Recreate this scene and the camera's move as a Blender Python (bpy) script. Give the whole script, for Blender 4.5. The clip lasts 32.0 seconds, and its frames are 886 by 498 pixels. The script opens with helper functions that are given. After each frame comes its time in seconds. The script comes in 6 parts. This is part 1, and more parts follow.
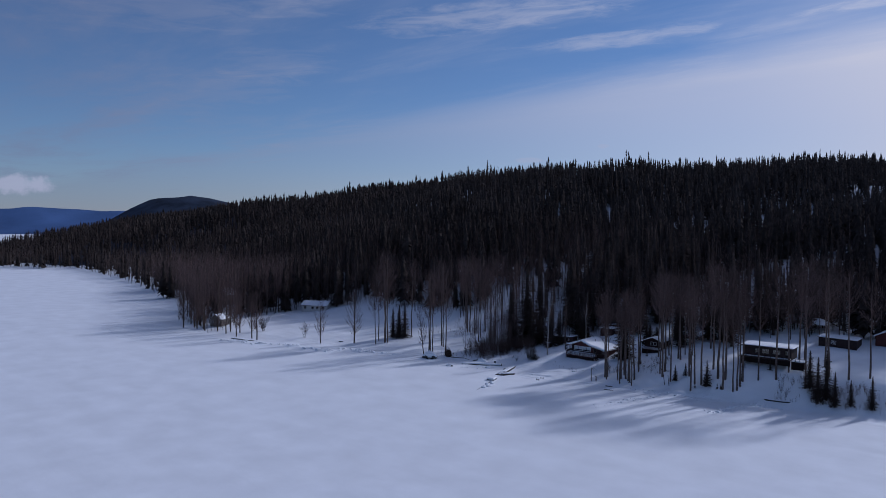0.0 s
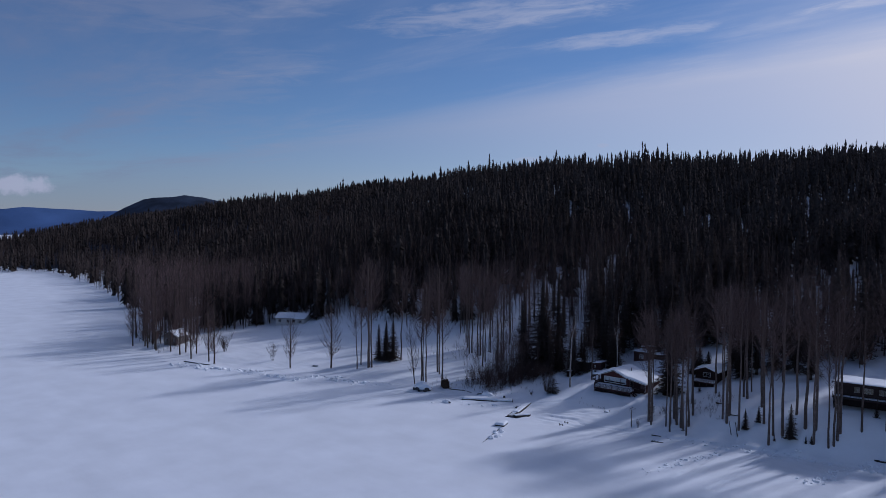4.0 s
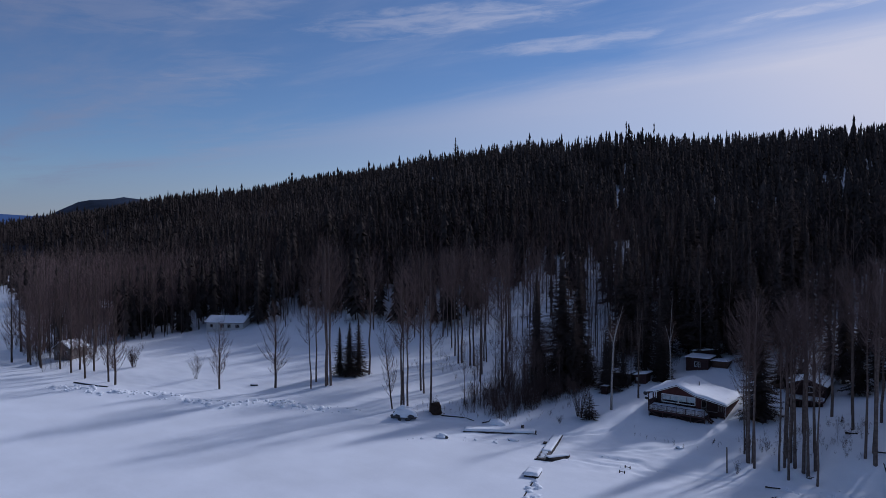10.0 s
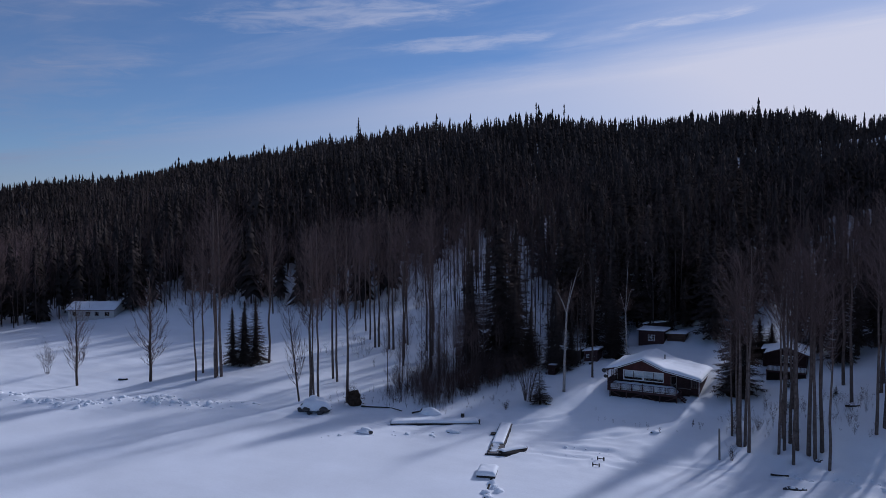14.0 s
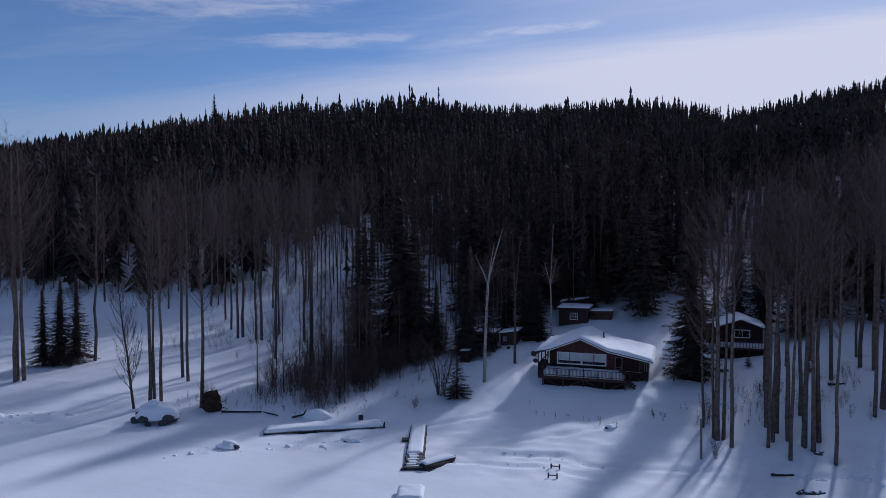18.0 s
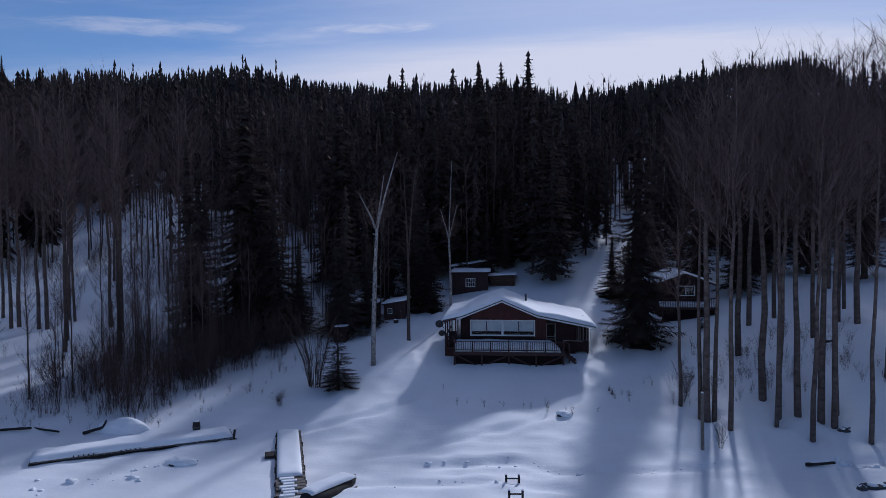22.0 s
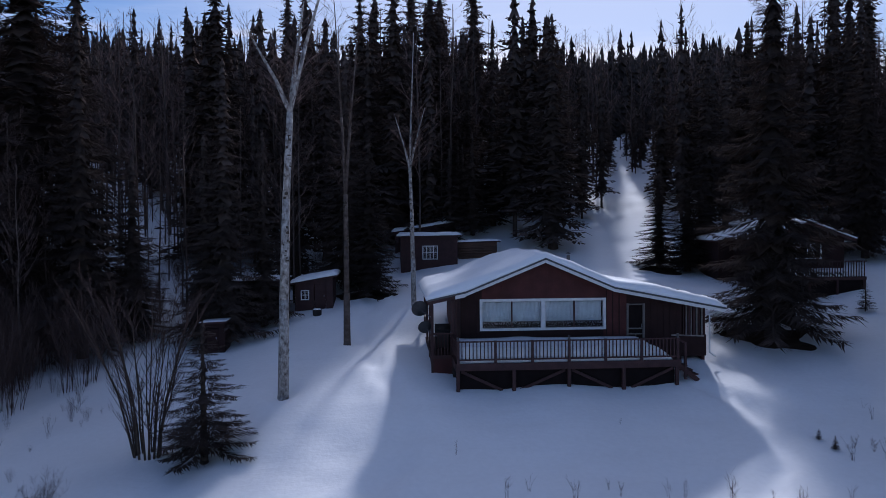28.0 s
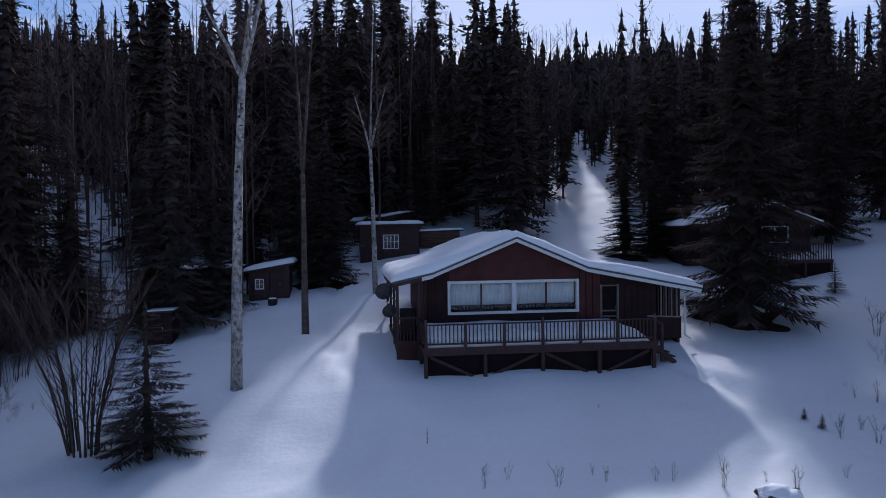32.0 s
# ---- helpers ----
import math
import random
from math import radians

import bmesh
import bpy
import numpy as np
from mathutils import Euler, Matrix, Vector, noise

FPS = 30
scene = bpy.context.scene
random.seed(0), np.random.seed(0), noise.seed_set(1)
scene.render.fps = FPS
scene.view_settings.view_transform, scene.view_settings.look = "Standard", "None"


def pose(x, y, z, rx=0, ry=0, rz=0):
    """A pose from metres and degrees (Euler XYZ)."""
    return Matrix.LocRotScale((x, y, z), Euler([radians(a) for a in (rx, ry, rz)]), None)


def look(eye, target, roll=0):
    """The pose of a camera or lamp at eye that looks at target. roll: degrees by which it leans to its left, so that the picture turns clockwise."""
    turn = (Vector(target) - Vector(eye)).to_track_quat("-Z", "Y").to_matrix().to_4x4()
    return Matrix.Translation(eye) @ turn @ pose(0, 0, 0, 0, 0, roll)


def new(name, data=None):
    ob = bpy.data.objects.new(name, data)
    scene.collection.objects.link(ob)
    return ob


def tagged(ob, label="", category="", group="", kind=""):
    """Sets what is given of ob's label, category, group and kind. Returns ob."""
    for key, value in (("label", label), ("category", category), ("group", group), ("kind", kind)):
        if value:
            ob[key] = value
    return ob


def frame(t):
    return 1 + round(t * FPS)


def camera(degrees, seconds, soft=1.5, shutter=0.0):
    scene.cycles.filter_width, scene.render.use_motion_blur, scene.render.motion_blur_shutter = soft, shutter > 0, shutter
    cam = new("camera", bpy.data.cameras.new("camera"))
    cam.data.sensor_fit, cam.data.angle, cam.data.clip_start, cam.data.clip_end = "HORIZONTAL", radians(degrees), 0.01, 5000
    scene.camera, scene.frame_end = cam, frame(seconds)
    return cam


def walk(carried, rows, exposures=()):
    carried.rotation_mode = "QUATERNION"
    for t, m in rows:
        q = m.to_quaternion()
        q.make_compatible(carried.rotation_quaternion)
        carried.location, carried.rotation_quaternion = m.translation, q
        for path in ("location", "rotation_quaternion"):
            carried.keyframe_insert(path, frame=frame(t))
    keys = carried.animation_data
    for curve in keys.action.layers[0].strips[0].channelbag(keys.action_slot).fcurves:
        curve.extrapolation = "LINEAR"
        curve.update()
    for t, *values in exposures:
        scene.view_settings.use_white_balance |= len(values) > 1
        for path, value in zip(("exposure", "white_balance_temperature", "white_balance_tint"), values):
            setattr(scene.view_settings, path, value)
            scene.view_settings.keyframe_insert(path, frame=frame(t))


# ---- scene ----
PATH = [
    (0, (108.632, -183.521, 41.454), (107.296, -182.034, 41.393), 0.4),
    (0.5, (105.081, -179.114, 41.394), (103.745, -177.627, 41.334), 0.4),
    (1, (101.526, -174.737, 41.377), (100.191, -173.249, 41.317), 0.3),
    (1.5, (97.994, -170.346, 41.337), (96.659, -168.858, 41.277), 0.3),
    (2, (94.448, -165.995, 41.292), (93.113, -164.507, 41.231), 0.3),
    (2.5, (90.828, -161.736, 41.307), (89.494, -160.247, 41.245), 0.3),
    (3, (87.188, -157.56, 41.333), (85.855, -156.07, 41.271), 0.3),
    (3.5, (83.496, -153.494, 41.342), (82.163, -152.004, 41.28), 0.3),
    (5.5, (69.527, -140.072, 42.21), (68.165, -138.609, 42.148), 0.0),
    (6, (66.372, -137.164, 42.299), (65.003, -135.708, 42.238), -0.1),
    (6.5, (63.188, -134.389, 42.308), (61.811, -132.939, 42.248), -0.2),
    (7, (59.968, -131.78, 42.152), (58.593, -130.329, 42.094), -0.1),
    (7.5, (56.825, -129.278, 41.492), (55.453, -127.824, 41.438), -0.1),
    (8, (53.706, -126.833, 40.146), (52.348, -125.366, 40.093), -0.1),
    (8.5, (50.495, -124.356, 38.476), (49.159, -122.868, 38.425), -0.1),
    (9, (47.353, -121.77, 36.816), (46.035, -120.267, 36.767), -0.1),
    (9.5, (44.224, -119.113, 35.317), (42.941, -117.58, 35.267), -0.2),
    (10, (41.183, -116.59, 33.958), (39.952, -115.015, 33.907), -0.2),
    (10.5, (38.415, -114.278, 32.735), (37.22, -112.675, 32.683), -0.3),
    (11, (36.359, -112.288, 31.733), (35.189, -110.667, 31.68), -0.3),
    (11.5, (34.31, -110.474, 30.871), (33.155, -108.842, 30.819), -0.3),
    (12, (32.279, -108.656, 30.023), (31.129, -107.021, 29.969), -0.2),
    (12.5, (30.379, -106.72, 29.16), (29.256, -105.065, 29.106), -0.2),
    (13, (28.51, -104.716, 28.364), (27.444, -103.025, 28.309), -0.2),
    (13.5, (26.661, -102.737, 27.606), (25.635, -101.021, 27.549), -0.3),
    (14, (24.73, -100.724, 26.882), (23.739, -98.988, 26.822), -0.3),
    (14.5, (22.869, -98.622, 26.132), (21.925, -96.86, 26.07), -0.2),
    (16.5, (15.301, -89.748, 23.07), (14.534, -87.902, 23.009), -0.0),
    (17, (13.644, -87.359, 22.301), (12.921, -85.495, 22.24), 0.0),
    (17.5, (12.079, -84.965, 21.656), (11.403, -83.084, 21.595), -0.1),
    (18, (10.558, -82.462, 20.991), (9.924, -80.566, 20.928), -0.0),
    (18.5, (9.064, -79.9, 20.23), (8.475, -77.99, 20.168), -0.0),
    (19, (7.645, -77.329, 19.417), (7.109, -75.404, 19.354), -0.1),
    (19.5, (6.288, -74.748, 18.667), (5.805, -72.808, 18.602), -0.1),
    (20, (4.981, -72.107, 17.954), (4.551, -70.155, 17.887), -0.2),
    (20.5, (3.746, -69.426, 17.162), (3.373, -67.462, 17.096), -0.2),
    (21, (2.533, -66.879, 16.295), (2.225, -64.904, 16.229), -0.2),
    (21.5, (1.404, -64.352, 15.461), (1.164, -62.368, 15.395), -0.2),
    (22, (0.375, -61.862, 14.672), (0.195, -59.872, 14.604), -0.3),
    (22.5, (-0.549, -59.381, 13.813), (-0.665, -57.385, 13.746), -0.2),
    (23, (-1.399, -56.84, 12.974), (-1.454, -54.841, 12.907), -0.3),
    (23.5, (-2.179, -54.267, 12.197), (-2.18, -52.268, 12.13), -0.3),
    (24, (-2.8, -51.677, 11.472), (-2.746, -49.678, 11.404), -0.4),
    (24.5, (-3.365, -49.091, 10.818), (-3.27, -47.095, 10.749), -0.4),
    (25, (-3.849, -46.458, 10.27), (-3.746, -44.462, 10.199), -0.5),
    (25.5, (-4.267, -43.804, 9.987), (-4.167, -41.808, 9.912), -0.5),
    (27.5, (-6.378, -33.002, 9.157), (-6.242, -31.007, 9.113), -0.3),
    (28, (-6.651, -30.953, 9.23), (-6.51, -28.958, 9.186), -0.4),
    (28.5, (-6.878, -29.738, 9.251), (-6.727, -27.744, 9.208), -0.5),
    (29, (-7.053, -29.229, 9.126), (-6.881, -27.237, 9.084), -0.7),
    (29.5, (-7.111, -29.144, 8.891), (-6.925, -27.153, 8.85), -0.8),
    (30, (-7.14, -29.157, 8.665), (-6.951, -27.166, 8.626), -0.8),
    (30.5, (-7.1, -29.129, 8.472), (-6.916, -27.138, 8.434), -0.9),
    (31, (-7.023, -29.134, 8.318), (-6.821, -27.144, 8.279), -0.8),
    (31.5, (-6.966, -29.176, 8.258), (-6.725, -27.191, 8.219), -0.8),
    (32, (-6.929, -29.158, 8.236), (-6.663, -27.176, 8.197), -0.7),
]
cam = camera(64.4, 32.0, soft=0.85)
walk(cam, [(t, look(eye, target, roll)) for t, eye, target, roll in PATH], [(0, -0.62, 5480, 20), (10, -0.55, 5520, 20), (19, -0.42, 5500, 19), (24, -0.32, 5500, 18), (29, 0.08, 5750, 18), (32, 0.08, 5750, 18)])

# ---------------------------------------------------------------- world, sun
SUN_AZ, SUN_EL = 75.5, 28.0          # degrees, from +x towards +y


def cloud_world():
    world = bpy.data.worlds.new("sky")
    scene.world = world
    world.use_nodes = True
    nt = world.node_tree
    nt.nodes.clear()
    N, L = nt.nodes.new, nt.links.new
    out, bg = N("ShaderNodeOutputWorld"), N("ShaderNodeBackground")
    sky = N("ShaderNodeTexSky")
    sky.sky_type, sky.sun_disc = "NISHITA", False
    sky.sun_elevation, sky.sun_rotation = radians(SUN_EL), radians(90 - SUN_AZ)
    sky.altitude, sky.air_density, sky.dust_density, sky.ozone_density = 700, 1.0, 0.05, 4.0
    bg.inputs["Strength"].default_value = 0.092

    def math_(op, a, b=None, clamp=False):
        n = N("ShaderNodeMath")
        n.operation, n.use_clamp = op, clamp
        for i, v in enumerate((a, b)):
            if v is None:
                continue
            if isinstance(v, (int, float)):
                n.inputs[i].default_value = v
            else:
                L(v, n.inputs[i])
        return n.outputs[0]

    co = N("ShaderNodeTexCoord")
    sep = N("ShaderNodeSeparateXYZ")
    L(co.outputs["Generated"], sep.inputs[0])
    zc = math_("MAXIMUM", sep.outputs[2], 0.02)
    # the cloud deck is a flat layer high above, so its streaks run straight
    u = math_("DIVIDE", sep.outputs[0], zc)
    v = math_("DIVIDE", sep.outputs[1], zc)
    ca, sa = math.cos(radians(CLOUD_AZ)), math.sin(radians(CLOUD_AZ))
    along = math_("ADD", math_("MULTIPLY", u, ca), math_("MULTIPLY", v, sa))
    across = math_("SUBTRACT", math_("MULTIPLY", v, ca), math_("MULTIPLY", u, sa))

    def streak(fa, fc, detail, seed, lo, hi, rough=0.6):
        c = N("ShaderNodeCombineXYZ")
        L(math_("MULTIPLY", along, fa), c.inputs[0])
        L(math_("MULTIPLY", across, fc), c.inputs[1])
        c.inputs[2].default_value = seed
        n = N("ShaderNodeTexNoise")
        n.inputs["Scale"].default_value, n.inputs["Detail"].default_value, n.inputs["Roughness"].default_value = 1.0, detail, rough
        n.inputs["Distortion"].default_value = 0.35
        L(c.outputs[0], n.inputs["Vector"])
        m = N("ShaderNodeMapRange")
        m.interpolation_type = "SMOOTHSTEP"
        m.inputs["From Min"].default_value, m.inputs["From Max"].default_value = lo, hi
        L(n.outputs["Fac"], m.inputs["Value"])
        return m.outputs[0]

    def band(value, lo, hi):
        m = N("ShaderNodeMapRange")
        m.interpolation_type = "SMOOTHSTEP"
        m.inputs["From Min"].default_value, m.inputs["From Max"].default_value = lo, hi
        L(value, m.inputs["Value"])
        return m.outputs[0]

    wisp = streak(0.30, 0.8, 6, 3.1, 0.40, 0.66)
    fine = streak(0.8, 2.4, 7, 9.7, 0.34, 0.70, 0.65)
    veil = streak(0.10, 0.5, 4, 1.7, 0.3, 0.7)
    edge = math_("ADD", across, math_("MULTIPLY", math_("SUBTRACT", veil, 0.5), 0.5))
    bank = band(edge, CLOUD_EDGE - 0.25, CLOUD_EDGE + 1.0)
    west = band(along, -10.5, 1.0)
    bank = math_("MULTIPLY", bank, math_("ADD", math_("MULTIPLY", west, 0.66), 0.15))
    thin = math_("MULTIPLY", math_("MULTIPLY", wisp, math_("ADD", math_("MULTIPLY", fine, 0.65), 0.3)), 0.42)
    # unseen cirrus added high overhead, so that shaded snow is brighter and less blue
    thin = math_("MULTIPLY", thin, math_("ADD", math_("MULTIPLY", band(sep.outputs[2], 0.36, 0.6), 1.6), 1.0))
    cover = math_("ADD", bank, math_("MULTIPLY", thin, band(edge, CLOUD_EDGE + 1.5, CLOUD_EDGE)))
    puff = streak(0.35, 0.9, 7, 14.2, 0.64, 0.76, 0.62)
    cover = math_("ADD", cover, math_("MULTIPLY", math_("MULTIPLY", puff, band(sep.outputs[2], 0.12, 0.07)), 0.35))
    azim = math_("MULTIPLY", math_("ARCTAN2", sep.outputs[1], sep.outputs[0]), 57.2958)
    elev = math_("MULTIPLY", math_("ARCSINE", sep.outputs[2]), 57.2958)
    comb = N("ShaderNodeCombineXYZ")
    L(math_("MULTIPLY", azim, 0.22), comb.inputs[0])
    L(math_("ADD", math_("MULTIPLY", elev, 1.3), math_("MULTIPLY", azim, 0.07)), comb.inputs[1])
    feather = N("ShaderNodeTexNoise")
    feather.inputs["Scale"].default_value, feather.inputs["Detail"].default_value, feather.inputs["Roughness"].default_value = 1.0, 7, 0.62
    feather.inputs["Distortion"].default_value = 0.5
    L(comb.outputs[0], feather.inputs["Vector"])
    for az0, el0, az1, el1, thick, amount in CIRRUS:
        half = math.hypot(az1 - az0, el1 - el0) / 2
        ux, uy = (az1 - az0) / 2 / half, (el1 - el0) / 2 / half
        da, de = math_("SUBTRACT", azim, (az0 + az1) / 2), math_("SUBTRACT", elev, (el0 + el1) / 2)
        du = math_("DIVIDE", math_("ADD", math_("MULTIPLY", da, ux), math_("MULTIPLY", de, uy)), half)
        dv = math_("DIVIDE", math_("SUBTRACT", math_("MULTIPLY", de, ux), math_("MULTIPLY", da, uy)), thick)
        r2 = math_("ADD", math_("MULTIPLY", du, du), math_("MULTIPLY", dv, dv))
        r2 = math_("ADD", r2, math_("MULTIPLY", math_("SUBTRACT", feather.outputs["Fac"], 0.5), 4.5))
        cover = math_("ADD", cover, math_("MULTIPLY", band(r2, 1.3, -.5), amount))
    low = band(sep.outputs[2], 0.13, 0.0)
    cover = math_("ADD", cover, math_("MULTIPLY", low, 0.36), clamp=True)
    # small heaps of cumulus low over the hills
    lump = N("ShaderNodeTexNoise")
    lump.inputs["Scale"].default_value, lump.inputs["Detail"].default_value, lump.inputs["Roughness"].default_value = 38.0, 5, 0.6
    L(co.outputs["Generated"], lump.inputs["Vector"])
    heap = None
    for az, el, w, h, amount in CUMULUS:
        a, e = radians(az), radians(el)
        side = math_("SUBTRACT", math_("MULTIPLY", sep.outputs[1], math.cos(a)), math_("MULTIPLY", sep.outputs[0], math.sin(a)))
        ahead = math_("ADD", math_("MULTIPLY", sep.outputs[0], math.cos(a)), math_("MULTIPLY", sep.outputs[1], math.sin(a)))
        du = math_("DIVIDE", side, radians(w))
        dv = math_("DIVIDE", math_("SUBTRACT", sep.outputs[2], math.sin(e)), radians(h))
        r2 = math_("ADD", math_("MULTIPLY", du, du), math_("MULTIPLY", dv, dv))
        r2 = math_("ADD", r2, math_("MULTIPLY", math_("SUBTRACT", lump.outputs["Fac"], 0.5), 3.2))
        blob = math_("MULTIPLY", band(r2, 1.25, 0.35), band(ahead, 0.5, 0.8))
        heap = math_("MAXIMUM", heap, math_("MULTIPLY", blob, amount)) if heap else math_("MULTIPLY", blob, amount)
    sd = (math.cos(radians(SUN_AZ)) * math.cos(radians(SUN_EL)), math.sin(radians(SUN_AZ)) * math.cos(radians(SUN_EL)), math.sin(radians(SUN_EL)))
    toward = math_("ADD", math_("ADD", math_("MULTIPLY", sep.outputs[0], sd[0]), math_("MULTIPLY", sep.outputs[1], sd[1])), math_("MULTIPLY", sep.outputs[2], sd[2]))
    cover = math_("ADD", cover, math_("MULTIPLY", band(toward, 0.78, 1.0), 0.5), clamp=True)
    # the veil is brighter, and denser, towards the sun
    glow = N("ShaderNodeMix")
    glow.data_type = "RGBA"
    L(band(toward, 0.05, 1.0), glow.inputs["Factor"])
    glow.inputs["A"].default_value, glow.inputs["B"].default_value = CLOUD_AWAY, CLOUD_NEAR
    mix = N("ShaderNodeMix")
    mix.data_type = "RGBA"
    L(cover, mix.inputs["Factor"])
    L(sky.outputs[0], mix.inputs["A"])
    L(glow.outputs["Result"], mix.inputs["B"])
    white = N("ShaderNodeMix")
    white.data_type = "RGBA"
    L(heap, white.inputs["Factor"])
    L(mix.outputs["Result"], white.inputs["A"])
    white.inputs["B"].default_value = (6.6, 6.7, 7.4, 1)
    L(white.outputs["Result"], bg.inputs["Color"])
    L(bg.outputs[0], out.inputs[0])


CLOUD_AZ, CLOUD_EDGE, CLOUD_AWAY, CLOUD_NEAR = -6.0, 3.9, (2.9, 3.15, 4.1, 1), (9.4, 9.3, 9.4, 1)
# streaks of cirrus: azimuth and elevation of both ends, half thickness, density
CIRRUS = [(125.5, 14.1, 110.0, 15.0, .6, .42), (139.0, 15.7, 116.0, 17.4, 1.2, .42), (105.8, 15.2, 95.5, 15.75, .4, .4), (150.0, 12.0, 140.0, 13.0, 1.3, .2), (160.0, 8.0, 143.0, 11.5, 1.6, .22), (165.0, 15.0, 140.0, 17.5, 2.0, .25), (112.0, 18.6, 88.0, 19.6, .9, .3)]
CUMULUS = [(163.0, 2.75, 2.3, 0.75, 0.75), (125.1, 5.45, 1.0, 0.2, 0.35), (119.2, 6.5, 0.5, 0.2, 0.35)]
cloud_world()
lamp = bpy.data.lights.new("sun", "SUN")
lamp.energy, lamp.angle, lamp.color = 2.8, radians(3.2), (0.96, 0.96, 0.94)
sun = new("sun", lamp)
sun.matrix_world = look((0, 0, 0), (-math.cos(radians(SUN_AZ)) * math.cos(radians(SUN_EL)),
                                    -math.sin(radians(SUN_AZ)) * math.cos(radians(SUN_EL)), -math.sin(radians(SUN_EL))))


# ---------------------------------------------------------------- the lie of the land
def vnoise(x, y, seed=0.0):
    """Smooth value noise, about -1 to 1."""
    def rnd(i, j):
        s = np.sin(i * 127.1 + j * 311.7 + seed * 74.7) * 43758.5453
        return (s - np.floor(s)) * 2 - 1
    x, y = np.asarray(x, float), np.asarray(y, float)
    i, j = np.floor(x), np.floor(y)
    fx, fy = x - i, y - j
    fx, fy = fx * fx * (3 - 2 * fx), fy * fy * (3 - 2 * fy)
    a, b, c, d = rnd(i, j), rnd(i + 1, j), rnd(i, j + 1), rnd(i + 1, j + 1)
    return (a * (1 - fx) + b * fx) * (1 - fy) + (c * (1 - fx) + d * fx) * fy


def smooth(x, a, b):
    t = np.clip((np.asarray(x, float) - a) / (b - a), 0, 1)
    return t * t * (3 - 2 * t)


SHORE_X = [-4500, -3000, -2000, -1200, -900, -640, -575, -400, -261, -200, -160, -146, -120, -95, -83, -60, -42, -28, -15, 0, 12, 24, 40, 48, 57, 78, 200, 1500]
SHORE_Y = [2200, 1300, 750, 300, 30, 30, 74, 40, 0, -24, -41, -43, -40, -30, -24, -21, -19, -17.5, -15.5, -19, -19, -17.5, -14, -12.5, -10.5, -7, 8, 200]


def shore(x):
    x = np.asarray(x, float)
    return np.interp(x, SHORE_X, SHORE_Y) + 1.2 * vnoise(x / 9, x * 0 + 3.3) + 0.5 * vnoise(x / 2.7, x * 0 + 8.1)


FAR = [(90, 21), (195, 45), (285, 67), (330, 71), (420, 68), (700, 60), (2500, 45)]
PROFILES = {
    -160: [(0, .1), (4, .7), (25, 1.7), (50, 3.2), (80, 11)] + FAR[1:],
    -50: [(0, .1), (4, .6), (20, 1.5), (40, 3.2), (65, 10), (90, 19)] + FAR[1:],
    -25: [(0, .1), (5, .8), (14, 1.6), (22, 3.0), (34, 5.0), (60, 11)] + FAR,
    -8: [(0, .1), (4, .7), (9.5, 1.5), (14, 2.75), (24, 4.0), (30, 5.2), (40, 6.2), (72, 15)] + FAR,
    0: [(0, .1), (4, .6), (9.5, 1.35), (14, 2.1), (16.5, 2.75), (20, 3.45), (30, 5.3), (40, 6.8), (72, 15.2)] + FAR,
    10: [(0, .1), (4, .7), (9.5, 1.5), (15, 2.6), (22, 3.9), (30, 5.6), (40, 7.3), (72, 15.3)] + FAR,
    34: [(0, .1), (3, 1.0), (9, 4.2), (15, 6.4), (25, 7.6), (40, 9.4), (72, 15.5)] + FAR,
    46: [(0, .1), (2.5, 1.6), (9, 7.0), (14, 8.2), (25, 9.2), (40, 11), (72, 16)] + FAR,
    80: [(0, .1), (3, 1.4), (10, 6.5), (16, 8.0), (25, 9.2), (40, 11), (72, 16)] + FAR,
}


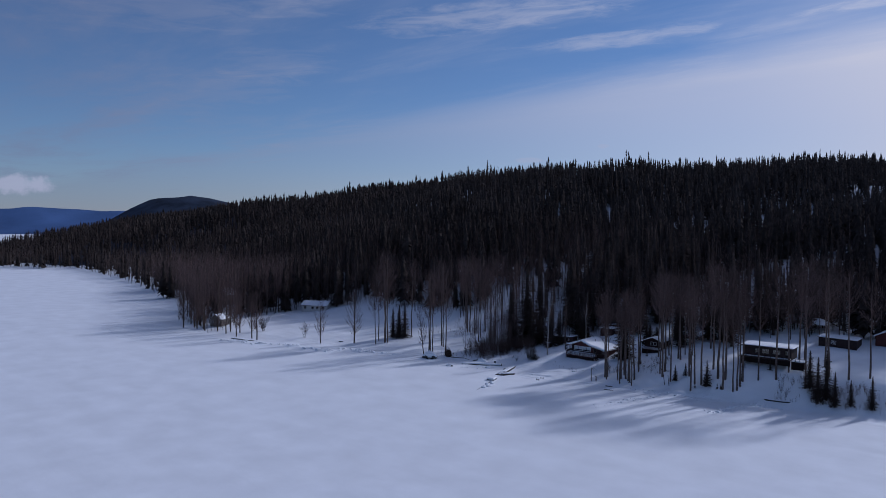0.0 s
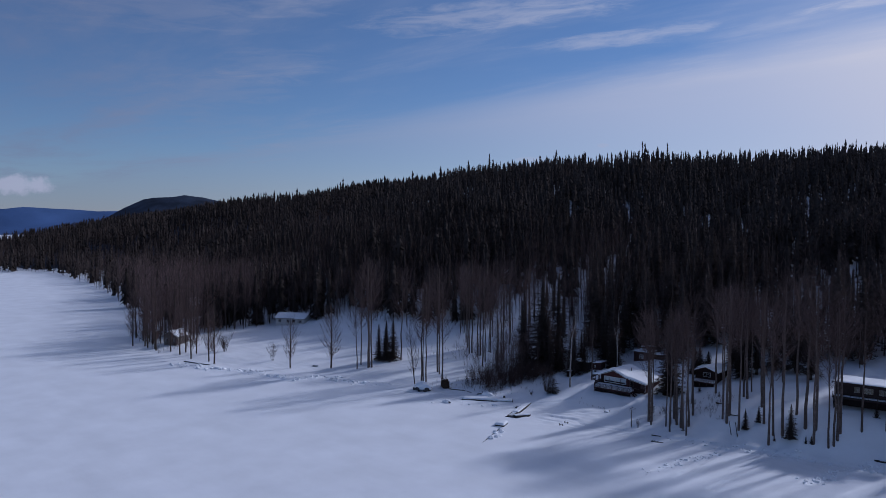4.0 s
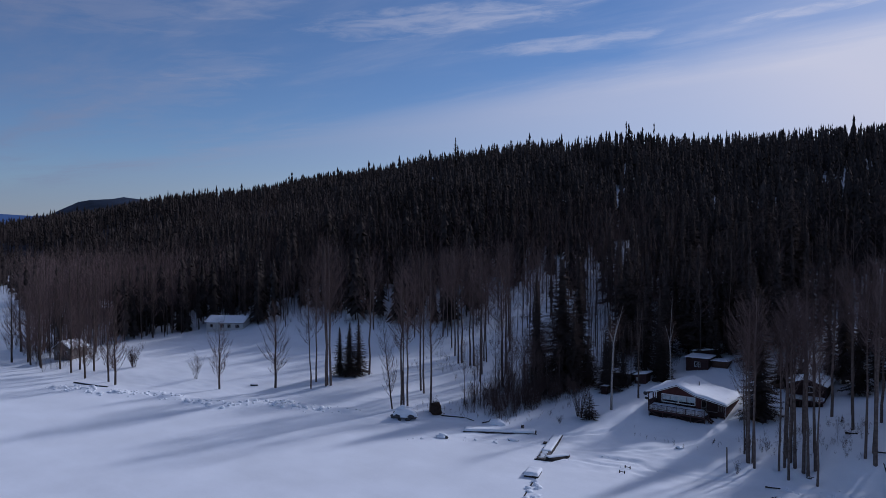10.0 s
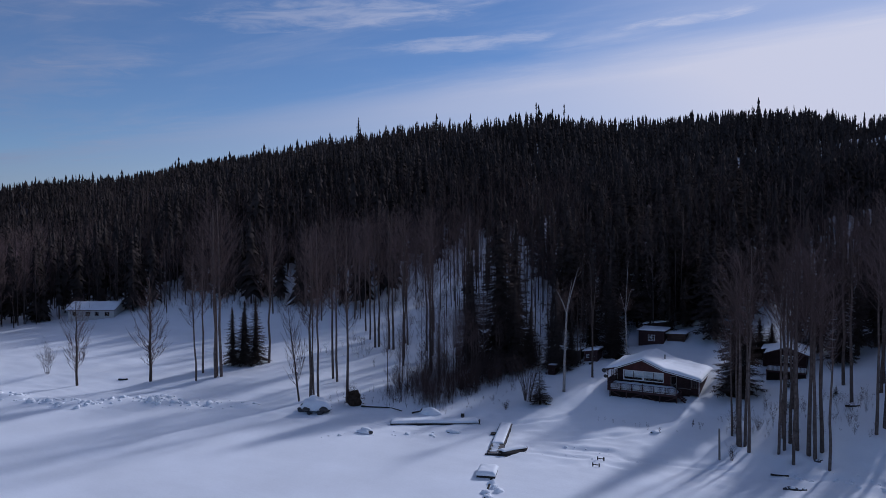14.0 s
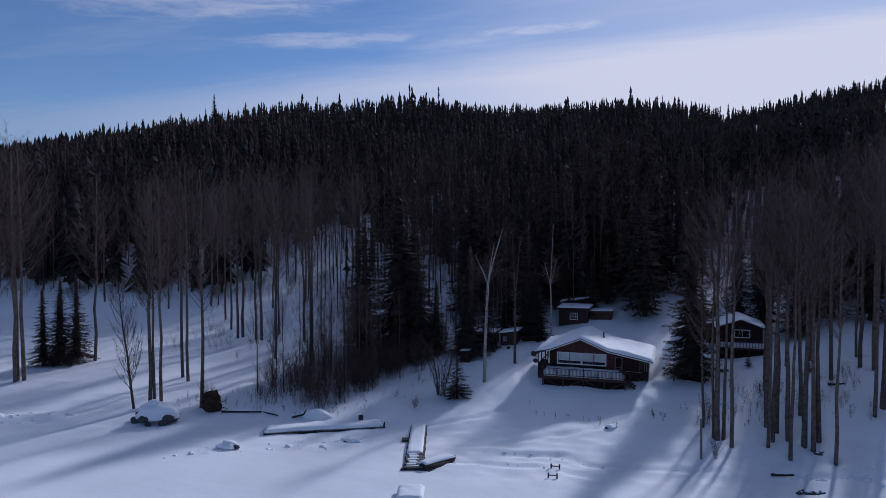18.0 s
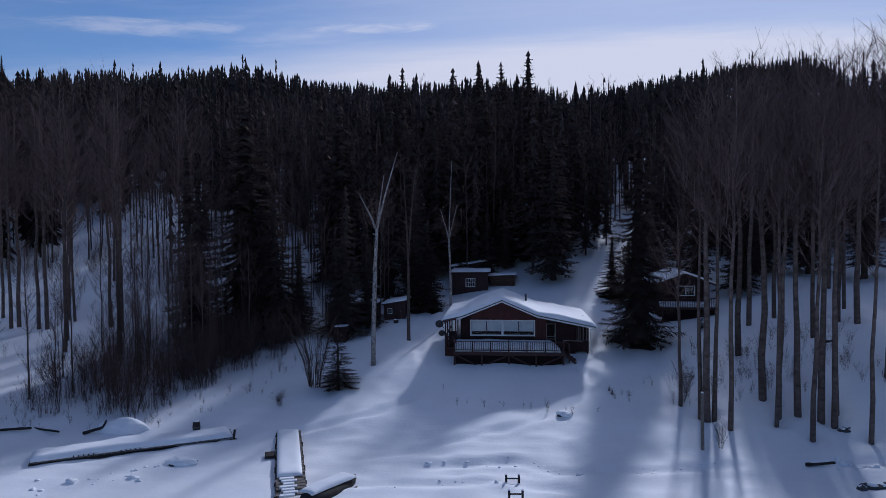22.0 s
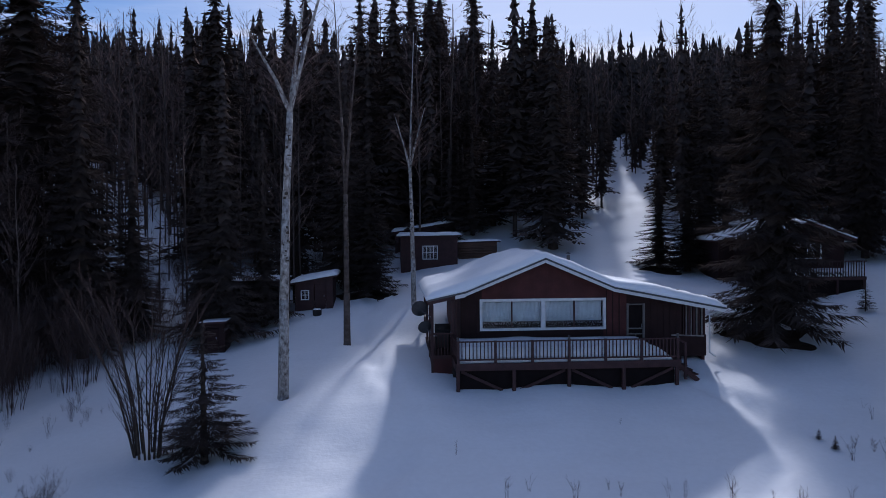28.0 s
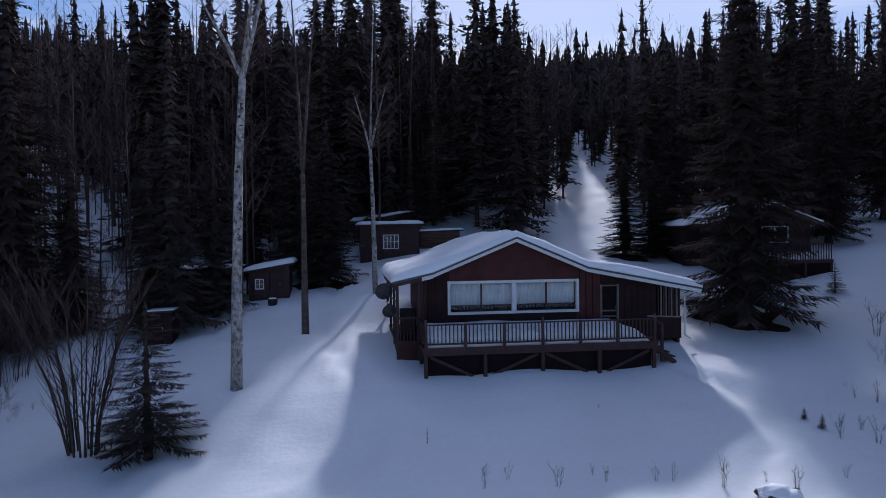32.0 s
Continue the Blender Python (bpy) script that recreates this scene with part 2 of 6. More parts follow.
def height(x, y, fine=True):
    x, y = np.asarray(x, float), np.asarray(y, float)
    d = y - shore(x)
    xs = sorted(PROFILES)
    cols = []
    for k in xs:
        px, pz = zip(*PROFILES[k])
        w = [np.interp(d + o, px, pz) for o in (-2.0, 0, 2.0)]
        cols.append((w[0] + 2 * w[1] + w[2]) / 4)
    xc = np.clip(x, xs[0], xs[-1])
    z = np.zeros_like(d)
    for a, b, za, zb in zip(xs, xs[1:], cols, cols[1:]):
        t = smooth(xc, a, b)
        z = np.where((xc >= a) & (xc <= b), za * (1 - t) + zb * t, z)
    k = np.interp(x, [-2500, -1200, -850, -620, -432, -300, -200, -110, -50], [0.3, 0.5, 0.66, 0.93, 1.07, 1.15, 1.2, 1.13, 1.03])
    z = np.where(z > 10, 10 + (z - 10) * k, z)
    land = smooth(d, -1.0, 6.0)
    far = smooth(d, 60, 160)
    z = z + far * (3.2 * vnoise(x / 70, y / 70, 2) + 2.2 * vnoise(x / 24, y / 24, 5))
    z = z + smooth(d, 110, 230) * np.interp(x, RIDGE_X, RIDGE_DZ)
    z = z + smooth(d, 290, 420) * smooth(d, 900, 500) * np.interp(x, [-130, -20, 10, 45, 200], [0, 14, 11, 5, 4])
    # mountains on the far side
    for cx, cy, h, rx, ry, rot in MOUNTAINS:
        c, s = math.cos(radians(rot)), math.sin(radians(rot))
        u, v = ((x - cx) * c + (y - cy) * s) / rx, ((y - cy) * c - (x - cx) * s) / ry
        z = z + h * np.exp(-(u * u + v * v)) * (1 + 0.18 * vnoise(x / 160, y / 160, 7))
    if fine:
        near = smooth(np.hypot(x, y + 10), 260, 60)
        z = z + near * land * (0.10 * vnoise(x / 3.1, y / 2.6, 3) + 0.04 * vnoise(x / 1.1, y / 1.0, 4))
        drift = smooth(d, -14, -2) * smooth(d, 9, 3)
        z = z + near * drift * (0.09 * vnoise(x / 2.3, y / 1.6, 11) + 0.06 * vnoise(x / 0.9 + 5, y / 0.8, 12))
        heap = 1.0 - np.clip(off_line(x, y, ICE_RIDGE) / 3.2, 0, 1)
        z = z + heap * (0.30 + 0.45 * vnoise(x / 2.2, y / 1.7, 15) + 0.3 * vnoise(x / 4.7, y / 4.1, 16))
        z = z + near * 0.018 * vnoise(x / 5, y / 2.2, 13)
        for wx, wy in WELLS:
            z = z - 0.30 * np.exp(-((x - wx) ** 2 + (y - wy) ** 2) / 0.30)
        for line, wide, deep in TRACKS:
            o = off_line(x, y, line) + 0.25 * vnoise(x / 1.3, y / 1.3, 19)
            z = z + near * deep * (0.6 * np.exp(-((o - wide * 1.5) / wide) ** 2) - np.exp(-(o / wide) ** 2)) * (0.8 + 0.4 * vnoise(x / 1.6, y / 1.6, 20))
    return z


def off_line(x, y, line):
    best = np.full(np.shape(x), 1e9)
    for (ax, ay), (bx, by) in zip(line, line[1:]):
        t = np.clip(((x - ax) * (bx - ax) + (y - ay) * (by - ay)) / ((bx - ax) ** 2 + (by - ay) ** 2), 0, 1)
        best = np.minimum(best, np.hypot(x - ax - t * (bx - ax), y - ay - t * (by - ay)))
    return best


ICE_RIDGE = [(-120, -50), (-115, -46), (-104.6, -43), (-96.6, -39.2), (-86, -37.4), (-76, -35.5), (-70, -28), (-64, -27), (-54, -24)]
RIDGE_X = [-700, -520, -400, -300, -230, -170, -110, -50, 0, 35, 70, 110, 200]
RIDGE_DZ = [0.0, 3.0, -2.0, 0.0, -5.5, -7.0, -3.0, -3.0, -4.0, -4.0, 7.0, 13.0, 13.0]
GROVE = [(13.05, -9.35), (13.94, -11.33), (14.22, -11.9), (14.79, -11.7), (15.4, -13.3), (19.46, -2.0), (18.77, -9.6), (18.5, -13), (19, -12),
         (19.5, -10.6), (20.3, -11.9), (20.1, -14.8), (21.9, -7.7), (21.5, -12.7), (22.15, -13.2), (22.8, -11.9), (25.7, -1.2), (23.6, -15.0),
         (29.3, 5.2), (28.9, 1.6), (30.0, .5), (28.1, -8), (31.2, 5.5), (24.8, 4.9), (33.2, 13.4)]
WELLS = GROVE + [(-11.22, -1.74), (-9.03, 4.96), (-5.44, 11.3), (-13.28, -6.1)]
TRACKS = [([(-70.6, -15), (-71.5, -32)], 1.2, .2), ([(-66, -14), (-67, -34)], 1.2, .2), ([(32.6, -12.8), (31.5, -37.7)], .5, .16), ([(39.9, -12.3), (37.9, -39)], .5, .14),
          ([(53, -15), (49, -26)], .6, .2), ([(-4.9, -20.2), (1, -19.2), (3.5, -20.7), (7.9, -20.2), (14, -19)], .55, .2), ([(-9, -23.6), (-4, -23), (0, -22.2), (4, -23.6)], .5, .16),
          ([(-14, -14.2), (-9, -11.5), (-6.5, -8), (-6.2, -4), (-7.5, 1), (-8.5, 8), (-7, 17)], .5, .17), ([(5.6, -2), (7.5, -5), (6.2, -9), (2, -13), (-3, -16), (-8, -19)], .45, .14),
          ([(20, -18.2), (34, -15.4), (46, -13.8), (60, -11)], .6, .18)]
MOUNTAINS = [(-1960, 900, 71, 210, 200, 62), (-1990, 800, 50, 130, 160, 62), (-1840, 1060, 34, 230, 180, 50), (-3557, 1170, 74, 620, 260, 70), (-3400, 1560, 60, 500, 240, 70), (-3690, 640, 70, 430, 240, 70)]
# ---- end of land


# ---------------------------------------------------------------- materials
def material(name, colour, rough=0.8, var=0.25, scale=3.0, bump=0.3, bump_scale=20.0, metal=0.0, spec=0.3, second=None, coords="Object", island=0.0, stretch=(1, 1, 1)):
    m = bpy.data.materials.new(name)
    m.use_nodes = True
    nt = m.node_tree
    N, L = nt.nodes.new, nt.links.new
    b = nt.nodes["Principled BSDF"]
    b.inputs["Roughness"].default_value, b.inputs["Metallic"].default_value = rough, metal
    b.inputs["Specular IOR Level"].default_value = spec
    co = N("ShaderNodeTexCoord")
    mp = N("ShaderNodeMapping")
    mp.inputs["Scale"].default_value = stretch
    L(co.outputs[coords], mp.inputs[0])
    n1, n2 = N("ShaderNodeTexNoise"), N("ShaderNodeTexNoise")
    n1.inputs["Scale"].default_value, n1.inputs["Detail"].default_value = scale, 5
    n2.inputs["Scale"].default_value, n2.inputs["Detail"].default_value = bump_scale, 4
    L(mp.outputs[0], n1.inputs["Vector"])
    L(mp.outputs[0], n2.inputs["Vector"])
    ramp = N("ShaderNodeMix")
    ramp.data_type = "RGBA"
    mr = N("ShaderNodeMapRange")
    mr.inputs["From Min"].default_value, mr.inputs["From Max"].default_value = 0.3, 0.7
    L(n1.outputs["Fac"], mr.inputs["Value"])
    L(mr.outputs[0], ramp.inputs["Factor"])
    c2 = second or tuple(c * (1 - var) for c in colour)
    c1 = colour if second else tuple(min(1, c * (1 + var)) for c in colour)
    ramp.inputs["A"].default_value, ramp.inputs["B"].default_value = (*c1, 1), (*c2, 1)
    last = ramp.outputs["Result"]
    fine = N("ShaderNodeMix")
    fine.data_type, fine.blend_type = "RGBA", "MULTIPLY"
    fine.inputs["Factor"].default_value = min(1, var * 1.6)
    L(last, fine.inputs["A"])
    L(n2.outputs["Fac"], fine.inputs["B"])
    gain = N("ShaderNodeMix")
    gain.data_type, gain.blend_type = "RGBA", "MULTIPLY"
    gain.inputs["Factor"].default_value = 1.0
    g = 1 + min(1, var * 1.6) * 0.9
    gain.inputs["B"].default_value = (g, g, g, 1)
    L(fine.outputs["Result"], gain.inputs["A"])
    last = gain.outputs["Result"]
    if island:
        geo = N("ShaderNodeNewGeometry")
        inf = N("ShaderNodeObjectInfo")
        add = N("ShaderNodeMath")
        add.operation = "ADD"
        L(geo.outputs["Random Per Island"], add.inputs[0])
        L(inf.outputs["Random"], add.inputs[1])
        r2 = N("ShaderNodeMapRange")
        r2.inputs["From Max"].default_value = 2
        r2.inputs["To Min"].default_value, r2.inputs["To Max"].default_value = 1 - island, 1 + island
        L(add.outputs[0], r2.inputs["Value"])
        hs = N("ShaderNodeHueSaturation")
        L(r2.outputs[0], hs.inputs["Value"])
        L(last, hs.inputs["Color"])
        last = hs.outputs["Color"]
    L(last, b.inputs["Base Color"])
    if bump:
        bp = N("ShaderNodeBump")
        bp.inputs["Strength"].default_value, bp.inputs["Distance"].default_value = bump, 0.02
        L(n2.outputs["Fac"], bp.inputs["Height"])
        L(bp.outputs[0], b.inputs["Normal"])
    return m


SNOW = material("snow", (0.86, 0.87, 0.89), 0.75, 0.055, 0.12, 0.5, 5.0, spec=0.25, coords="Object")
def wind_streaks(m, strength):
    """Broad wind-packed bands and fine crust in the snow's tone and relief."""
    nt = m.node_tree
    N, L = nt.nodes.new, nt.links.new
    b = nt.nodes["Principled BSDF"]
    co, mp = N("ShaderNodeTexCoord"), N("ShaderNodeMapping")
    mp.inputs["Scale"].default_value, mp.inputs["Rotation"].default_value = (0.035, 0.16, 0.1), (0, 0, radians(12))
    L(co.outputs["Object"], mp.inputs[0])
    n = N("ShaderNodeTexNoise")
    n.inputs["Scale"].default_value, n.inputs["Detail"].default_value, n.inputs["Roughness"].default_value = 1.0, 7, 0.62
    L(mp.outputs[0], n.inputs["Vector"])
    r = N("ShaderNodeMapRange")
    r.inputs["From Min"].default_value, r.inputs["From Max"].default_value = 0.3, 0.7
    r.inputs["To Min"].default_value, r.inputs["To Max"].default_value = 1 - strength, 1.0
    L(n.outputs["Fac"], r.inputs["Value"])
    mix = N("ShaderNodeMix")
    mix.data_type, mix.blend_type = "RGBA", "MULTIPLY"
    mix.inputs["Factor"].default_value = 1.0
    old = b.inputs["Base Color"].links[0].from_socket
    L(old, mix.inputs["A"])
    L(r.outputs[0], mix.inputs["B"])
    L(mix.outputs["Result"], b.inputs["Base Color"])
    bp = N("ShaderNodeBump")
    bp.inputs["Strength"].default_value, bp.inputs["Distance"].default_value = 0.25, 0.35
    L(n.outputs["Fac"], bp.inputs["Height"])
    L(bp.outputs[0], b.inputs["Normal"].links[0].from_node.inputs["Normal"])


wind_streaks(SNOW, 0.06)
ROOF_SNOW = material("roof_snow", (0.87, 0.88, 0.9), 0.75, 0.03, 0.8, 0.35, 5.0, spec=0.25)
NEEDLE = material("spruce_needles", (0.076, 0.058, 0.051), 0.9, 0.3, 1.5, 0, island=0.45, spec=0.0)
NEEDLE_FAR = material("far_conifer_needles", (0.048, 0.039, 0.035), 0.95, 0.3, 0.05, 0, island=0.5, spec=0.0)
BARK_DARK = material("spruce_bark", (0.075, 0.058, 0.047), 0.9, 0.3, 4, 0.6, 30, spec=0.0)
BARK_ASPEN = material("aspen_bark", (0.150, 0.118, 0.102), 0.85, 0.35, 2.5, 0.4, 24, second=(0.065, 0.047, 0.041), spec=0.05, island=.35, stretch=(1, 1, 1.6))
BARK_FAR = material("far_aspen_bark", (0.082, 0.064, 0.057), 0.9, 0.3, 0.4, 0, island=.4, spec=0.0)
BARK_BIRCH = material("birch_bark", (0.50, 0.47, 0.44), 0.8, 0.3, 7.0, 0.5, 18, second=(0.10, 0.08, 0.07), spec=0.15, stretch=(1, 1, 0.7))
TWIG = material("bare_twigs", (0.120, 0.085, 0.078), 0.9, 0.3, 3, 0, island=0.4, spec=0.0)
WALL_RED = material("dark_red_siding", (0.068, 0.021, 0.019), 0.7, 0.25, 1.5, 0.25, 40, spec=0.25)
BROWN_TRIM = material("brown_painted_wood", (0.048, 0.021, 0.020), 0.65, 0.25, 3, 0.25, 30, spec=0.3)
WHITE_TRIM = material("white_painted_wood", (0.66, 0.66, 0.66), 0.6, 0.1, 4, 0.15, 30, spec=0.3)
TWIG_MID = material("bare_crown_twigs", (0.155, 0.106, 0.096), 0.9, 0.3, 3, 0, island=0.4, spec=0.0)
TWIG_DARK = material("dark_shrub_stems", (0.072, 0.050, 0.045), 0.9, 0.3, 3, 0, island=0.45, spec=0.0)
TWIG_FAR = material("far_bare_twigs", (0.105, 0.075, 0.066), 0.9, 0.35, 0.02, 0, island=0.5, spec=0.0)
# bluish, because aerial haze over the far woods is mixed into the colour
HAZY_FOREST = material("haze_tinted_forest", (0.030, 0.040, 0.062), 0.95, 0.4, 0.02, 0, spec=0.05)

# stronger haze blue painted into the farthest hills
HAZE_BLUE_HILL = material("haze_blue_hill", (0.07, 0.12, 0.25), 0.95, 0.25, 0.004, 0, spec=0.0)


# ---------------------------------------------------------------- mesh helpers
def mesh_from(name, verts, faces, mat, smooth_=False):
    me = bpy.data.meshes.new(name)
    verts = np.asarray(verts, np.float32)
    faces = np.asarray(faces, np.int32)
    n = faces.shape[1]
    me.vertices.add(len(verts))
    me.vertices.foreach_set("co", verts.ravel())
    me.loops.add(faces.size)
    me.loops.foreach_set("vertex_index", faces.ravel())
    me.polygons.add(len(faces))
    me.polygons.foreach_set("loop_start", np.arange(0, faces.size, n, dtype=np.int32))
    if smooth_:
        me.polygons.foreach_set("use_smooth", np.ones(len(faces), bool))
    me.update(calc_edges=True)
    me.materials.append(mat)
    return me


def part(name, bm, mat, parent=None, label="", smooth_=False):
    """One mesh object, under a thing or a part."""
    if isinstance(bm, bmesh.types.BMesh):
        me = bpy.data.meshes.new(name)
        bmesh.ops.recalc_face_normals(bm, faces=bm.faces)
        bm.to_mesh(me)
        bm.free()
        me.materials.append(mat)
        if smooth_:
            me.polygons.foreach_set("use_smooth", np.ones(len(me.polygons), bool))
    else:
        me = bm
    ob = new(name, me)
    ob.parent = parent
    if label:
        tagged(ob, label)
    return ob


def box(bm, x0, x1, y0, y1, z0, z1, bevel=0.0):
    m = Matrix.Translation(((x0 + x1) / 2, (y0 + y1) / 2, (z0 + z1) / 2)) @ Matrix.Diagonal((x1 - x0, y1 - y0, z1 - z0, 1))
    r = bmesh.ops.create_cube(bm, size=1, matrix=m)
    if bevel:
        es = list({e for v in r["verts"] for e in v.link_edges})
        bmesh.ops.bevel(bm, geom=es, offset=bevel, segments=1, affect="EDGES")
    return bm


def boxed(*a, **k):
    return box(bmesh.new(), *a, **k)


def beam(bm, a, b, w, h=None):
    """A square bar from a to b."""
    a, b = Vector(a), Vector(b)
    h = h or w
    m = Matrix.Translation((a + b) / 2) @ (b - a).to_track_quat("Z", "Y").to_matrix().to_4x4() @ Matrix.Diagonal((w, h, (b - a).length, 1))
    bmesh.ops.create_cube(bm, size=1, matrix=m)
    return bm


def rod(bm, a, b, r0, r1=None, n=8):
    a, b = Vector(a), Vector(b)
    m = Matrix.Translation((a + b) / 2) @ (b - a).to_track_quat("Z", "Y").to_matrix().to_4x4()
    bmesh.ops.create_cone(bm, cap_ends=True, segments=n, radius1=r0, radius2=r0 if r1 is None else r1, depth=(b - a).length, matrix=m)
    return bm


def thing(name, x=0, y=0, z=0, rz=0, label="", category="", group=""):
    ob = new(name)
    ob.empty_display_size = 0.3
    ob.matrix_basis = pose(x, y, z, 0, 0, rz)
    return tagged(ob, label, category, group)


# ---------------------------------------------------------------- ground sheet
def axis_points(spans):
    out = [spans[0][0]]
    for a, b, step in spans:
        n = max(1, round((b - a) / step))
        out += list(a + (b - a) * np.arange(1, n + 1) / n)
    return np.array(out)


gx = axis_points([(-4900, -1200, 80), (-1200, -320, 22), (-320, -150, 5), (-150, -50, 1.4), (-50, -30, 0.6), (-30, 44, 0.4), (44, 62, 0.55), (62, 120, 2.0), (120, 300, 12), (300, 2500, 120)])
gy = axis_points([(-4500, -300, 140), (-300, -50, 8), (-50, -40, 1.0), (-40, 0, 0.38), (0, 12, 0.5), (12, 60, 1.0), (60, 110, 2.5), (110, 440, 8), (440, 1000, 30), (1000, 4800, 95)])
GX, GY = np.meshgrid(gx, gy, indexing="xy")
GZ = height(GX, GY)
nx, ny = len(gx), len(gy)
idx = np.arange(nx * ny).reshape(ny, nx)
quads = np.stack([idx[:-1, :-1], idx[:-1, 1:], idx[1:, 1:], idx[1:, :-1]], -1).reshape(-1, 4)
ground = new("ground", mesh_from("ground", np.stack([GX, GY, GZ], -1).reshape(-1, 3), quads, SNOW, True))
ground.data.materials.append(HAZY_FOREST)
ground.data.materials.append(HAZE_BLUE_HILL)
cx_, cy_ = (GX[:-1, :-1] + GX[1:, 1:]) / 2, (GY[:-1, :-1] + GY[1:, 1:]) / 2
# distant ground takes the haze-tinted colours, bluest beyond x = -2600
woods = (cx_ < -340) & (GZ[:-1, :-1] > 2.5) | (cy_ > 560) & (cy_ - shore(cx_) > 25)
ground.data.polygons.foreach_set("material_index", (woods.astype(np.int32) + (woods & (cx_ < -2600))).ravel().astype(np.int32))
tagged(ground, "snow-covered lake ice and shore rising into a hillside", "ground", kind="structure")


# ---------------------------------------------------------------- trees
def spruce_arrays(rng, h, r, layers, points, skirt=0.06, droop=0.55, sparse=0.0):
    """Triangles of a forest spruce: ragged whorls, each a drooping star of boughs round the stem."""
    V, F = [], []
    gap = h * (1 - skirt) / layers
    bulge = rng.uniform(0.6, 0.95)
    for i in range(layers):
        t = i / layers
        z = h * skirt + gap * i
        rad = (r * (1 - t) ** bulge + 0.012 * h) * rng.uniform(0.72, 1.15)
        if rng.random() < sparse:
            rad *= 0.45
        k = max(3, round(points * (1 - 0.5 * t)))
        a0 = rng.uniform(0, 6.28)
        b = len(V)
        V.append((0, 0, z + gap * rng.uniform(1.1, 1.5)))
        for j in range(2 * k):
            a = a0 + 3.1416 * (j + rng.uniform(-0.3, 0.3)) / k
            l = rad * (rng.uniform(0.75, 1.2) if j % 2 == 0 else rng.uniform(0.35, 0.7))
            V.append((math.cos(a) * l, math.sin(a) * l, z + gap * rng.uniform(-0.45, 0.45) - l * droop * (1 if j % 2 == 0 else 0.5)))
        F += [(b, b + 1 + j, b + 1 + (j + 1) % (2 * k)) for j in range(2 * k)]
    b = len(V)
    w = 0.011 * h
    V += [(w, 0, -.03 * h), (-w * .5, w * .87, -.03 * h), (-w * .5, -w * .87, -.03 * h), (0, 0, h * 1.03)]
    F += [(b, b + 1, b + 3), (b + 1, b + 2, b + 3), (b + 2, b, b + 3)]
    return np.array(V), np.array(F)


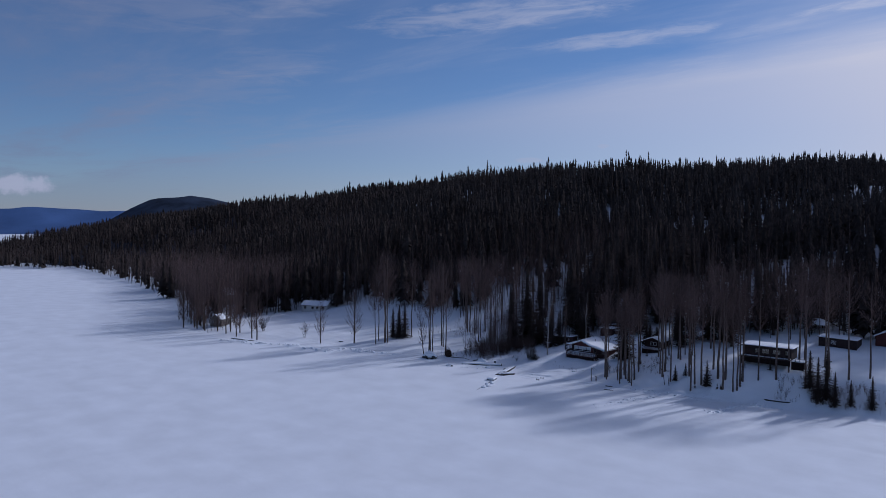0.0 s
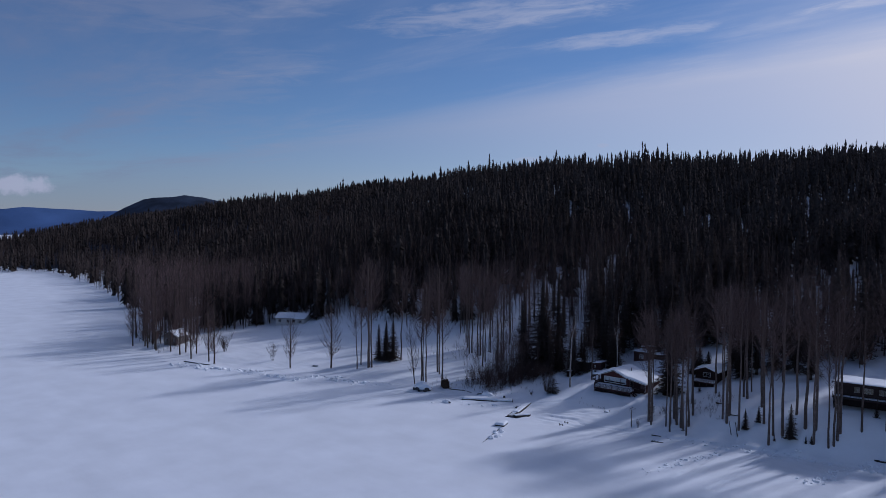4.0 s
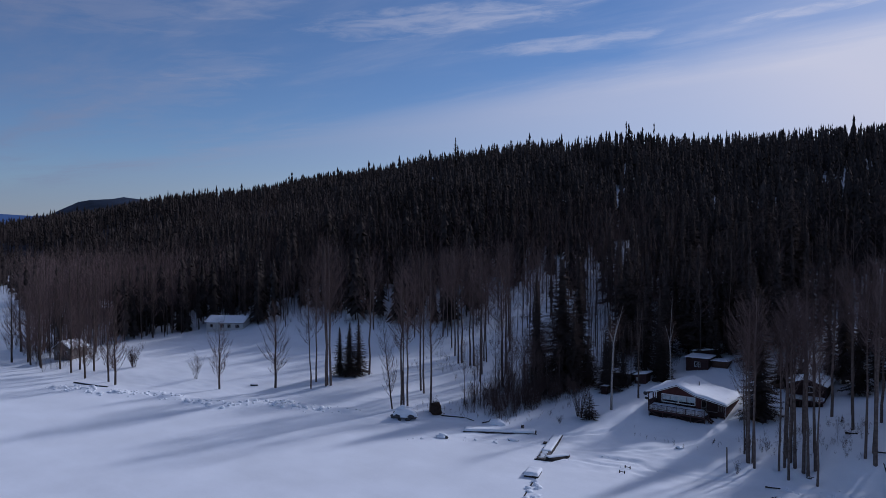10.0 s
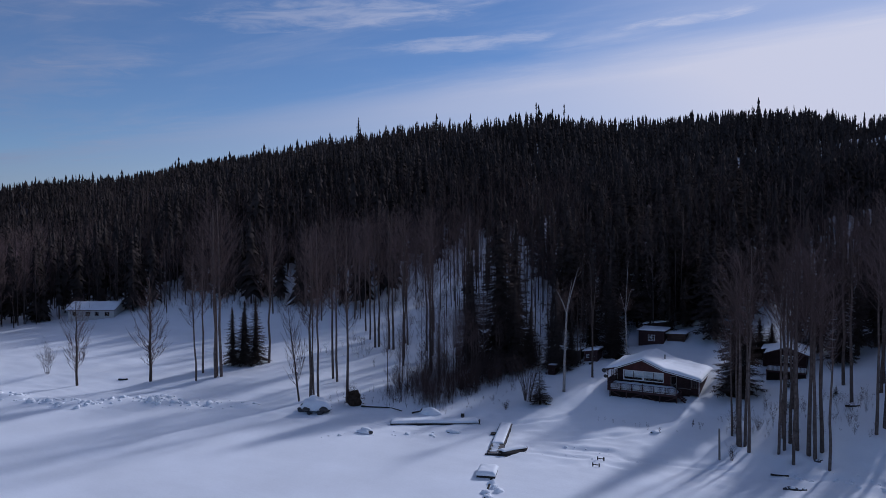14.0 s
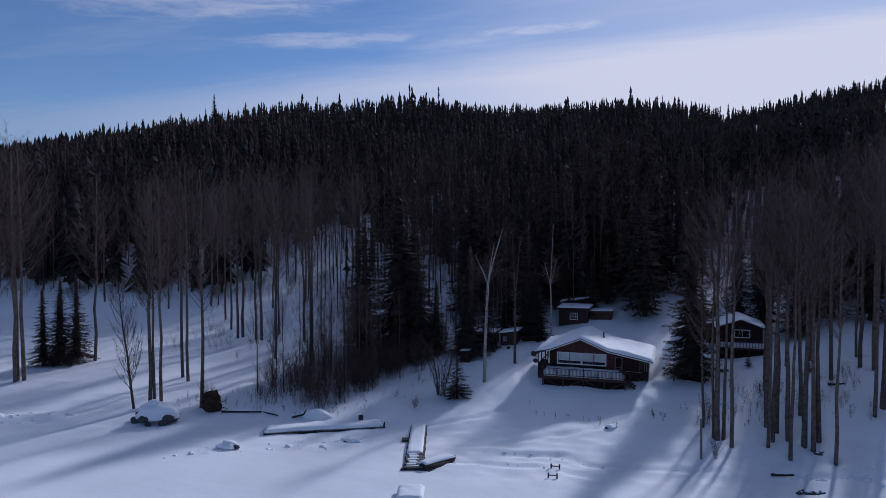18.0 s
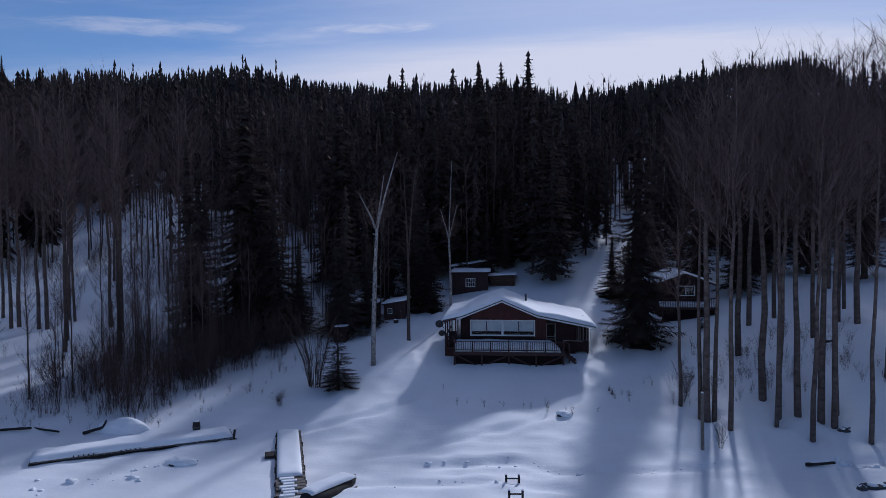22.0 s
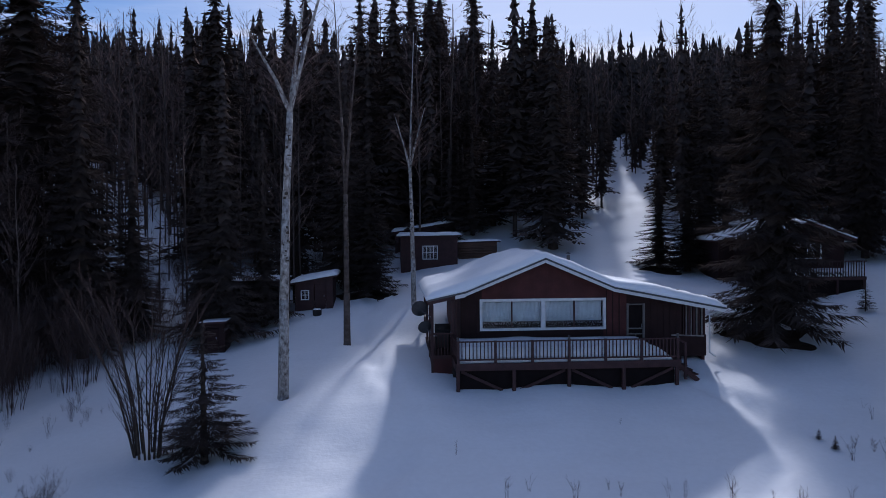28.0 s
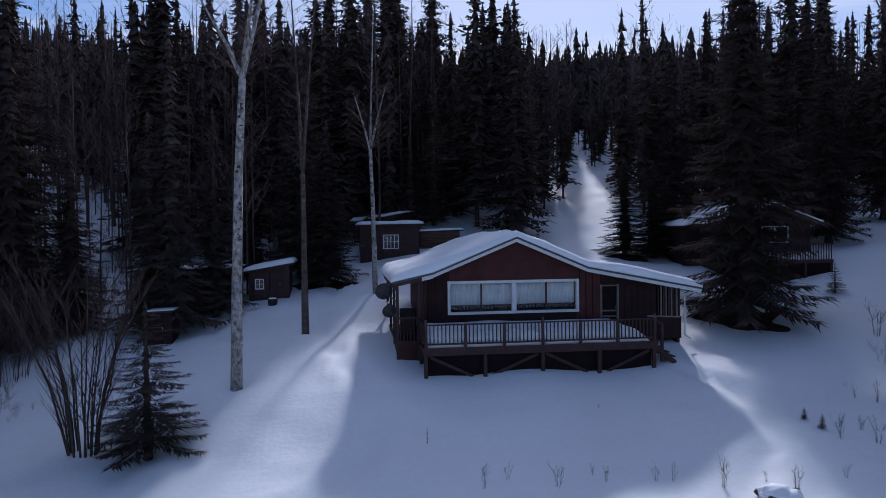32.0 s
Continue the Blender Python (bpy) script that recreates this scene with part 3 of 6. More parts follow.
def bare_arrays(rng, h, n_limb, n_twig, base=0.45, spread=0.13, trunk_r=0.11, sides=4, bends=7, twig_w=.008):
    """Triangles of a leafless tree: trunk arrays and branch arrays."""
    def tube(pts, r0, r1, n, V, F):
        b = len(V)
        for i, p in enumerate(pts):
            t = i / (len(pts) - 1)
            rr = r0 * (1 - t) + r1 * t
            for k in range(n):
                a = 6.283 * k / n
                V.append((p[0] + rr * math.cos(a), p[1] + rr * math.sin(a), p[2]))
        for i in range(len(pts) - 1):
            for k in range(n):
                p, q = b + i * n + k, b + i * n + (k + 1) % n
                F.extend([(p, q, q + n), (p, q + n, p + n)])

    def blade(p, q, w, V, F):
        b = len(V)
        d = (q[0] - p[0], q[1] - p[1])
        s = math.hypot(*d) or 1
        ox, oy = -d[1] / s * w, d[0] / s * w
        V.extend([(p[0] + ox, p[1] + oy, p[2]), (p[0] - ox, p[1] - oy, p[2]), (p[0], p[1], p[2] - w * 1.6), q])
        F.extend([(b, b + 1, b + 3), (b + 1, b + 2, b + 3), (b + 2, b, b + 3)])

    def twig(p, q, w, V, F):
        b, a = len(V), rng.uniform(0, 6.283)
        ox, oy = math.cos(a) * w, math.sin(a) * w
        V.extend([(p[0] + ox, p[1] + oy, p[2]), (p[0] - ox, p[1] - oy, p[2]), q])
        F.append((b, b + 1, b + 2))

    TV, TF, BV, BF = [], [], [], []
    lean = (rng.uniform(-.02, .02) * h, rng.uniform(-.02, .02) * h)
    wob = [(0, 0)] + [(rng.uniform(-.006, .006) * h, rng.uniform(-.006, .006) * h) for _ in range(bends)]

    def at(t):
        k = min(bends - 1, int(t * bends))
        u = t * bends - k
        return (lean[0] * t + wob[k][0] * (1 - u) + wob[k + 1][0] * u, lean[1] * t + wob[k][1] * (1 - u) + wob[k + 1][1] * u, h * t)
    tube([(0, 0, -0.025 * h)] + [at(i / bends) for i in range(bends + 1)], trunk_r, trunk_r * 0.16, sides, TV, TF)
    for i in range(n_limb):
        t = base + (0.99 - base) * (i + rng.random()) / n_limb
        p = at(t)
        a = rng.uniform(0, 6.283)
        # long rising limbs in the middle of the crown, short ones at its foot and tip
        s_ = (t - base) / (1 - base)
        l = h * spread * (0.45 + 1.5 * s_ * (1 - s_) + 0.15 * (1 - s_)) * rng.uniform(.6, 1.3) * (1 - .45 * s_)
        rise = l * rng.uniform(.7, 1.7)
        mid = (p[0] + math.cos(a) * l * .6, p[1] + math.sin(a) * l * .6, p[2] + rise * .4)
        q = (p[0] + math.cos(a + .2) * l, p[1] + math.sin(a + .2) * l, p[2] + rise)
        r = trunk_r * .36 * (1.15 - t)
        blade(p, mid, r, BV, BF)
        blade(mid, q, r * .6, BV, BF)
        for _ in range(n_twig):
            u = rng.uniform(.2, 1)
            s = tuple(mid[k] + (q[k] - mid[k]) * (u - .4) / .6 if u > .4 else p[k] + (mid[k] - p[k]) * u / .4 for k in range(3))
            b = a + rng.uniform(-1.4, 1.4)
            m = l * rng.uniform(.2, .6)
            e = (s[0] + math.cos(b) * m * .8, s[1] + math.sin(b) * m * .8, s[2] + m * rng.uniform(.2, 1.3))
            twig(s, e, r * .3 + twig_w, BV, BF)
            if twig_w < .02 and h > 5:
                f = tuple(s[k] + (e[k] - s[k]) * rng.uniform(.3, .7) for k in range(3))
                c = b + rng.uniform(-1.2, 1.2)
                twig(f, (f[0] + math.cos(c) * m * .45, f[1] + math.sin(c) * m * .45, f[2] + m * rng.uniform(.1, .7)), twig_w * .8, BV, BF)
    return (np.array(TV), np.array(TF)), (np.array(BV), np.array(BF))


def bough_arrays(rng, h, r, layers, per, skirt, ragged=0.25, droop=0.5, fine=False, few=0, core_r=.34):
    """A close-up spruce crown: every bough sags and lifts at its tip, and carries rows of small hanging sprays."""
    V, F = [], []

    def leaf(p, q, w):
        b = len(V)
        a = math.atan2(q[1] - p[1], q[0] - p[0]) + 1.5708
        ox, oy = math.cos(a) * w, math.sin(a) * w
        m = tuple(p[k] * .6 + q[k] * .4 for k in range(3))
        V.extend([p, (m[0] + ox, m[1] + oy, m[2] - w * .3), q, (m[0] - ox, m[1] - oy, m[2] - w * .3)])
        F.extend([(b, b + 1, b + 2), (b, b + 2, b + 3)])
    for i in range(layers):
        t = min(max((i + rng.uniform(-.35, .35)) / (layers - 1), 0), 1)
        z = h * (skirt + (1 - skirt) * t)
        rad = (r * (1 - t) ** 0.68 + 0.02 * r) * rng.uniform(1 - ragged, 1 + ragged * .5)
        k = max(4, int(per * (1 - 0.5 * t)))
        a0 = rng.uniform(0, 6.28)
        for j in range(k):
            a = a0 + 6.283 * (j + rng.uniform(-.4, .4)) / k
            l = rad * rng.uniform(.6, 1.15)
            d = (math.cos(a), math.sin(a))
            sag = droop * rng.uniform(.6, 1.3) * (1.15 - .75 * t)
            lift = rng.uniform(.25, .6) * droop

            def at(u):
                return (d[0] * l * u, d[1] * l * u, z + l * (.10 - sag * u + lift * u ** 3))
            n = (6 + int(19 * l)) if fine else (3 + int(4 * l))
            w = (.015 + .007 * l) if fine else (.045 + .02 * l)
            if few:
                n, w = few, .06 + .075 * l
            leaf(at(0), at(.6), w * .8)
            leaf(at(.45), at(1.04), w * .8)
            for m in range(n):
                u = .16 + .84 * (m + rng.random()) / n
                p = at(min(u, 1))
                for s in (-1, 1):
                    b = a + s * rng.uniform(.5, 1.15)
                    g = l * ((.36 - .22 * u) if fine else (.46 - .30 * u)) * rng.uniform(.5, 1.25) + .03
                    leaf(p, (p[0] + math.cos(b) * g, p[1] + math.sin(b) * g, p[2] - g * rng.uniform(.05, .6)), w * rng.uniform(.7, 1.25))
    core, cf = spruce_arrays(rng, h, r * core_r, layers, 7, skirt, .5)
    b = len(V)
    V += [tuple(c) for c in core]
    F += [(p + b, q + b, o + b) for p, q, o in cf]
    return np.array(V), np.array(F)


def scatter(name, protos, pts, zrot, scale, mat, label, category, smooth_=False):
    """Many trees joined into one stretch of woodland."""
    V, F, off = [], [], 0
    which = np.arange(len(pts)) % len(protos)
    for k, (v, f) in enumerate(protos):
        sel = np.where(which == k)[0]
        if not len(sel):
            continue
        c, s = np.cos(zrot[sel])[:, None], np.sin(zrot[sel])[:, None]
        sw = scale[sel][:, None, :] if scale.ndim == 2 else scale[sel][:, None, None] * np.ones((1, 1, 2))
        x = (c * v[None, :, 0] - s * v[None, :, 1]) * sw[..., 0] + pts[sel, 0:1]
        y = (s * v[None, :, 0] + c * v[None, :, 1]) * sw[..., 0] + pts[sel, 1:2]
        z = v[None, :, 2] * sw[..., 1] + pts[sel, 2:3]
        n = len(v)
        V.append(np.stack([x, y, z], -1).reshape(-1, 3))
        F.append((f[None] + (np.arange(len(sel)) * n)[:, None, None]).reshape(-1, 3) + off)
        off += n * len(sel)
    ob = new(name, mesh_from(name, np.concatenate(V), np.concatenate(F), mat, smooth_))
    return tagged(ob, label, category, kind="stuff")


TRAIL = [(2, 13), (8.5, 19), (11.5, 26), (14.5, 33), (19, 43), (22, 49)]
GAP = [(-8, 0), (-1, 27), (8, 60)]
OPENING = [(-20, 12), (-30, 30), (-40, 50), (-43, 66), (-46, 80), (-55, 106)]


def random_points(rng, x0, x1, y0, y1, cell, keep):
    n, m = int((x1 - x0) / cell), int((y1 - y0) / cell)
    gx_, gy_ = np.meshgrid(x0 + (np.arange(n) + .5) * cell, y0 + (np.arange(m) + .5) * cell)
    x = (gx_ + rng.uniform(-.48, .48, gx_.shape) * cell).ravel()
    y = (gy_ + rng.uniform(-.48, .48, gy_.shape) * cell).ravel()
    k = rng.random(len(x)) < keep(x, y)
    x, y = x[k], y[k]
    return np.stack([x, y, height(x, y, False)], -1)


def edge_of_wood(x):
    """How far inland the dense wood begins."""
    return np.interp(x, [-1200, -300, -200, -165, -150, -110, -60, -45, -25, -12, 0, 12, 30, 45, 80, 200], [2, 4, 6, 8, 55, 60, 56, 50, 40, 44, 46, 48, 44, 40, 38, 30])


nrng = np.random.default_rng(4)
prng = random.Random(11)
FAR_SPRUCE = [spruce_arrays(prng, 1.0, prng.uniform(.10, .17), prng.choice((12, 14, 16)), prng.choice((6, 7)), skirt=prng.uniform(.05, .2)) for _ in range(8)]
FAR_SPRUCE += [spruce_arrays(prng, 1.0, prng.uniform(.055, .08), 15, 4, skirt=prng.uniform(.2, .4), sparse=.3) for _ in range(3)]
WOOD_SPRUCE = []
for k in range(7):
    v, f = bough_arrays(prng, 10.0, prng.uniform(.9, 1.7), prng.choice((22, 25)), 7, prng.uniform(.06, .16), .3, .5, few=3)
    WOOD_SPRUCE.append((v / 10.0, f))
MID_SPRUCE = [spruce_arrays(prng, 1.0, prng.uniform(.11, .17), 9, 5, skirt=.1) for _ in range(6)]
MID_SPRUCE += [spruce_arrays(prng, 1.0, prng.uniform(.05, .08), 10, 3, skirt=.25, sparse=.3) for _ in range(2)]
MINI_SPRUCE = [spruce_arrays(prng, 1.0, prng.uniform(.13, .19), 5, 4, skirt=.08) for _ in range(5)]
FAR_BARE = [bare_arrays(prng, 1.0, 20, 9, .3, .16, .009, 3, 4, .0011) for _ in range(7)]
MINI_BARE = [bare_arrays(prng, 1.0, 9, 5, .3, .20, .014, 3, 2, .004) for _ in range(5)]


def keep_conifer(x, y):
    d = y - shore(x)
    k = smooth(d - edge_of_wood(x), -3, 10)
    k *= smooth(off_line(x, y, TRAIL), 1.8, 3.4) * smooth(off_line(x, y, GAP), 2.4, 3.6) * (.25 + .75 * smooth(off_line(x, y, OPENING), 3.0, 7.0))
    for hx, hy, hr in ((-20, 51, 7), (-9.5, 43, 6), (-53, 105, 9), (-66, 49, 9), (-58, 44, 7), (8, 118, 8), (9, 137, 8)):
        k = k * smooth(np.hypot(x - hx, y - hy), hr * .6, hr * 1.3)
    # the leafy belts: on the point, along the far shore, and behind the clearing
    leafy = smooth(x, -330, -290) * smooth(x, -140, -170) * smooth(d, 75, 40) + smooth(x, -300, -420) * smooth(d, 260, 60) * .6
    k = k * (1 - .8 * np.clip(leafy, 0, 1))
    k = k * (1 - .6 * smooth(x, -160, -140) * smooth(x, -30, -42) * smooth(d, 100, 70))
    clump = smooth(vnoise(x / 17, y / 17, 33), -.7, .1)
    return k * (0.45 + 0.55 * clump) * (0.72 + 0.28 * smooth(vnoise(x / 40, y / 40, 21), -.5, .3)) * (0.85 + .15 * smooth(d, 60, 160))


def sized(n, lo, hi, slim=(.85, 1.2), tall=.08):
    hgt = lo + (hi - lo) * nrng.beta(1.7, 1.5, n)
    hgt = hgt * np.where(nrng.random(n) < tall, nrng.uniform(1.05, 1.25, n), 1)
    return np.stack([hgt * nrng.uniform(*slim, n), hgt], -1)


def mixed(protos, p, sz, name, mat, label):
    order = nrng.permutation(len(p))
    return scatter(name, protos, p[order], nrng.uniform(0, 6.28, len(p)), sz[order], mat, label, "forest")


def in_sight(x, y):
    """The slopes to the east lie behind the near bank."""
    return (x < 108 + .25 * (y - 130)).astype(float)


p = random_points(nrng, -320, 150, -60, 130, 3.1, lambda x, y: keep_conifer(x, y) * in_sight(x, y))
sz = sized(len(p), 10, 20.5, tall=.06)
sz = sz * np.where(off_line(p[:, 0], p[:, 1], [(26, 56), (42, 100)]) < 13, .7, 1)[:, None]
sz = sz * (1.1 - .2 * smooth(p[:, 1], 50, 75) * smooth(p[:, 0], -90, -60))[:, None]
sz = sz * np.where(off_line(p[:, 0], p[:, 1], [(14, 32), (33, 106)]) < 4.0, .78, 1)[:, None]
sz = sz * (1 - .08 * smooth(p[:, 0], 14, 24) * smooth(p[:, 0], 75, 65) * smooth(p[:, 1], 80, 65))[:, None]
close = (p[:, 0] > -48) & (p[:, 0] < 62) & (p[:, 1] < 72)
mixed(FAR_SPRUCE, p[~close], sz[~close], "conifer_forest", NEEDLE_FAR, "dense dark spruce forest covering the snowy hillside")
mixed(WOOD_SPRUCE, p[close], sz[close], "cabin_forest", NEEDLE, "dense dark spruce wood rising behind the cabin")
p = random_points(nrng, -320, 200, 130, 450, 3.6, lambda x, y: keep_conifer(x, y) * in_sight(x, y) * ((y < 345) | (x > -140)))
sz = sized(len(p), 8, 18) * (1 - .35 * smooth(p[:, 0], -10, 40) * smooth(p[:, 1], 150, 220))[:, None]
mixed(MID_SPRUCE, p, sz, "ridge_forest", NEEDLE_FAR, "spruce forest along the top of the ridge")
p = random_points(nrng, -1150, -320, 0, 560, 5.6, keep_conifer)
mixed(MINI_SPRUCE, p, sized(len(p), 10, 19), "far_conifer_forest", NEEDLE_FAR, "distant dark conifer forest along the lake shore")


def keep_bare(x, y):
    d = y - shore(x)
    k = smooth(d, 3, 9) * smooth(d - edge_of_wood(x), -2, 4) * smooth(d, 170, 100) * smooth(off_line(x, y, TRAIL), 3.0, 5) * in_sight(x, y)
    return np.clip(k * (0.28 + 0.5 * smooth(x, -20, -50) + 0.2 * smooth(x, -110, -160) + .3 * smooth(x, 60, 75)), 0, .85)


def bare_wood(p, lo, hi, protos, names, labels, mats, slim=(.85, 1.2)):
    sc, zr = sized(len(p), lo, hi, slim, 0), nrng.uniform(0, 6.28, len(p))
    for k in (0, 1):
        scatter(names[k], [q[k] for q in protos], p, zr, sc, mats[k], labels[k], "woods")


bare_wood(random_points(nrng, -330, 130, -60, 180, 4.0, keep_bare), 12, 22, FAR_BARE, ("aspen_trunk_wood", "aspen_crown_wood"),
          ("bare grey aspen trunks standing in the forest edge", "bare brown aspen branches and twigs"), (BARK_FAR, TWIG_MID))
bare_wood(random_points(nrng, -1100, -330, 0, 420, 5.4, lambda x, y: smooth(y - shore(x), 1, 5) * smooth(y - shore(x), 330, 120) * .95), 11, 18, MINI_BARE, ("far_aspen_trunk_wood", "far_aspen_crown_wood"),
          ("distant bare aspen trunks on the low hillside", "distant bare brown aspen crowns on the low hillside"), (BARK_FAR, TWIG_FAR))
bare_wood(random_points(nrng, 74, 150, -20, 90, 4.4, lambda x, y: smooth(y - shore(x), 2, 8) * .85 * in_sight(x, y)), 17, 25, FAR_BARE, ("bank_trunk_wood", "bank_crown_wood"),
          ("bare aspen trunks crowding the steep bank", "bare brown aspen branches over the steep bank"), (BARK_FAR, TWIG_MID))
bare_wood(random_points(nrng, -330, -150, -44, 60, 3.7, lambda x, y: smooth(y - shore(x), 2, 6) * smooth(y - shore(x), 70, 40) * (.45 + .4 * smooth(x, -230, -200))), 17, 26, FAR_BARE, ("point_trunk_wood", "point_crown_wood"),
          ("bare poplar trunks on the wooded point", "bare brown poplar crowns on the wooded point"), (BARK_FAR, TWIG_MID))
bare_wood(random_points(nrng, -64, -8, 8, 112, 3.0, lambda x, y: smooth(off_line(x, y, OPENING), 11, 8) * .6), 6, 15, FAR_BARE, ("opening_trunk_wood", "opening_crown_wood"),
          ("thin bare trunks in a snowy opening of the forest", "bare dark twigs in a snowy opening of the forest"), (BARK_FAR, TWIG_FAR), (.7, 1.0))
# bare birches and aspens mixed into the spruces behind the cabin
bare_wood(random_points(nrng, -40, 60, 24, 75, 5.2, lambda x, y: .68 * smooth(off_line(x, y, TRAIL), 3.0, 5) * smooth(off_line(x, y, GAP), 1.5, 3)), 12, 20, FAR_BARE, ("cabin_trunk_wood", "cabin_crown_wood"),
          ("bare birch and aspen trunks among the spruces", "bare reddish branches among the spruces"), (BARK_FAR, TWIG_MID))


# ---------------------------------------------------------------- standing trees
def put(x, y):
    return float(height(x, y))


def trunk_mesh(name, h, r, mat, top=.05):
    bm = bmesh.new()
    rod(bm, (0, 0, -0.6), (0, 0, h * .3), r * 1.12, r * .8, 9)
    rod(bm, (0, 0, h * .3), (0, 0, h * .97), r * .8, r * top, 8)
    rod(bm, (0, 0, -.5), (0, 0, .35), r * 1.7, r * 1.0, 9)
    me = bpy.data.meshes.new(name)
    bm.to_mesh(me)
    bm.free()
    me.materials.append(mat)
    me.polygons.foreach_set("use_smooth", np.ones(len(me.polygons), bool))
    return me


trng = random.Random(23)
SPRUCES = []
for k, (r, lay, per, skirt, droop) in enumerate(((.15, 40, 10, .07, .5), (.19, 38, 10, .06, .42), (.12, 42, 9, .10, .55), (.17, 36, 10, .07, .5), (.26, 24, 8, .10, .26), (.15, 44, 11, .07, .5), (.19, 42, 12, .06, .42), (.12, 44, 10, .10, .55), (.17, 42, 11, .07, .5))):
    v, f = bough_arrays(trng, 10.0, r * 10, lay, per, skirt, droop=droop, fine=k > 3, core_r=.07 if k == 4 else .34)
    SPRUCES.append((trunk_mesh("trunk", 10, .17, BARK_DARK), mesh_from("crown", v, f, NEEDLE)))


def spruce(x, y, h, kind=0, wide=1.0, label="tall dark green spruce standing in the snow", group="shore spruces"):
    t = thing("spruce_tree", x, y, put(x, y), trng.uniform(0, 360), label, "tree", group)
    t.scale = (h / 10 * wide, h / 10 * wide, h / 10)
    part("trunk", SPRUCES[kind][0], None, t)
    part("crown", SPRUCES[kind][1], None, t)
    return t


BARES = []
for k in range(7):
    (tv, tf), (bv, bf) = bare_arrays(trng, 20.0, 64, 15, trng.uniform(.34, .48), trng.uniform(.15, .19), .20, 8)
    BARES.append((mesh_from("trunk", tv, tf, BARK_ASPEN, True), mesh_from("crown", bv, bf, TWIG)))
TALLS = []
for k in range(6):
    (tv, tf), (bv, bf) = bare_arrays(trng, 20.0, 60, 15, trng.uniform(.50, .62), trng.uniform(.15, .20), .25, 8)
    TALLS.append((mesh_from("trunk", tv, tf, BARK_ASPEN, True), mesh_from("crown", bv, bf, TWIG)))
LOWS = []
for k in range(3):
    (tv, tf), (bv, bf) = bare_arrays(trng, 14.0, 74, 16, .14, .22, .27, 8)
    LOWS.append((mesh_from("trunk", tv, tf, BARK_DARK, True), mesh_from("crown", bv, bf, TWIG)))


def aspen(x, y, h, kind=None, protos=None, label="tall bare aspen with a straight grey trunk in snow", group="shore aspens", lean=(0, 0), thick=1.0):
    protos = protos or BARES
    k = trng.randrange(len(protos)) if kind is None else kind
    base = 14.0 if protos is LOWS else 20.0
    t = thing("bare_tree" if protos is LOWS else "aspen_tree", 0, 0, 0, 0, label, "tree", group)
    t.matrix_basis = pose(x, y, put(x, y), lean[0], lean[1], trng.uniform(0, 360) if lean == (0, 0) else 0)
    s = h / base
    t.scale = (s * thick, s * thick, s)
    part("trunk", protos[k][0], None, t)
    part("crown", protos[k][1], None, t)
    return t


# the grove beside the cabin
for k, (x, y) in enumerate(GROVE):
    aspen(x, y, trng.uniform(19, 24) if k not in (0,) else 14, None, TALLS, thick=trng.uniform(.7, 1.1))
# along the steep bank
for x, y in ((22.2, 3.8), (29.4, -9.3), (29.0, -7), (32.1, -10.5), (38.3, -12.6), (38.4, -10.3), (39.9, -9.9), (43.4, -8.2), (45.3, -10.1), (45, -7.7), (47.7, -9.9),
             (48.4, -9.2), (48.7, -8), (48.8, -6.7), (51.9, -4.7), (55.6, -3.5), (57.6, -.6), (59.2, 2.1), (60.5, 2.3), (62.3, -4.3), (36, -8), (41, -5), (34, -3), (66, 1), (70, 2), (64, 6), (74, 4)):
    aspen(x, y, trng.uniform(20, 28), None, TALLS, group="bank aspens", thick=trng.uniform(.8, 1.1))
for x, y, h in ((33.2, -10, 4.0), (35, -7.9, 3.4), (41.5, -10.4, 6.5), (47.8, -3.1, 2.6), (53.6, -1.5, 2.6), (65.6, -6.6, 10.5), (67, -5, 11.5), (69, -6, 8), (63.2, -4, 9), (72, -5, 6), (76, -4, 7.5), (45.0, -10.4, 1.6), (44.2, -10.8, 1.5), (39.0, -11.6, 1.5)):
    spruce(x, y, h, trng.choice((0, 1, 3)), 1.1, "young dark spruce on the snowy bank", "bank spruces")
# the open shore towards the white house
for x, y, h in ((-47, -16.8, 26), (-46.7, -16.4, 25), (-46.3, -15.8, 26), (-51, -6.2, 28), (-49.2, -7.4, 28), (-40.7, -15.8, 27), (-56.8, 15.8, 27), (-57.2, 15.0, 25), (-53.6, 14.7, 27),
                (-52.7, 14.9, 27), (-51.8, 18.8, 24), (-52.8, 19.2, 24), (-69.8, -1.9, 27), (-72.6, 28.8, 22), (-71.6, 29.6, 22), (-45, 15, 28), (-47, 10, 27), (-42, 12, 27),
                (-72.2, -17.1, 21), (-75.4, -12.8, 24), (-70.9, -14, 30), (-70.2, -13.3, 31), (-71.2, -13.4, 29), (-62, 20, 25), (-66, 24, 24), (-60, 30, 24), (-50, 26, 25), (-55, 33, 24),
                (-80, 26, 22), (-88, 30, 22), (-95, 26, 21), (-76, 34, 22), (-40, 22, 25), (-36, 16, 25), (-44, 5, 26), (-37, 3, 24)):
    aspen(x, y, h, group="clearing aspens", thick=trng.uniform(.8, 1.05))
aspen(-47.9, -18.4, 15, 1, LOWS, "thin dead tree leaning over the shore", "clearing trees", (0, -9), .6)
for x, y, h in ((-89.6, -27.6, 14.5), (-79.3, -20.8, 18), (-112, -39, 17), (-116, -38.5, 16), (-124, -40, 16), (-132, -39.5, 17), (-133, -37, 17), (-139, -39, 16), (-145, -41, 18), (-148, -40, 18), (-151, -41, 17), (-128, -36, 15)):
    aspen(x, y, h, None, LOWS, "broad bare poplar at the edge of the frozen lake", "shore poplars", thick=.85)
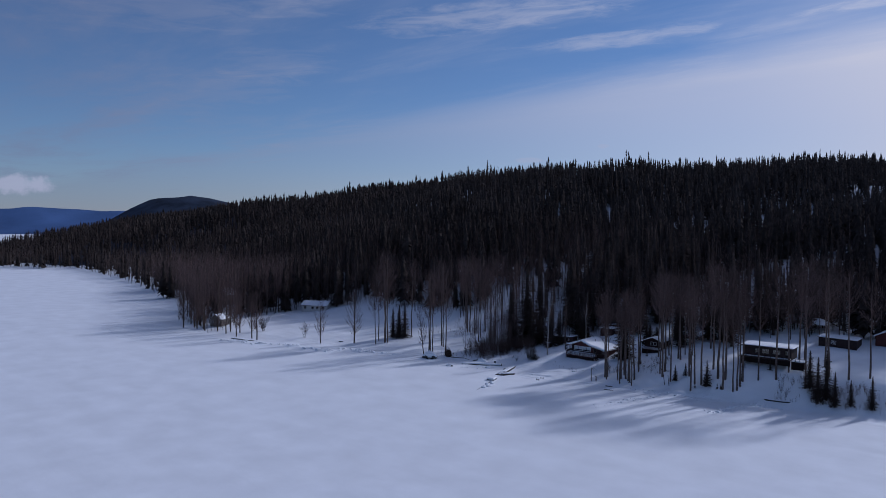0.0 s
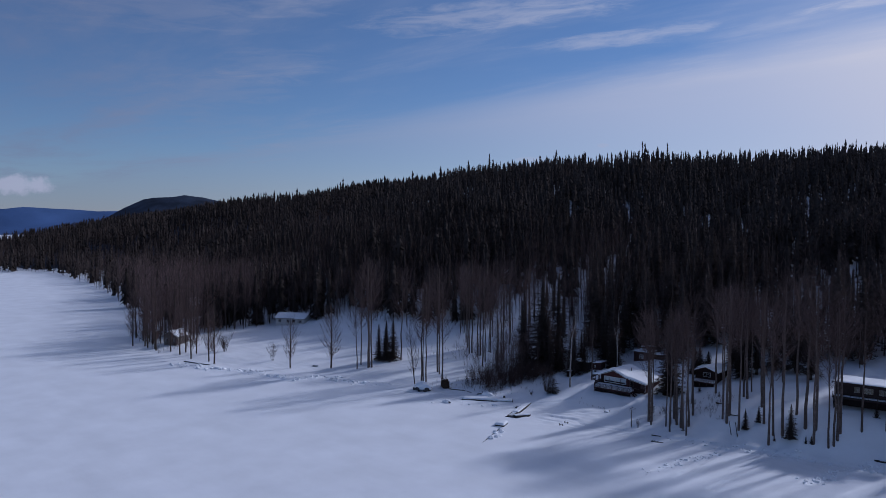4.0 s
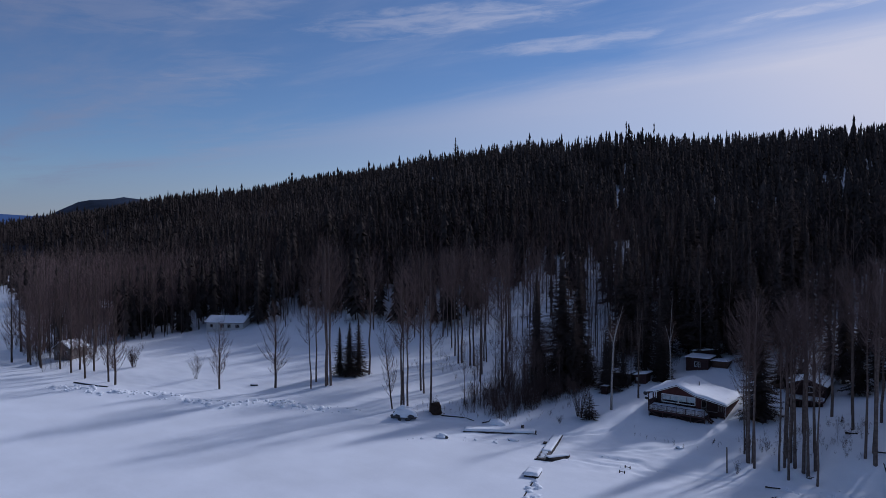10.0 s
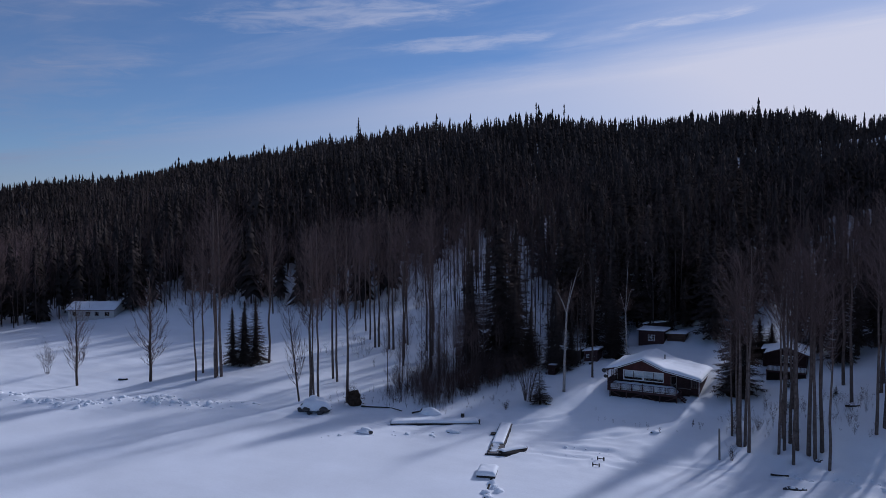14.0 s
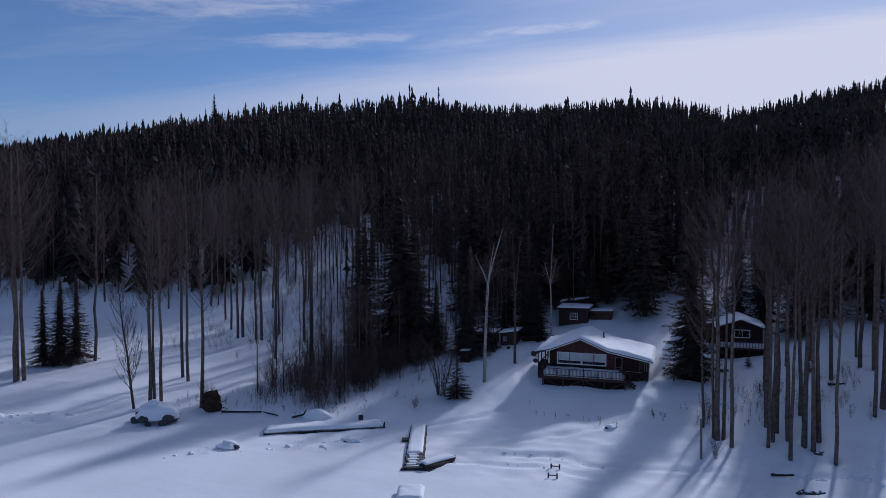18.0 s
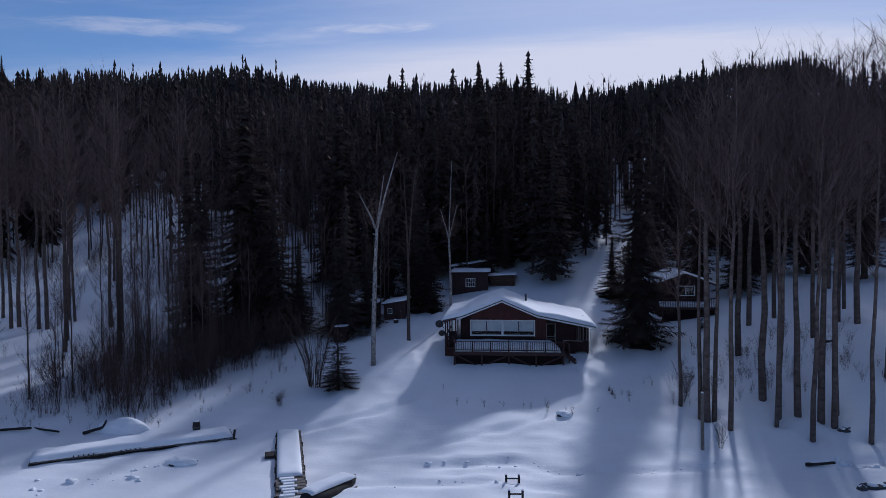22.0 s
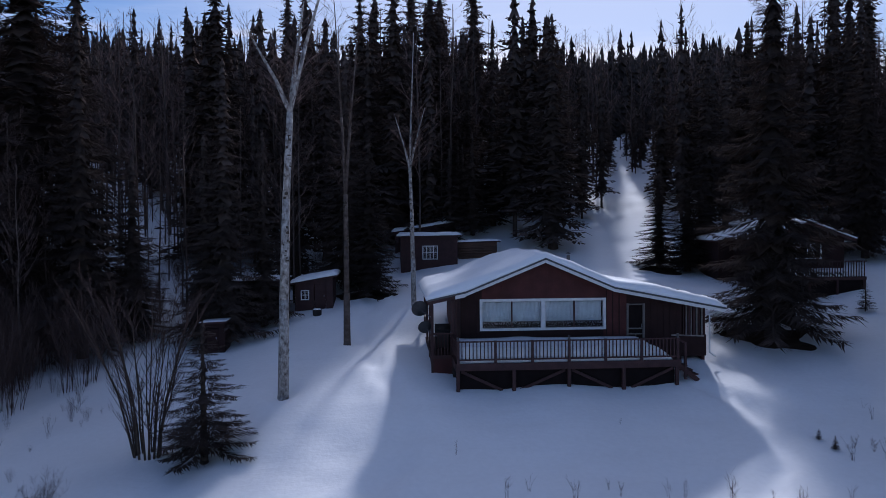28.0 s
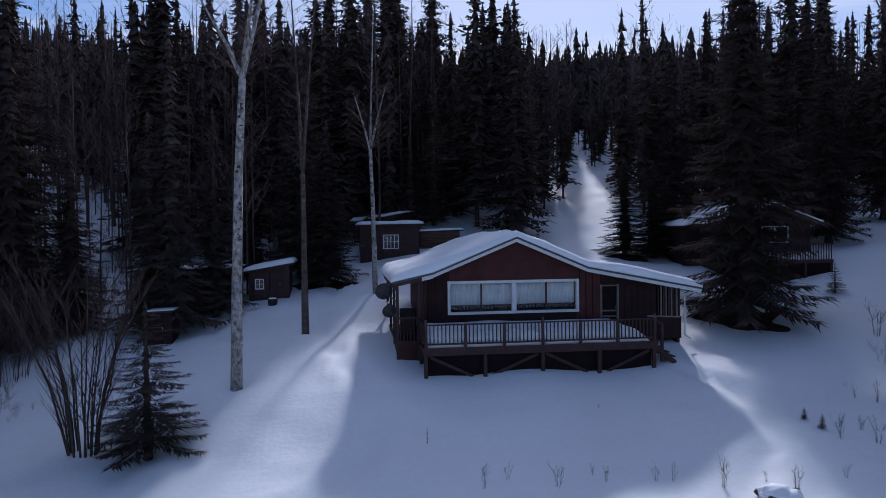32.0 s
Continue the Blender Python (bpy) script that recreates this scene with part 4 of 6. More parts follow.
for x, y in ((-155, -40), (-158, -36), (-160, -42), (-165, -36), (-170, -30), (-154, -30), (-160, -26), (-150, -25), (-175, -34), (-180, -28), (-166, -22), (-172, -20)):
    aspen(x, y, trng.uniform(18, 23), None, LOWS, "broad bare poplar at the edge of the frozen lake", "shore poplars", thick=.8)
for x, y, h in ((-74.8, -6.2, 10.5), (-72.6, -5.2, 11.5), (-72.0, -3.0, 12), (-73.6, -4.6, 9.5)):
    spruce(x, y, h * 1.05, trng.choice((5, 8)), 1.15, "slim dark spruce in a tight clump", "spruce clump")
# the big spruces round the cabin
for x, y, h, k, w in ((-29.2, 3.5, 19.5, 0, .85), (-26.8, 9.5, 24.5, 1, 1.2), (12.1, 2.7, 20, 1, .82), (6.0, 24.2, 18.5, 3, .95), (13.6, 16.3, 6.4, 1, 1.6), (12.0, 17.4, 6.6, 3, 1.5), (15.2, 17.6, 5.2, 1, 1.7), (-16.8, 7.8, 11, 3, .9), (-21.0, 9.0, 10, 1, .9), (-8.2, 14.5, 10, 1, 1.0),
                      (-9.8, 17.2, 16, 1, .8), (-22.5, 6.0, 17, 3, .75), (-17.8, 14.5, 9, 2, 1.0), (-33.5, 10.5, 21, 2, .9), (-13.8, 20, 17, 0, .9),
                      (4.2, 62.4, 26.0, 0, .95), (-4.2, 56.2, 25.5, 2, 1.1), (-8.8, 60.5, 24.5, 0, .9), (-.5, 60, 24.5, 3, .8), (-19.5, 58, 24.5, 2, 1.0), (-17.5, 59.5, 25.5, 0, .75), (-6.5, 30, 22.5, 0, 1.05), (-21, 28, 23, 0, 1.1), (-9.5, 34, 22, 3, 1.0), (-3, 37, 23, 3, 1.0), (-12, 27, 19.5, 2, 1.0), (-15, 40, 20.5, 0, .9), (21.5, 19, 17, 3, .8), (26.5, 17.0, 18, 2, .9), (29, 22, 20, 1, .7),
                      (24.5, 13.5, 15, 1, .75), (34, 20, 19, 0, .8), (18.5, 24, 15, 0, .8), (38, 16, 18, 2, .9), (21.5, 27, 15, 2, .9), (-28.5, 20, 23, 0, .8), (-15.6, 7.2, 15, 0, .85), (-14.0, 9.6, 11, 3, .8), (2.5, 33, 12, 0, 1.0), (.5, 37, 14, 1, .8), (4.6, 40, 15, 3, .8), (33, 30, 24, 0, .9), (39, 34, 24, 2, 1.0), (28, 36, 18, 0, .8), (45, 29, 23, 2, .9)):
    spruce(x, y, h, k + 5 if y < 18 and x > -28 else k, w * 1.12, group="cabin spruces")
for k in range(16):
    u = k / 15
    x, y = -1.5 + 10 * u + trng.uniform(-2, 2), 27 + 34 * u
    spruce(x, y, trng.uniform(5.5, 9), trng.choice((0, 1, 3)), 1.2, "short young spruce in the gap behind the sheds", "gap spruces")
spruce(-13.28, -6.1, 5.0, 4, 1.55, "small feathery young spruce beside the willow clump")


spruce(-231.6, 245.9, 29, 0, .8, "lone tall spruce rising above the ridge forest", "ridge spruces")


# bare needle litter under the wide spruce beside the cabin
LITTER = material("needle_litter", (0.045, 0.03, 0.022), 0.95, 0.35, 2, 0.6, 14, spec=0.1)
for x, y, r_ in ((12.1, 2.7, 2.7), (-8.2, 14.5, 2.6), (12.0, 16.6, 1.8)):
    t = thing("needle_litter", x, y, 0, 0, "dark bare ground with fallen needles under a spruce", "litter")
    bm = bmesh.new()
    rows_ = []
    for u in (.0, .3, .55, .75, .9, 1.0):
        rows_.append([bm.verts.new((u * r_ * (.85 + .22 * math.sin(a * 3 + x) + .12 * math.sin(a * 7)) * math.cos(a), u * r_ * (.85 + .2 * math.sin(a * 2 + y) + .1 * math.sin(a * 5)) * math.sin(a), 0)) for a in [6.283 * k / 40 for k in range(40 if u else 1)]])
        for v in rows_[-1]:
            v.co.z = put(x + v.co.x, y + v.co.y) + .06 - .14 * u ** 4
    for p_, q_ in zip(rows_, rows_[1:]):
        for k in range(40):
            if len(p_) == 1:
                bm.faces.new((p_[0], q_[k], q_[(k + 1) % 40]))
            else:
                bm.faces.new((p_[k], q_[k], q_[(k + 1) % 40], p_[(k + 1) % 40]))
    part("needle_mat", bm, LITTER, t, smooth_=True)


# birches in front of the sheds
def birch(x, y, h, forks, r, bark=None, fork=.64, tip=None):
    bark = bark or BARK_BIRCH
    t = thing("birch_tree", x, y, put(x, y), 0, "white-barked birch with dark scars and a forked bare crown", "tree", "cabin birches")
    bm = bmesh.new()
    lean = trng.uniform(-.25, .25) if tip is None else tip
    pts = [(0, 0, -.5), (0.0, 0, 0.25), (lean * .2, 0, h * fork * .35), (lean * .5, .1, h * fork * .7), (lean, .05, h * fork)]
    rr = [r * 1.5, r * 1.05, r * .9, r * .75, r * .62]
    for a, b, ra, rb in zip(pts, pts[1:], rr, rr[1:]):
        rod(bm, a, b, ra, rb, 10)
    part("trunk", bm, bark, t, smooth_=True)
    bm = bmesh.new()
    tips = []
    for fx, fy, top in forks:
        a = Vector(pts[-1])
        m = a + Vector((fx * .35, fy * .35, (h * top - a.z) * .4))
        e = Vector((fx + lean, fy, h * top))
        rod(bm, a, m, r * .5, r * .38, 7)
        rod(bm, m, e, r * .38, .02, 6)
        tips.append((a, m, e))
    part("limb", bm, bark, t, smooth_=True)
    V, F = [], []
    for a, m, e in tips:
        for n in range(46):
            u = trng.random()
            s = a.lerp(m, u * 2) if u < .5 else m.lerp(e, u * 2 - 1)
            an = trng.uniform(0, 6.28)
            l = trng.uniform(.5, 2.1) * (1.2 - u * .6)
            q = s + Vector((math.cos(an) * l, math.sin(an) * l, l * trng.uniform(.3, 1.1)))
            for c in range(5):
                s2 = s.lerp(q, trng.uniform(.2, 1)) if c else s
                b_ = an + trng.uniform(-1, 1)
                q2 = s2 + Vector((math.cos(b_), math.sin(b_), trng.uniform(.1, 1))) * l * .45 if c else q
                w = .018 if not c else .009
                b = len(V)
                V += [s2 + Vector((w, 0, 0)), s2 + Vector((-w * .5, w, 0)), s2 + Vector((-w * .5, -w, 0)), q2]
                F += [(b, b + 1, b + 3), (b + 1, b + 2, b + 3), (b + 2, b, b + 3)]
    part("crown", mesh_from("crown", [tuple(v) for v in V], F, TWIG), None, t)
    # loose bark scars
    bm = bmesh.new()
    for n in range(110):
        z = trng.uniform(.1, h * fork * .97)
        a = trng.uniform(0, 6.28)
        rz = r * (1.03 - .41 * z / (h * fork)) + .006
        w, hh = trng.uniform(.04, .16), trng.uniform(.02, .12)
        cx = lean * (z / (h * fork)) ** 1.3
        for q in range(2):
            aa = a + (q - .5) * w / rz
            bm.verts.new((cx + rz * 1.02 * math.cos(aa), .05 + rz * 1.02 * math.sin(aa), z))
        for q in range(2):
            aa = a + (.5 - q) * w / rz
            bm.verts.new((cx + rz * 1.04 * math.cos(aa), .05 + rz * 1.04 * math.sin(aa), z + hh))
        bm.verts.ensure_lookup_table()
        bm.faces.new(bm.verts[-4:])
    tagged(part("peeling_bark", bm, BARK_DARK, t), "dark peeling bark", kind="stuff")
    return t


birch(-11.22, -1.74, 18.5, ((-1.7, .4, .82), (1.9, -.3, 1.0), (.5, 1.0, .9)), .215, None, .64, .4)
birch(-9.03, 4.96, 17.5, ((-.5, .5, 1.0), (.8, -.3, .95)), .17, BARK_ASPEN, .44)
birch(-5.44, 11.3, 16.5, ((.3, .4, 1.0), (-.9, 0, .7), (.9, -.3, .72)), .15, None, .5)


# ---------------------------------------------------------------- shrubs
def shrub_arrays(rng, h, stems, spread, twigs=5, w=.018):
    """Bowed stems that fork twice into a haze of thin twigs."""
    V, F = [], []

    def spike(p, q, w):
        b = len(V)
        V.extend([(p[0] + w, p[1], p[2]), (p[0] - w * .5, p[1] + w, p[2]), (p[0] - w * .5, p[1] - w, p[2]), q])
        F.extend([(b, b + 1, b + 3), (b + 1, b + 2, b + 3), (b + 2, b, b + 3)])

    def hair(p, q, w):
        b, a = len(V), rng.uniform(0, 6.28)
        V.extend([(p[0] + math.cos(a) * w, p[1] + math.sin(a) * w, p[2]), (p[0] - math.cos(a) * w, p[1] - math.sin(a) * w, p[2]), q])
        F.append((b, b + 1, b + 2))
    for i in range(stems):
        a, l = rng.uniform(0, 6.28), h * rng.uniform(.5, 1.05)
        o = (math.cos(a) * .12 * spread, math.sin(a) * .12 * spread, -.1)
        s = spread * rng.uniform(.15, 1)
        m_ = (o[0] * .5 + math.cos(a) * s * .35, o[1] * .5 + math.sin(a) * s * .35, l * .55)
        q = (math.cos(a) * s, math.sin(a) * s, l)
        spike(o, m_, w * h * .5)
        spike(m_, q, w * h * .36)
        for j in range(twigs):
            u = rng.uniform(.2, .98)
            p = tuple(o[k] + (m_[k] - o[k]) * u / .55 if u < .55 else m_[k] + (q[k] - m_[k]) * (u - .55) / .45 for k in range(3))
            b = rng.uniform(0, 6.28)
            m = h * rng.uniform(.08, .26)
            e = (p[0] + math.cos(b) * m * .8, p[1] + math.sin(b) * m * .8, p[2] + m * rng.uniform(.4, 1.5))
            hair(p, e, w * h * .22)
            f = tuple((p[k] + e[k]) / 2 for k in range(3))
            c = b + rng.uniform(-1.2, 1.2)
            hair(f, (f[0] + math.cos(c) * m * .5, f[1] + math.sin(c) * m * .5, f[2] + m * rng.uniform(.2, .8)), w * h * .15)
    return np.array(V), np.array(F)


SHRUBS = [shrub_arrays(trng, 1.0, trng.choice((5, 7, 10)), trng.uniform(.4, .95), 30, trng.uniform(.007, .011)) for _ in range(9)]


def thicket(name, spots, lo, hi, label):
    pts = np.array([(x, y, put(x, y)) for x, y in spots])
    n = len(pts)
    hs = lo + (hi - lo) * nrng.random(n) ** 1.6
    return scatter(name, SHRUBS, pts, nrng.uniform(0, 6.28, n), np.stack([hs * .8, hs], -1), TWIG_DARK, label, "bushes")


def spots_in(poly, n, seed):
    """n places inside a four-cornered patch."""
    r = random.Random(seed)
    out = []
    for _ in range(n):
        u, v = r.random(), r.random()
        a, b, c, d = poly
        out.append(tuple((a[k] * (1 - u) + b[k] * u) * (1 - v) + (d[k] * (1 - u) + c[k] * u) * v for k in (0, 1)))
    return out


thicket("shore_thicket", spots_in(((-36, -14.5), (-25.5, -12.2), (-22.5, 3), (-37, 4)), 250, 3), .8, 5.8, "dense bare brown brush between shore and forest")
thicket("forest_edge_thicket", spots_in(((-28, -6.5), (-24, 2), (-20.5, 13), (-29, 9)), 150, 4), 1.4, 4.8, "dense bare reddish brush under the spruces")
thicket("willow_thicket", spots_in(((-26.5, -4), (-21.5, -1), (-19.3, 6), (-24.5, 8)), 34, 14), 2.0, 5.0, "tall bare reddish brush at the edge of the spruces")
thicket("bank_thicket", spots_in(((57, -9.5), (80, -5), (80, 1), (57, -3)), 120, 5), 1.0, 3.0, "bare brush on the steep bank")
thicket("forest_edge_brush", spots_in(((-150, 15), (-60, 34), (-55, 46), (-150, 34)), 260, 6), 1.5, 4.0, "bare brush along the forest edge")
thicket("cabin_brush", spots_in(((-24, 8), (-10, 18), (-6, 34), (-24, 28)), 120, 7), 1.2, 3.5, "bare brush among the trees behind the sheds")
thicket("grove_weeds", spots_in(((12, -10.5), (28, -9), (28, 1), (13.5, -3)), 130, 8), .35, 1.9, "thin dry stems in the snow under the aspens")
thicket("far_shore_brush", spots_in(((-185, -33), (-140, -43), (-138, -30), (-185, -18)), 120, 10), 2, 5, "bare brush along the far shore")

thicket("dry_grass", spots_in(((-46, -17.5), (-24, -14.5), (-18, -6), (-40, -9)), 130, 21) + spots_in(((-22, -8), (-19, -4), (-16.5, 5), (-22, 2)), 26, 22), .25, 1.1, "short dry stalks poking out of the snow before the brush")
thicket("clearing_brush", spots_in(((-72, 5), (-40, 2), (-36, 40), (-75, 36)), 110, 23), .5, 2.6, "thin bare saplings scattered over the snowy clearing")
rp = thing("root_plate", -38.6, -16.6, put(-38.6, -16.6), 25, "dark upturned root plate of a fallen tree", "stump")
bm = bmesh.new()
bmesh.ops.create_icosphere(bm, subdivisions=3, radius=1)
for v in bm.verts:
    c = v.co.copy()
    v.co = Vector((c.x * 1.0, c.y * .55, c.z * 1.05 + .8)) * (1 + .45 * float(vnoise(c.x * 3 + 7, c.y * 3 + c.z * 2.5, 9)))
part("earth", bm, LITTER, rp)
for k in range(12):
    a, l = trng.uniform(-.4, 3.5), trng.uniform(.8, 1.7)
    part("root", rod(bmesh.new(), (math.cos(a) * .6, 0, .8 + math.sin(a) * .7), (math.cos(a) * (.6 + l * .7), trng.uniform(-.5, .5), .8 + math.sin(a) * (.7 + l * .6)), .07, .02, 6), BARK_DARK, rp)


for x, y in spots_in(((-38, -12), (-27, -5), (-21, 9), (-40, 9)), 54, 17):
    aspen(x, y, trng.uniform(5, 13), None, BARES, "thin bare sapling in the brush", "brush saplings", thick=.75)


def bush(name, x, y, h, stems, spread, label):
    t = thing(name, x, y, put(x, y), 0, label, "bush")
    v, f = shrub_arrays(trng, h, stems, spread, 34, .010)
    part("crown", mesh_from("crown", v, f, TWIG_DARK), None, t)
    return t


def stemmed_bush(name, x, y, h, stems, spread, label):
    """A clump of bowed stems, each a part, under one haze of twigs."""
    t = thing(name, x, y, put(x, y), 0, label, "bush")
    wrng = random.Random(8)
    V, F = [], []
    for i in range(stems):
        a = 6.283 * i / stems + wrng.uniform(-.3, .3)
        s, l = spread * (.35 + .65 * ((i * 5) % stems) / stems), h * wrng.uniform(.75, 1.05)
        o = Vector((math.cos(a) * .42, math.sin(a) * .28, -.15))
        pts = [o + Vector((math.cos(a) * s * u ** 1.5, math.sin(a) * s * u ** 1.5 * .8, l * u)) + Vector((wrng.uniform(-.06, .06), wrng.uniform(-.06, .06), 0)) * (u > 0) for u in (0, .2, .42, .66, .86, 1)]
        r0 = wrng.uniform(.025, .05)
        bm = bmesh.new()
        for k in range(5):
            rod(bm, pts[k], pts[k + 1], r0 * (1 - k * .19), r0 * (1 - (k + 1) * .19), 6)
        part("stem", bm, BARK_DARK, t, smooth_=True)
        for n in range(20):
            u = wrng.uniform(.6, 4.9)
            p = pts[int(u)].lerp(pts[int(u) + 1], u - int(u))
            b = a + wrng.uniform(-1.6, 1.6)
            m = h * wrng.uniform(.08, .22)
            q = p + Vector((math.cos(b) * m * .6, math.sin(b) * m * .6, m))
            for c in range(4):
                s2 = p if not c else p.lerp(q, wrng.uniform(.25, .9))
                g2 = b + wrng.uniform(-1, 1)
                e2 = q if not c else s2 + Vector((math.cos(g2) * .5, math.sin(g2) * .5, 1)) * m * wrng.uniform(.25, .5)
                w = .013 if not c else .007
                j = len(V)
                V += [s2 + Vector((w, 0, 0)), s2 + Vector((-w * .5, w, 0)), s2 + Vector((-w * .5, -w, 0)), e2]
                F += [(j, j + 1, j + 3), (j + 1, j + 2, j + 3), (j + 2, j, j + 3)]
    part("crown", mesh_from("crown", [tuple(v) for v in V], F, TWIG_DARK), None, t)
    return t


stemmed_bush("willow_bush", -15.3, -5.75, 6.0, 22, 2.1, "bare many-stemmed willow clump rising out of the snow")
bush("willow_bush", -39.3, -16.2, 3.0, 30, 1.4, "dense bare bush round an upturned root plate")
bush("willow_bush", -17.0, -9.7, 1.3, 26, 1.0, "low dry bush alone in the snow below the willows")
bush("willow_bush", -123.6, -28.5, 5.5, 34, 3.2, "round bare willow bush on the lake shore")
bush("willow_bush", -100.8, -26.1, 5.8, 12, 2.6, "thin bare willow bush in the clearing")
bush("willow_bush", 13.9, -16.2, 1.9, 14, .8, "small bare bush beside a wooden post")
bush("willow_bush", 13.3, -9.0, 3.2, 16, 1.0, "bare bush at the foot of the aspens")

# dry weeds one by one in front of the cabin
for k, (x, y, h) in enumerate(((-3.32, -10.26, .8), (-2.58, -9.85, .5), (-1.28, -10.47, .75), (-.12, -9.98, .35), (.13, -10.37, .4), (1.57, -10.41, .6), (2.09, -10.37, .5), (3.29, -11.01, 1.0), (4.63, -10.87, .35), (4.96, -11.74, .7),
                               (11.39, -5.16, .35), (11.02, -6.22, .5), (8.43, -8.94, .7), (9.51, -8.41, .6), (9.0, -8.1, .5), (11.55, -6.68, 1.0), (16.0, -1.16, 1.9), (9.34, -9.36, .8), (6.86, -11.16, .4), (1.72, -5.43, .2), (-4.6, -7.4, .5))):
    t = thing("dry_weed", x, y, put(x, y), 0, "small dry weed with bare brown stalks in the snow", "weed", "cabin weeds")
    v, f = shrub_arrays(trng, h, 3 + k % 5, h * .45, 10, .024)
    part("dry_stem", mesh_from("dry_stem", v, f, TWIG_DARK), None, t)


# broken snow and ice crust along the shore
LUMPS = []
for k in range(5):
    bm = bmesh.new()
    bmesh.ops.create_icosphere(bm, subdivisions=2, radius=.5)
    for v in bm.verts:
        c = v.co.copy()
        v.co = c * (1 + .45 * float(vnoise(c.x * 4 + k, c.y * 4 + c.z * 3, k))) + Vector((0, 0, .12))
    LUMPS.append((np.array([tuple(v.co) for v in bm.verts]), np.array([[v.index for v in f.verts] for f in bm.faces])))
    bm.free()


def broken_snow(line, n, half, lo, hi, label, seed):
    r = random.Random(seed)
    pts = []
    for _ in range(n):
        k = r.randrange(len(line) - 1)
        (ax, ay), (bx, by), u = line[k], line[k + 1], r.random()
        x, y = ax + (bx - ax) * u + r.gauss(0, half), ay + (by - ay) * u + r.gauss(0, half)
        pts.append((x, y, put(x, y) - .06))
    s = nrng.uniform(lo, hi, n) ** 1.0 * np.where(nrng.random(n) < .15, 1.7, 1)
    return scatter("broken_snow", LUMPS, np.array(pts), nrng.uniform(0, 6.28, n), np.stack([s, s * nrng.uniform(.35, .8, n)], -1), ROOF_SNOW, label, "snow", True)


broken_snow(ICE_RIDGE, 380, 1.4, .2, .75, "pushed-up ridge of broken snow along the ice edge", 1)
broken_snow([(-33, -29.5), (-30, -28), (-25, -24), (-20, -21.5)], 60, .8, .12, .4, "broken snow lumps beside the floating dock", 2)
broken_snow([(27, -39), (29, -30), (32, -20)], 110, .7, .15, .5, "broken snow along a track on the ice", 3)
broken_snow([(49, -26), (51, -16), (55, -10)], 90, .8, .15, .6, "broken snow along a track on the ice", 4)
broken_snow([(20, -18.2), (34, -15.4), (46, -13.8), (60, -11)], 170, .8, .15, .6, "broken snow along the foot of the bank", 5)
broken_snow([(-4.9, -20.2), (1, -19.2), (3.5, -20.7), (7.9, -20.2), (14, -19)], 90, .45, .06, .24, "trodden snow lumps on the ice before the cabin", 6)
broken_snow([(-9, -23.6), (-4, -23), (0, -22.2), (4, -23.6)], 50, .4, .06, .22, "trodden snow lumps on the ice before the cabin", 7)


# ---------------------------------------------------------------- building helpers
GLASS = bpy.data.materials.new("window_glass")
GLASS.use_nodes = True
g_ = GLASS.node_tree.nodes["Principled BSDF"]
g_.inputs["Base Color"].default_value = (0.9, 0.95, 1, 1)
g_.inputs["Roughness"].default_value, g_.inputs["Transmission Weight"].default_value, g_.inputs["IOR"].default_value = 0.03, 1.0, 1.45
CURTAIN = material("pale_curtain", (0.660, 0.690, 0.680), 0.9, 0.1, 2, 0.3, 14, spec=0.1)
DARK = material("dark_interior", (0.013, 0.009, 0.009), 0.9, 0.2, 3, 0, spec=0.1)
LOG = material("weathered_brown_logs", (0.10, 0.060, 0.045), 0.85, 0.3, 2.5, 0.5, 22, spec=0.15, stretch=(.3, 1, 1))
GREY_WOOD = material("grey_weathered_wood", (0.16, 0.14, 0.125), 0.85, 0.3, 3, 0.5, 25, spec=0.15)
BLACK_WOOD = material("wet_dark_wood", (0.035, 0.03, 0.028), 0.8, 0.3, 3, 0.4, 20, spec=0.2)
ROCK = material("dark_shore_rock", (0.07, 0.068, 0.07), 0.9, 0.35, 2, 0.6, 9, spec=0.2)
METAL = material("dark_painted_metal", (0.07, 0.07, 0.075), 0.45, 0.2, 5, 0.1, 30, metal=.3, spec=.4)
STEEL = material("galvanised_steel", (0.42, 0.42, 0.43), 0.4, 0.15, 6, 0.1, 30, metal=.9)
CREAM = material("cream_siding", (0.46, 0.45, 0.43), 0.8, 0.12, 2, 0.2, 20, spec=.2)
TAN = material("tan_blinds", (0.24, 0.20, 0.15), 0.85, 0.15, 3, 0.2, 20, spec=.15)


def poly_prism(bm, pts, y0, y1):
    """An upright outline in x and z, drawn out along y."""
    a = [bm.verts.new((x, y0, z)) for x, z in pts]
    b = [bm.verts.new((x, y1, z)) for x, z in pts]
    bm.faces.new(a)
    bm.faces.new(list(reversed(b)))
    n = len(pts)
    for i in range(n):
        bm.faces.new((a[i], b[i], b[(i + 1) % n], a[(i + 1) % n]))
    return bm


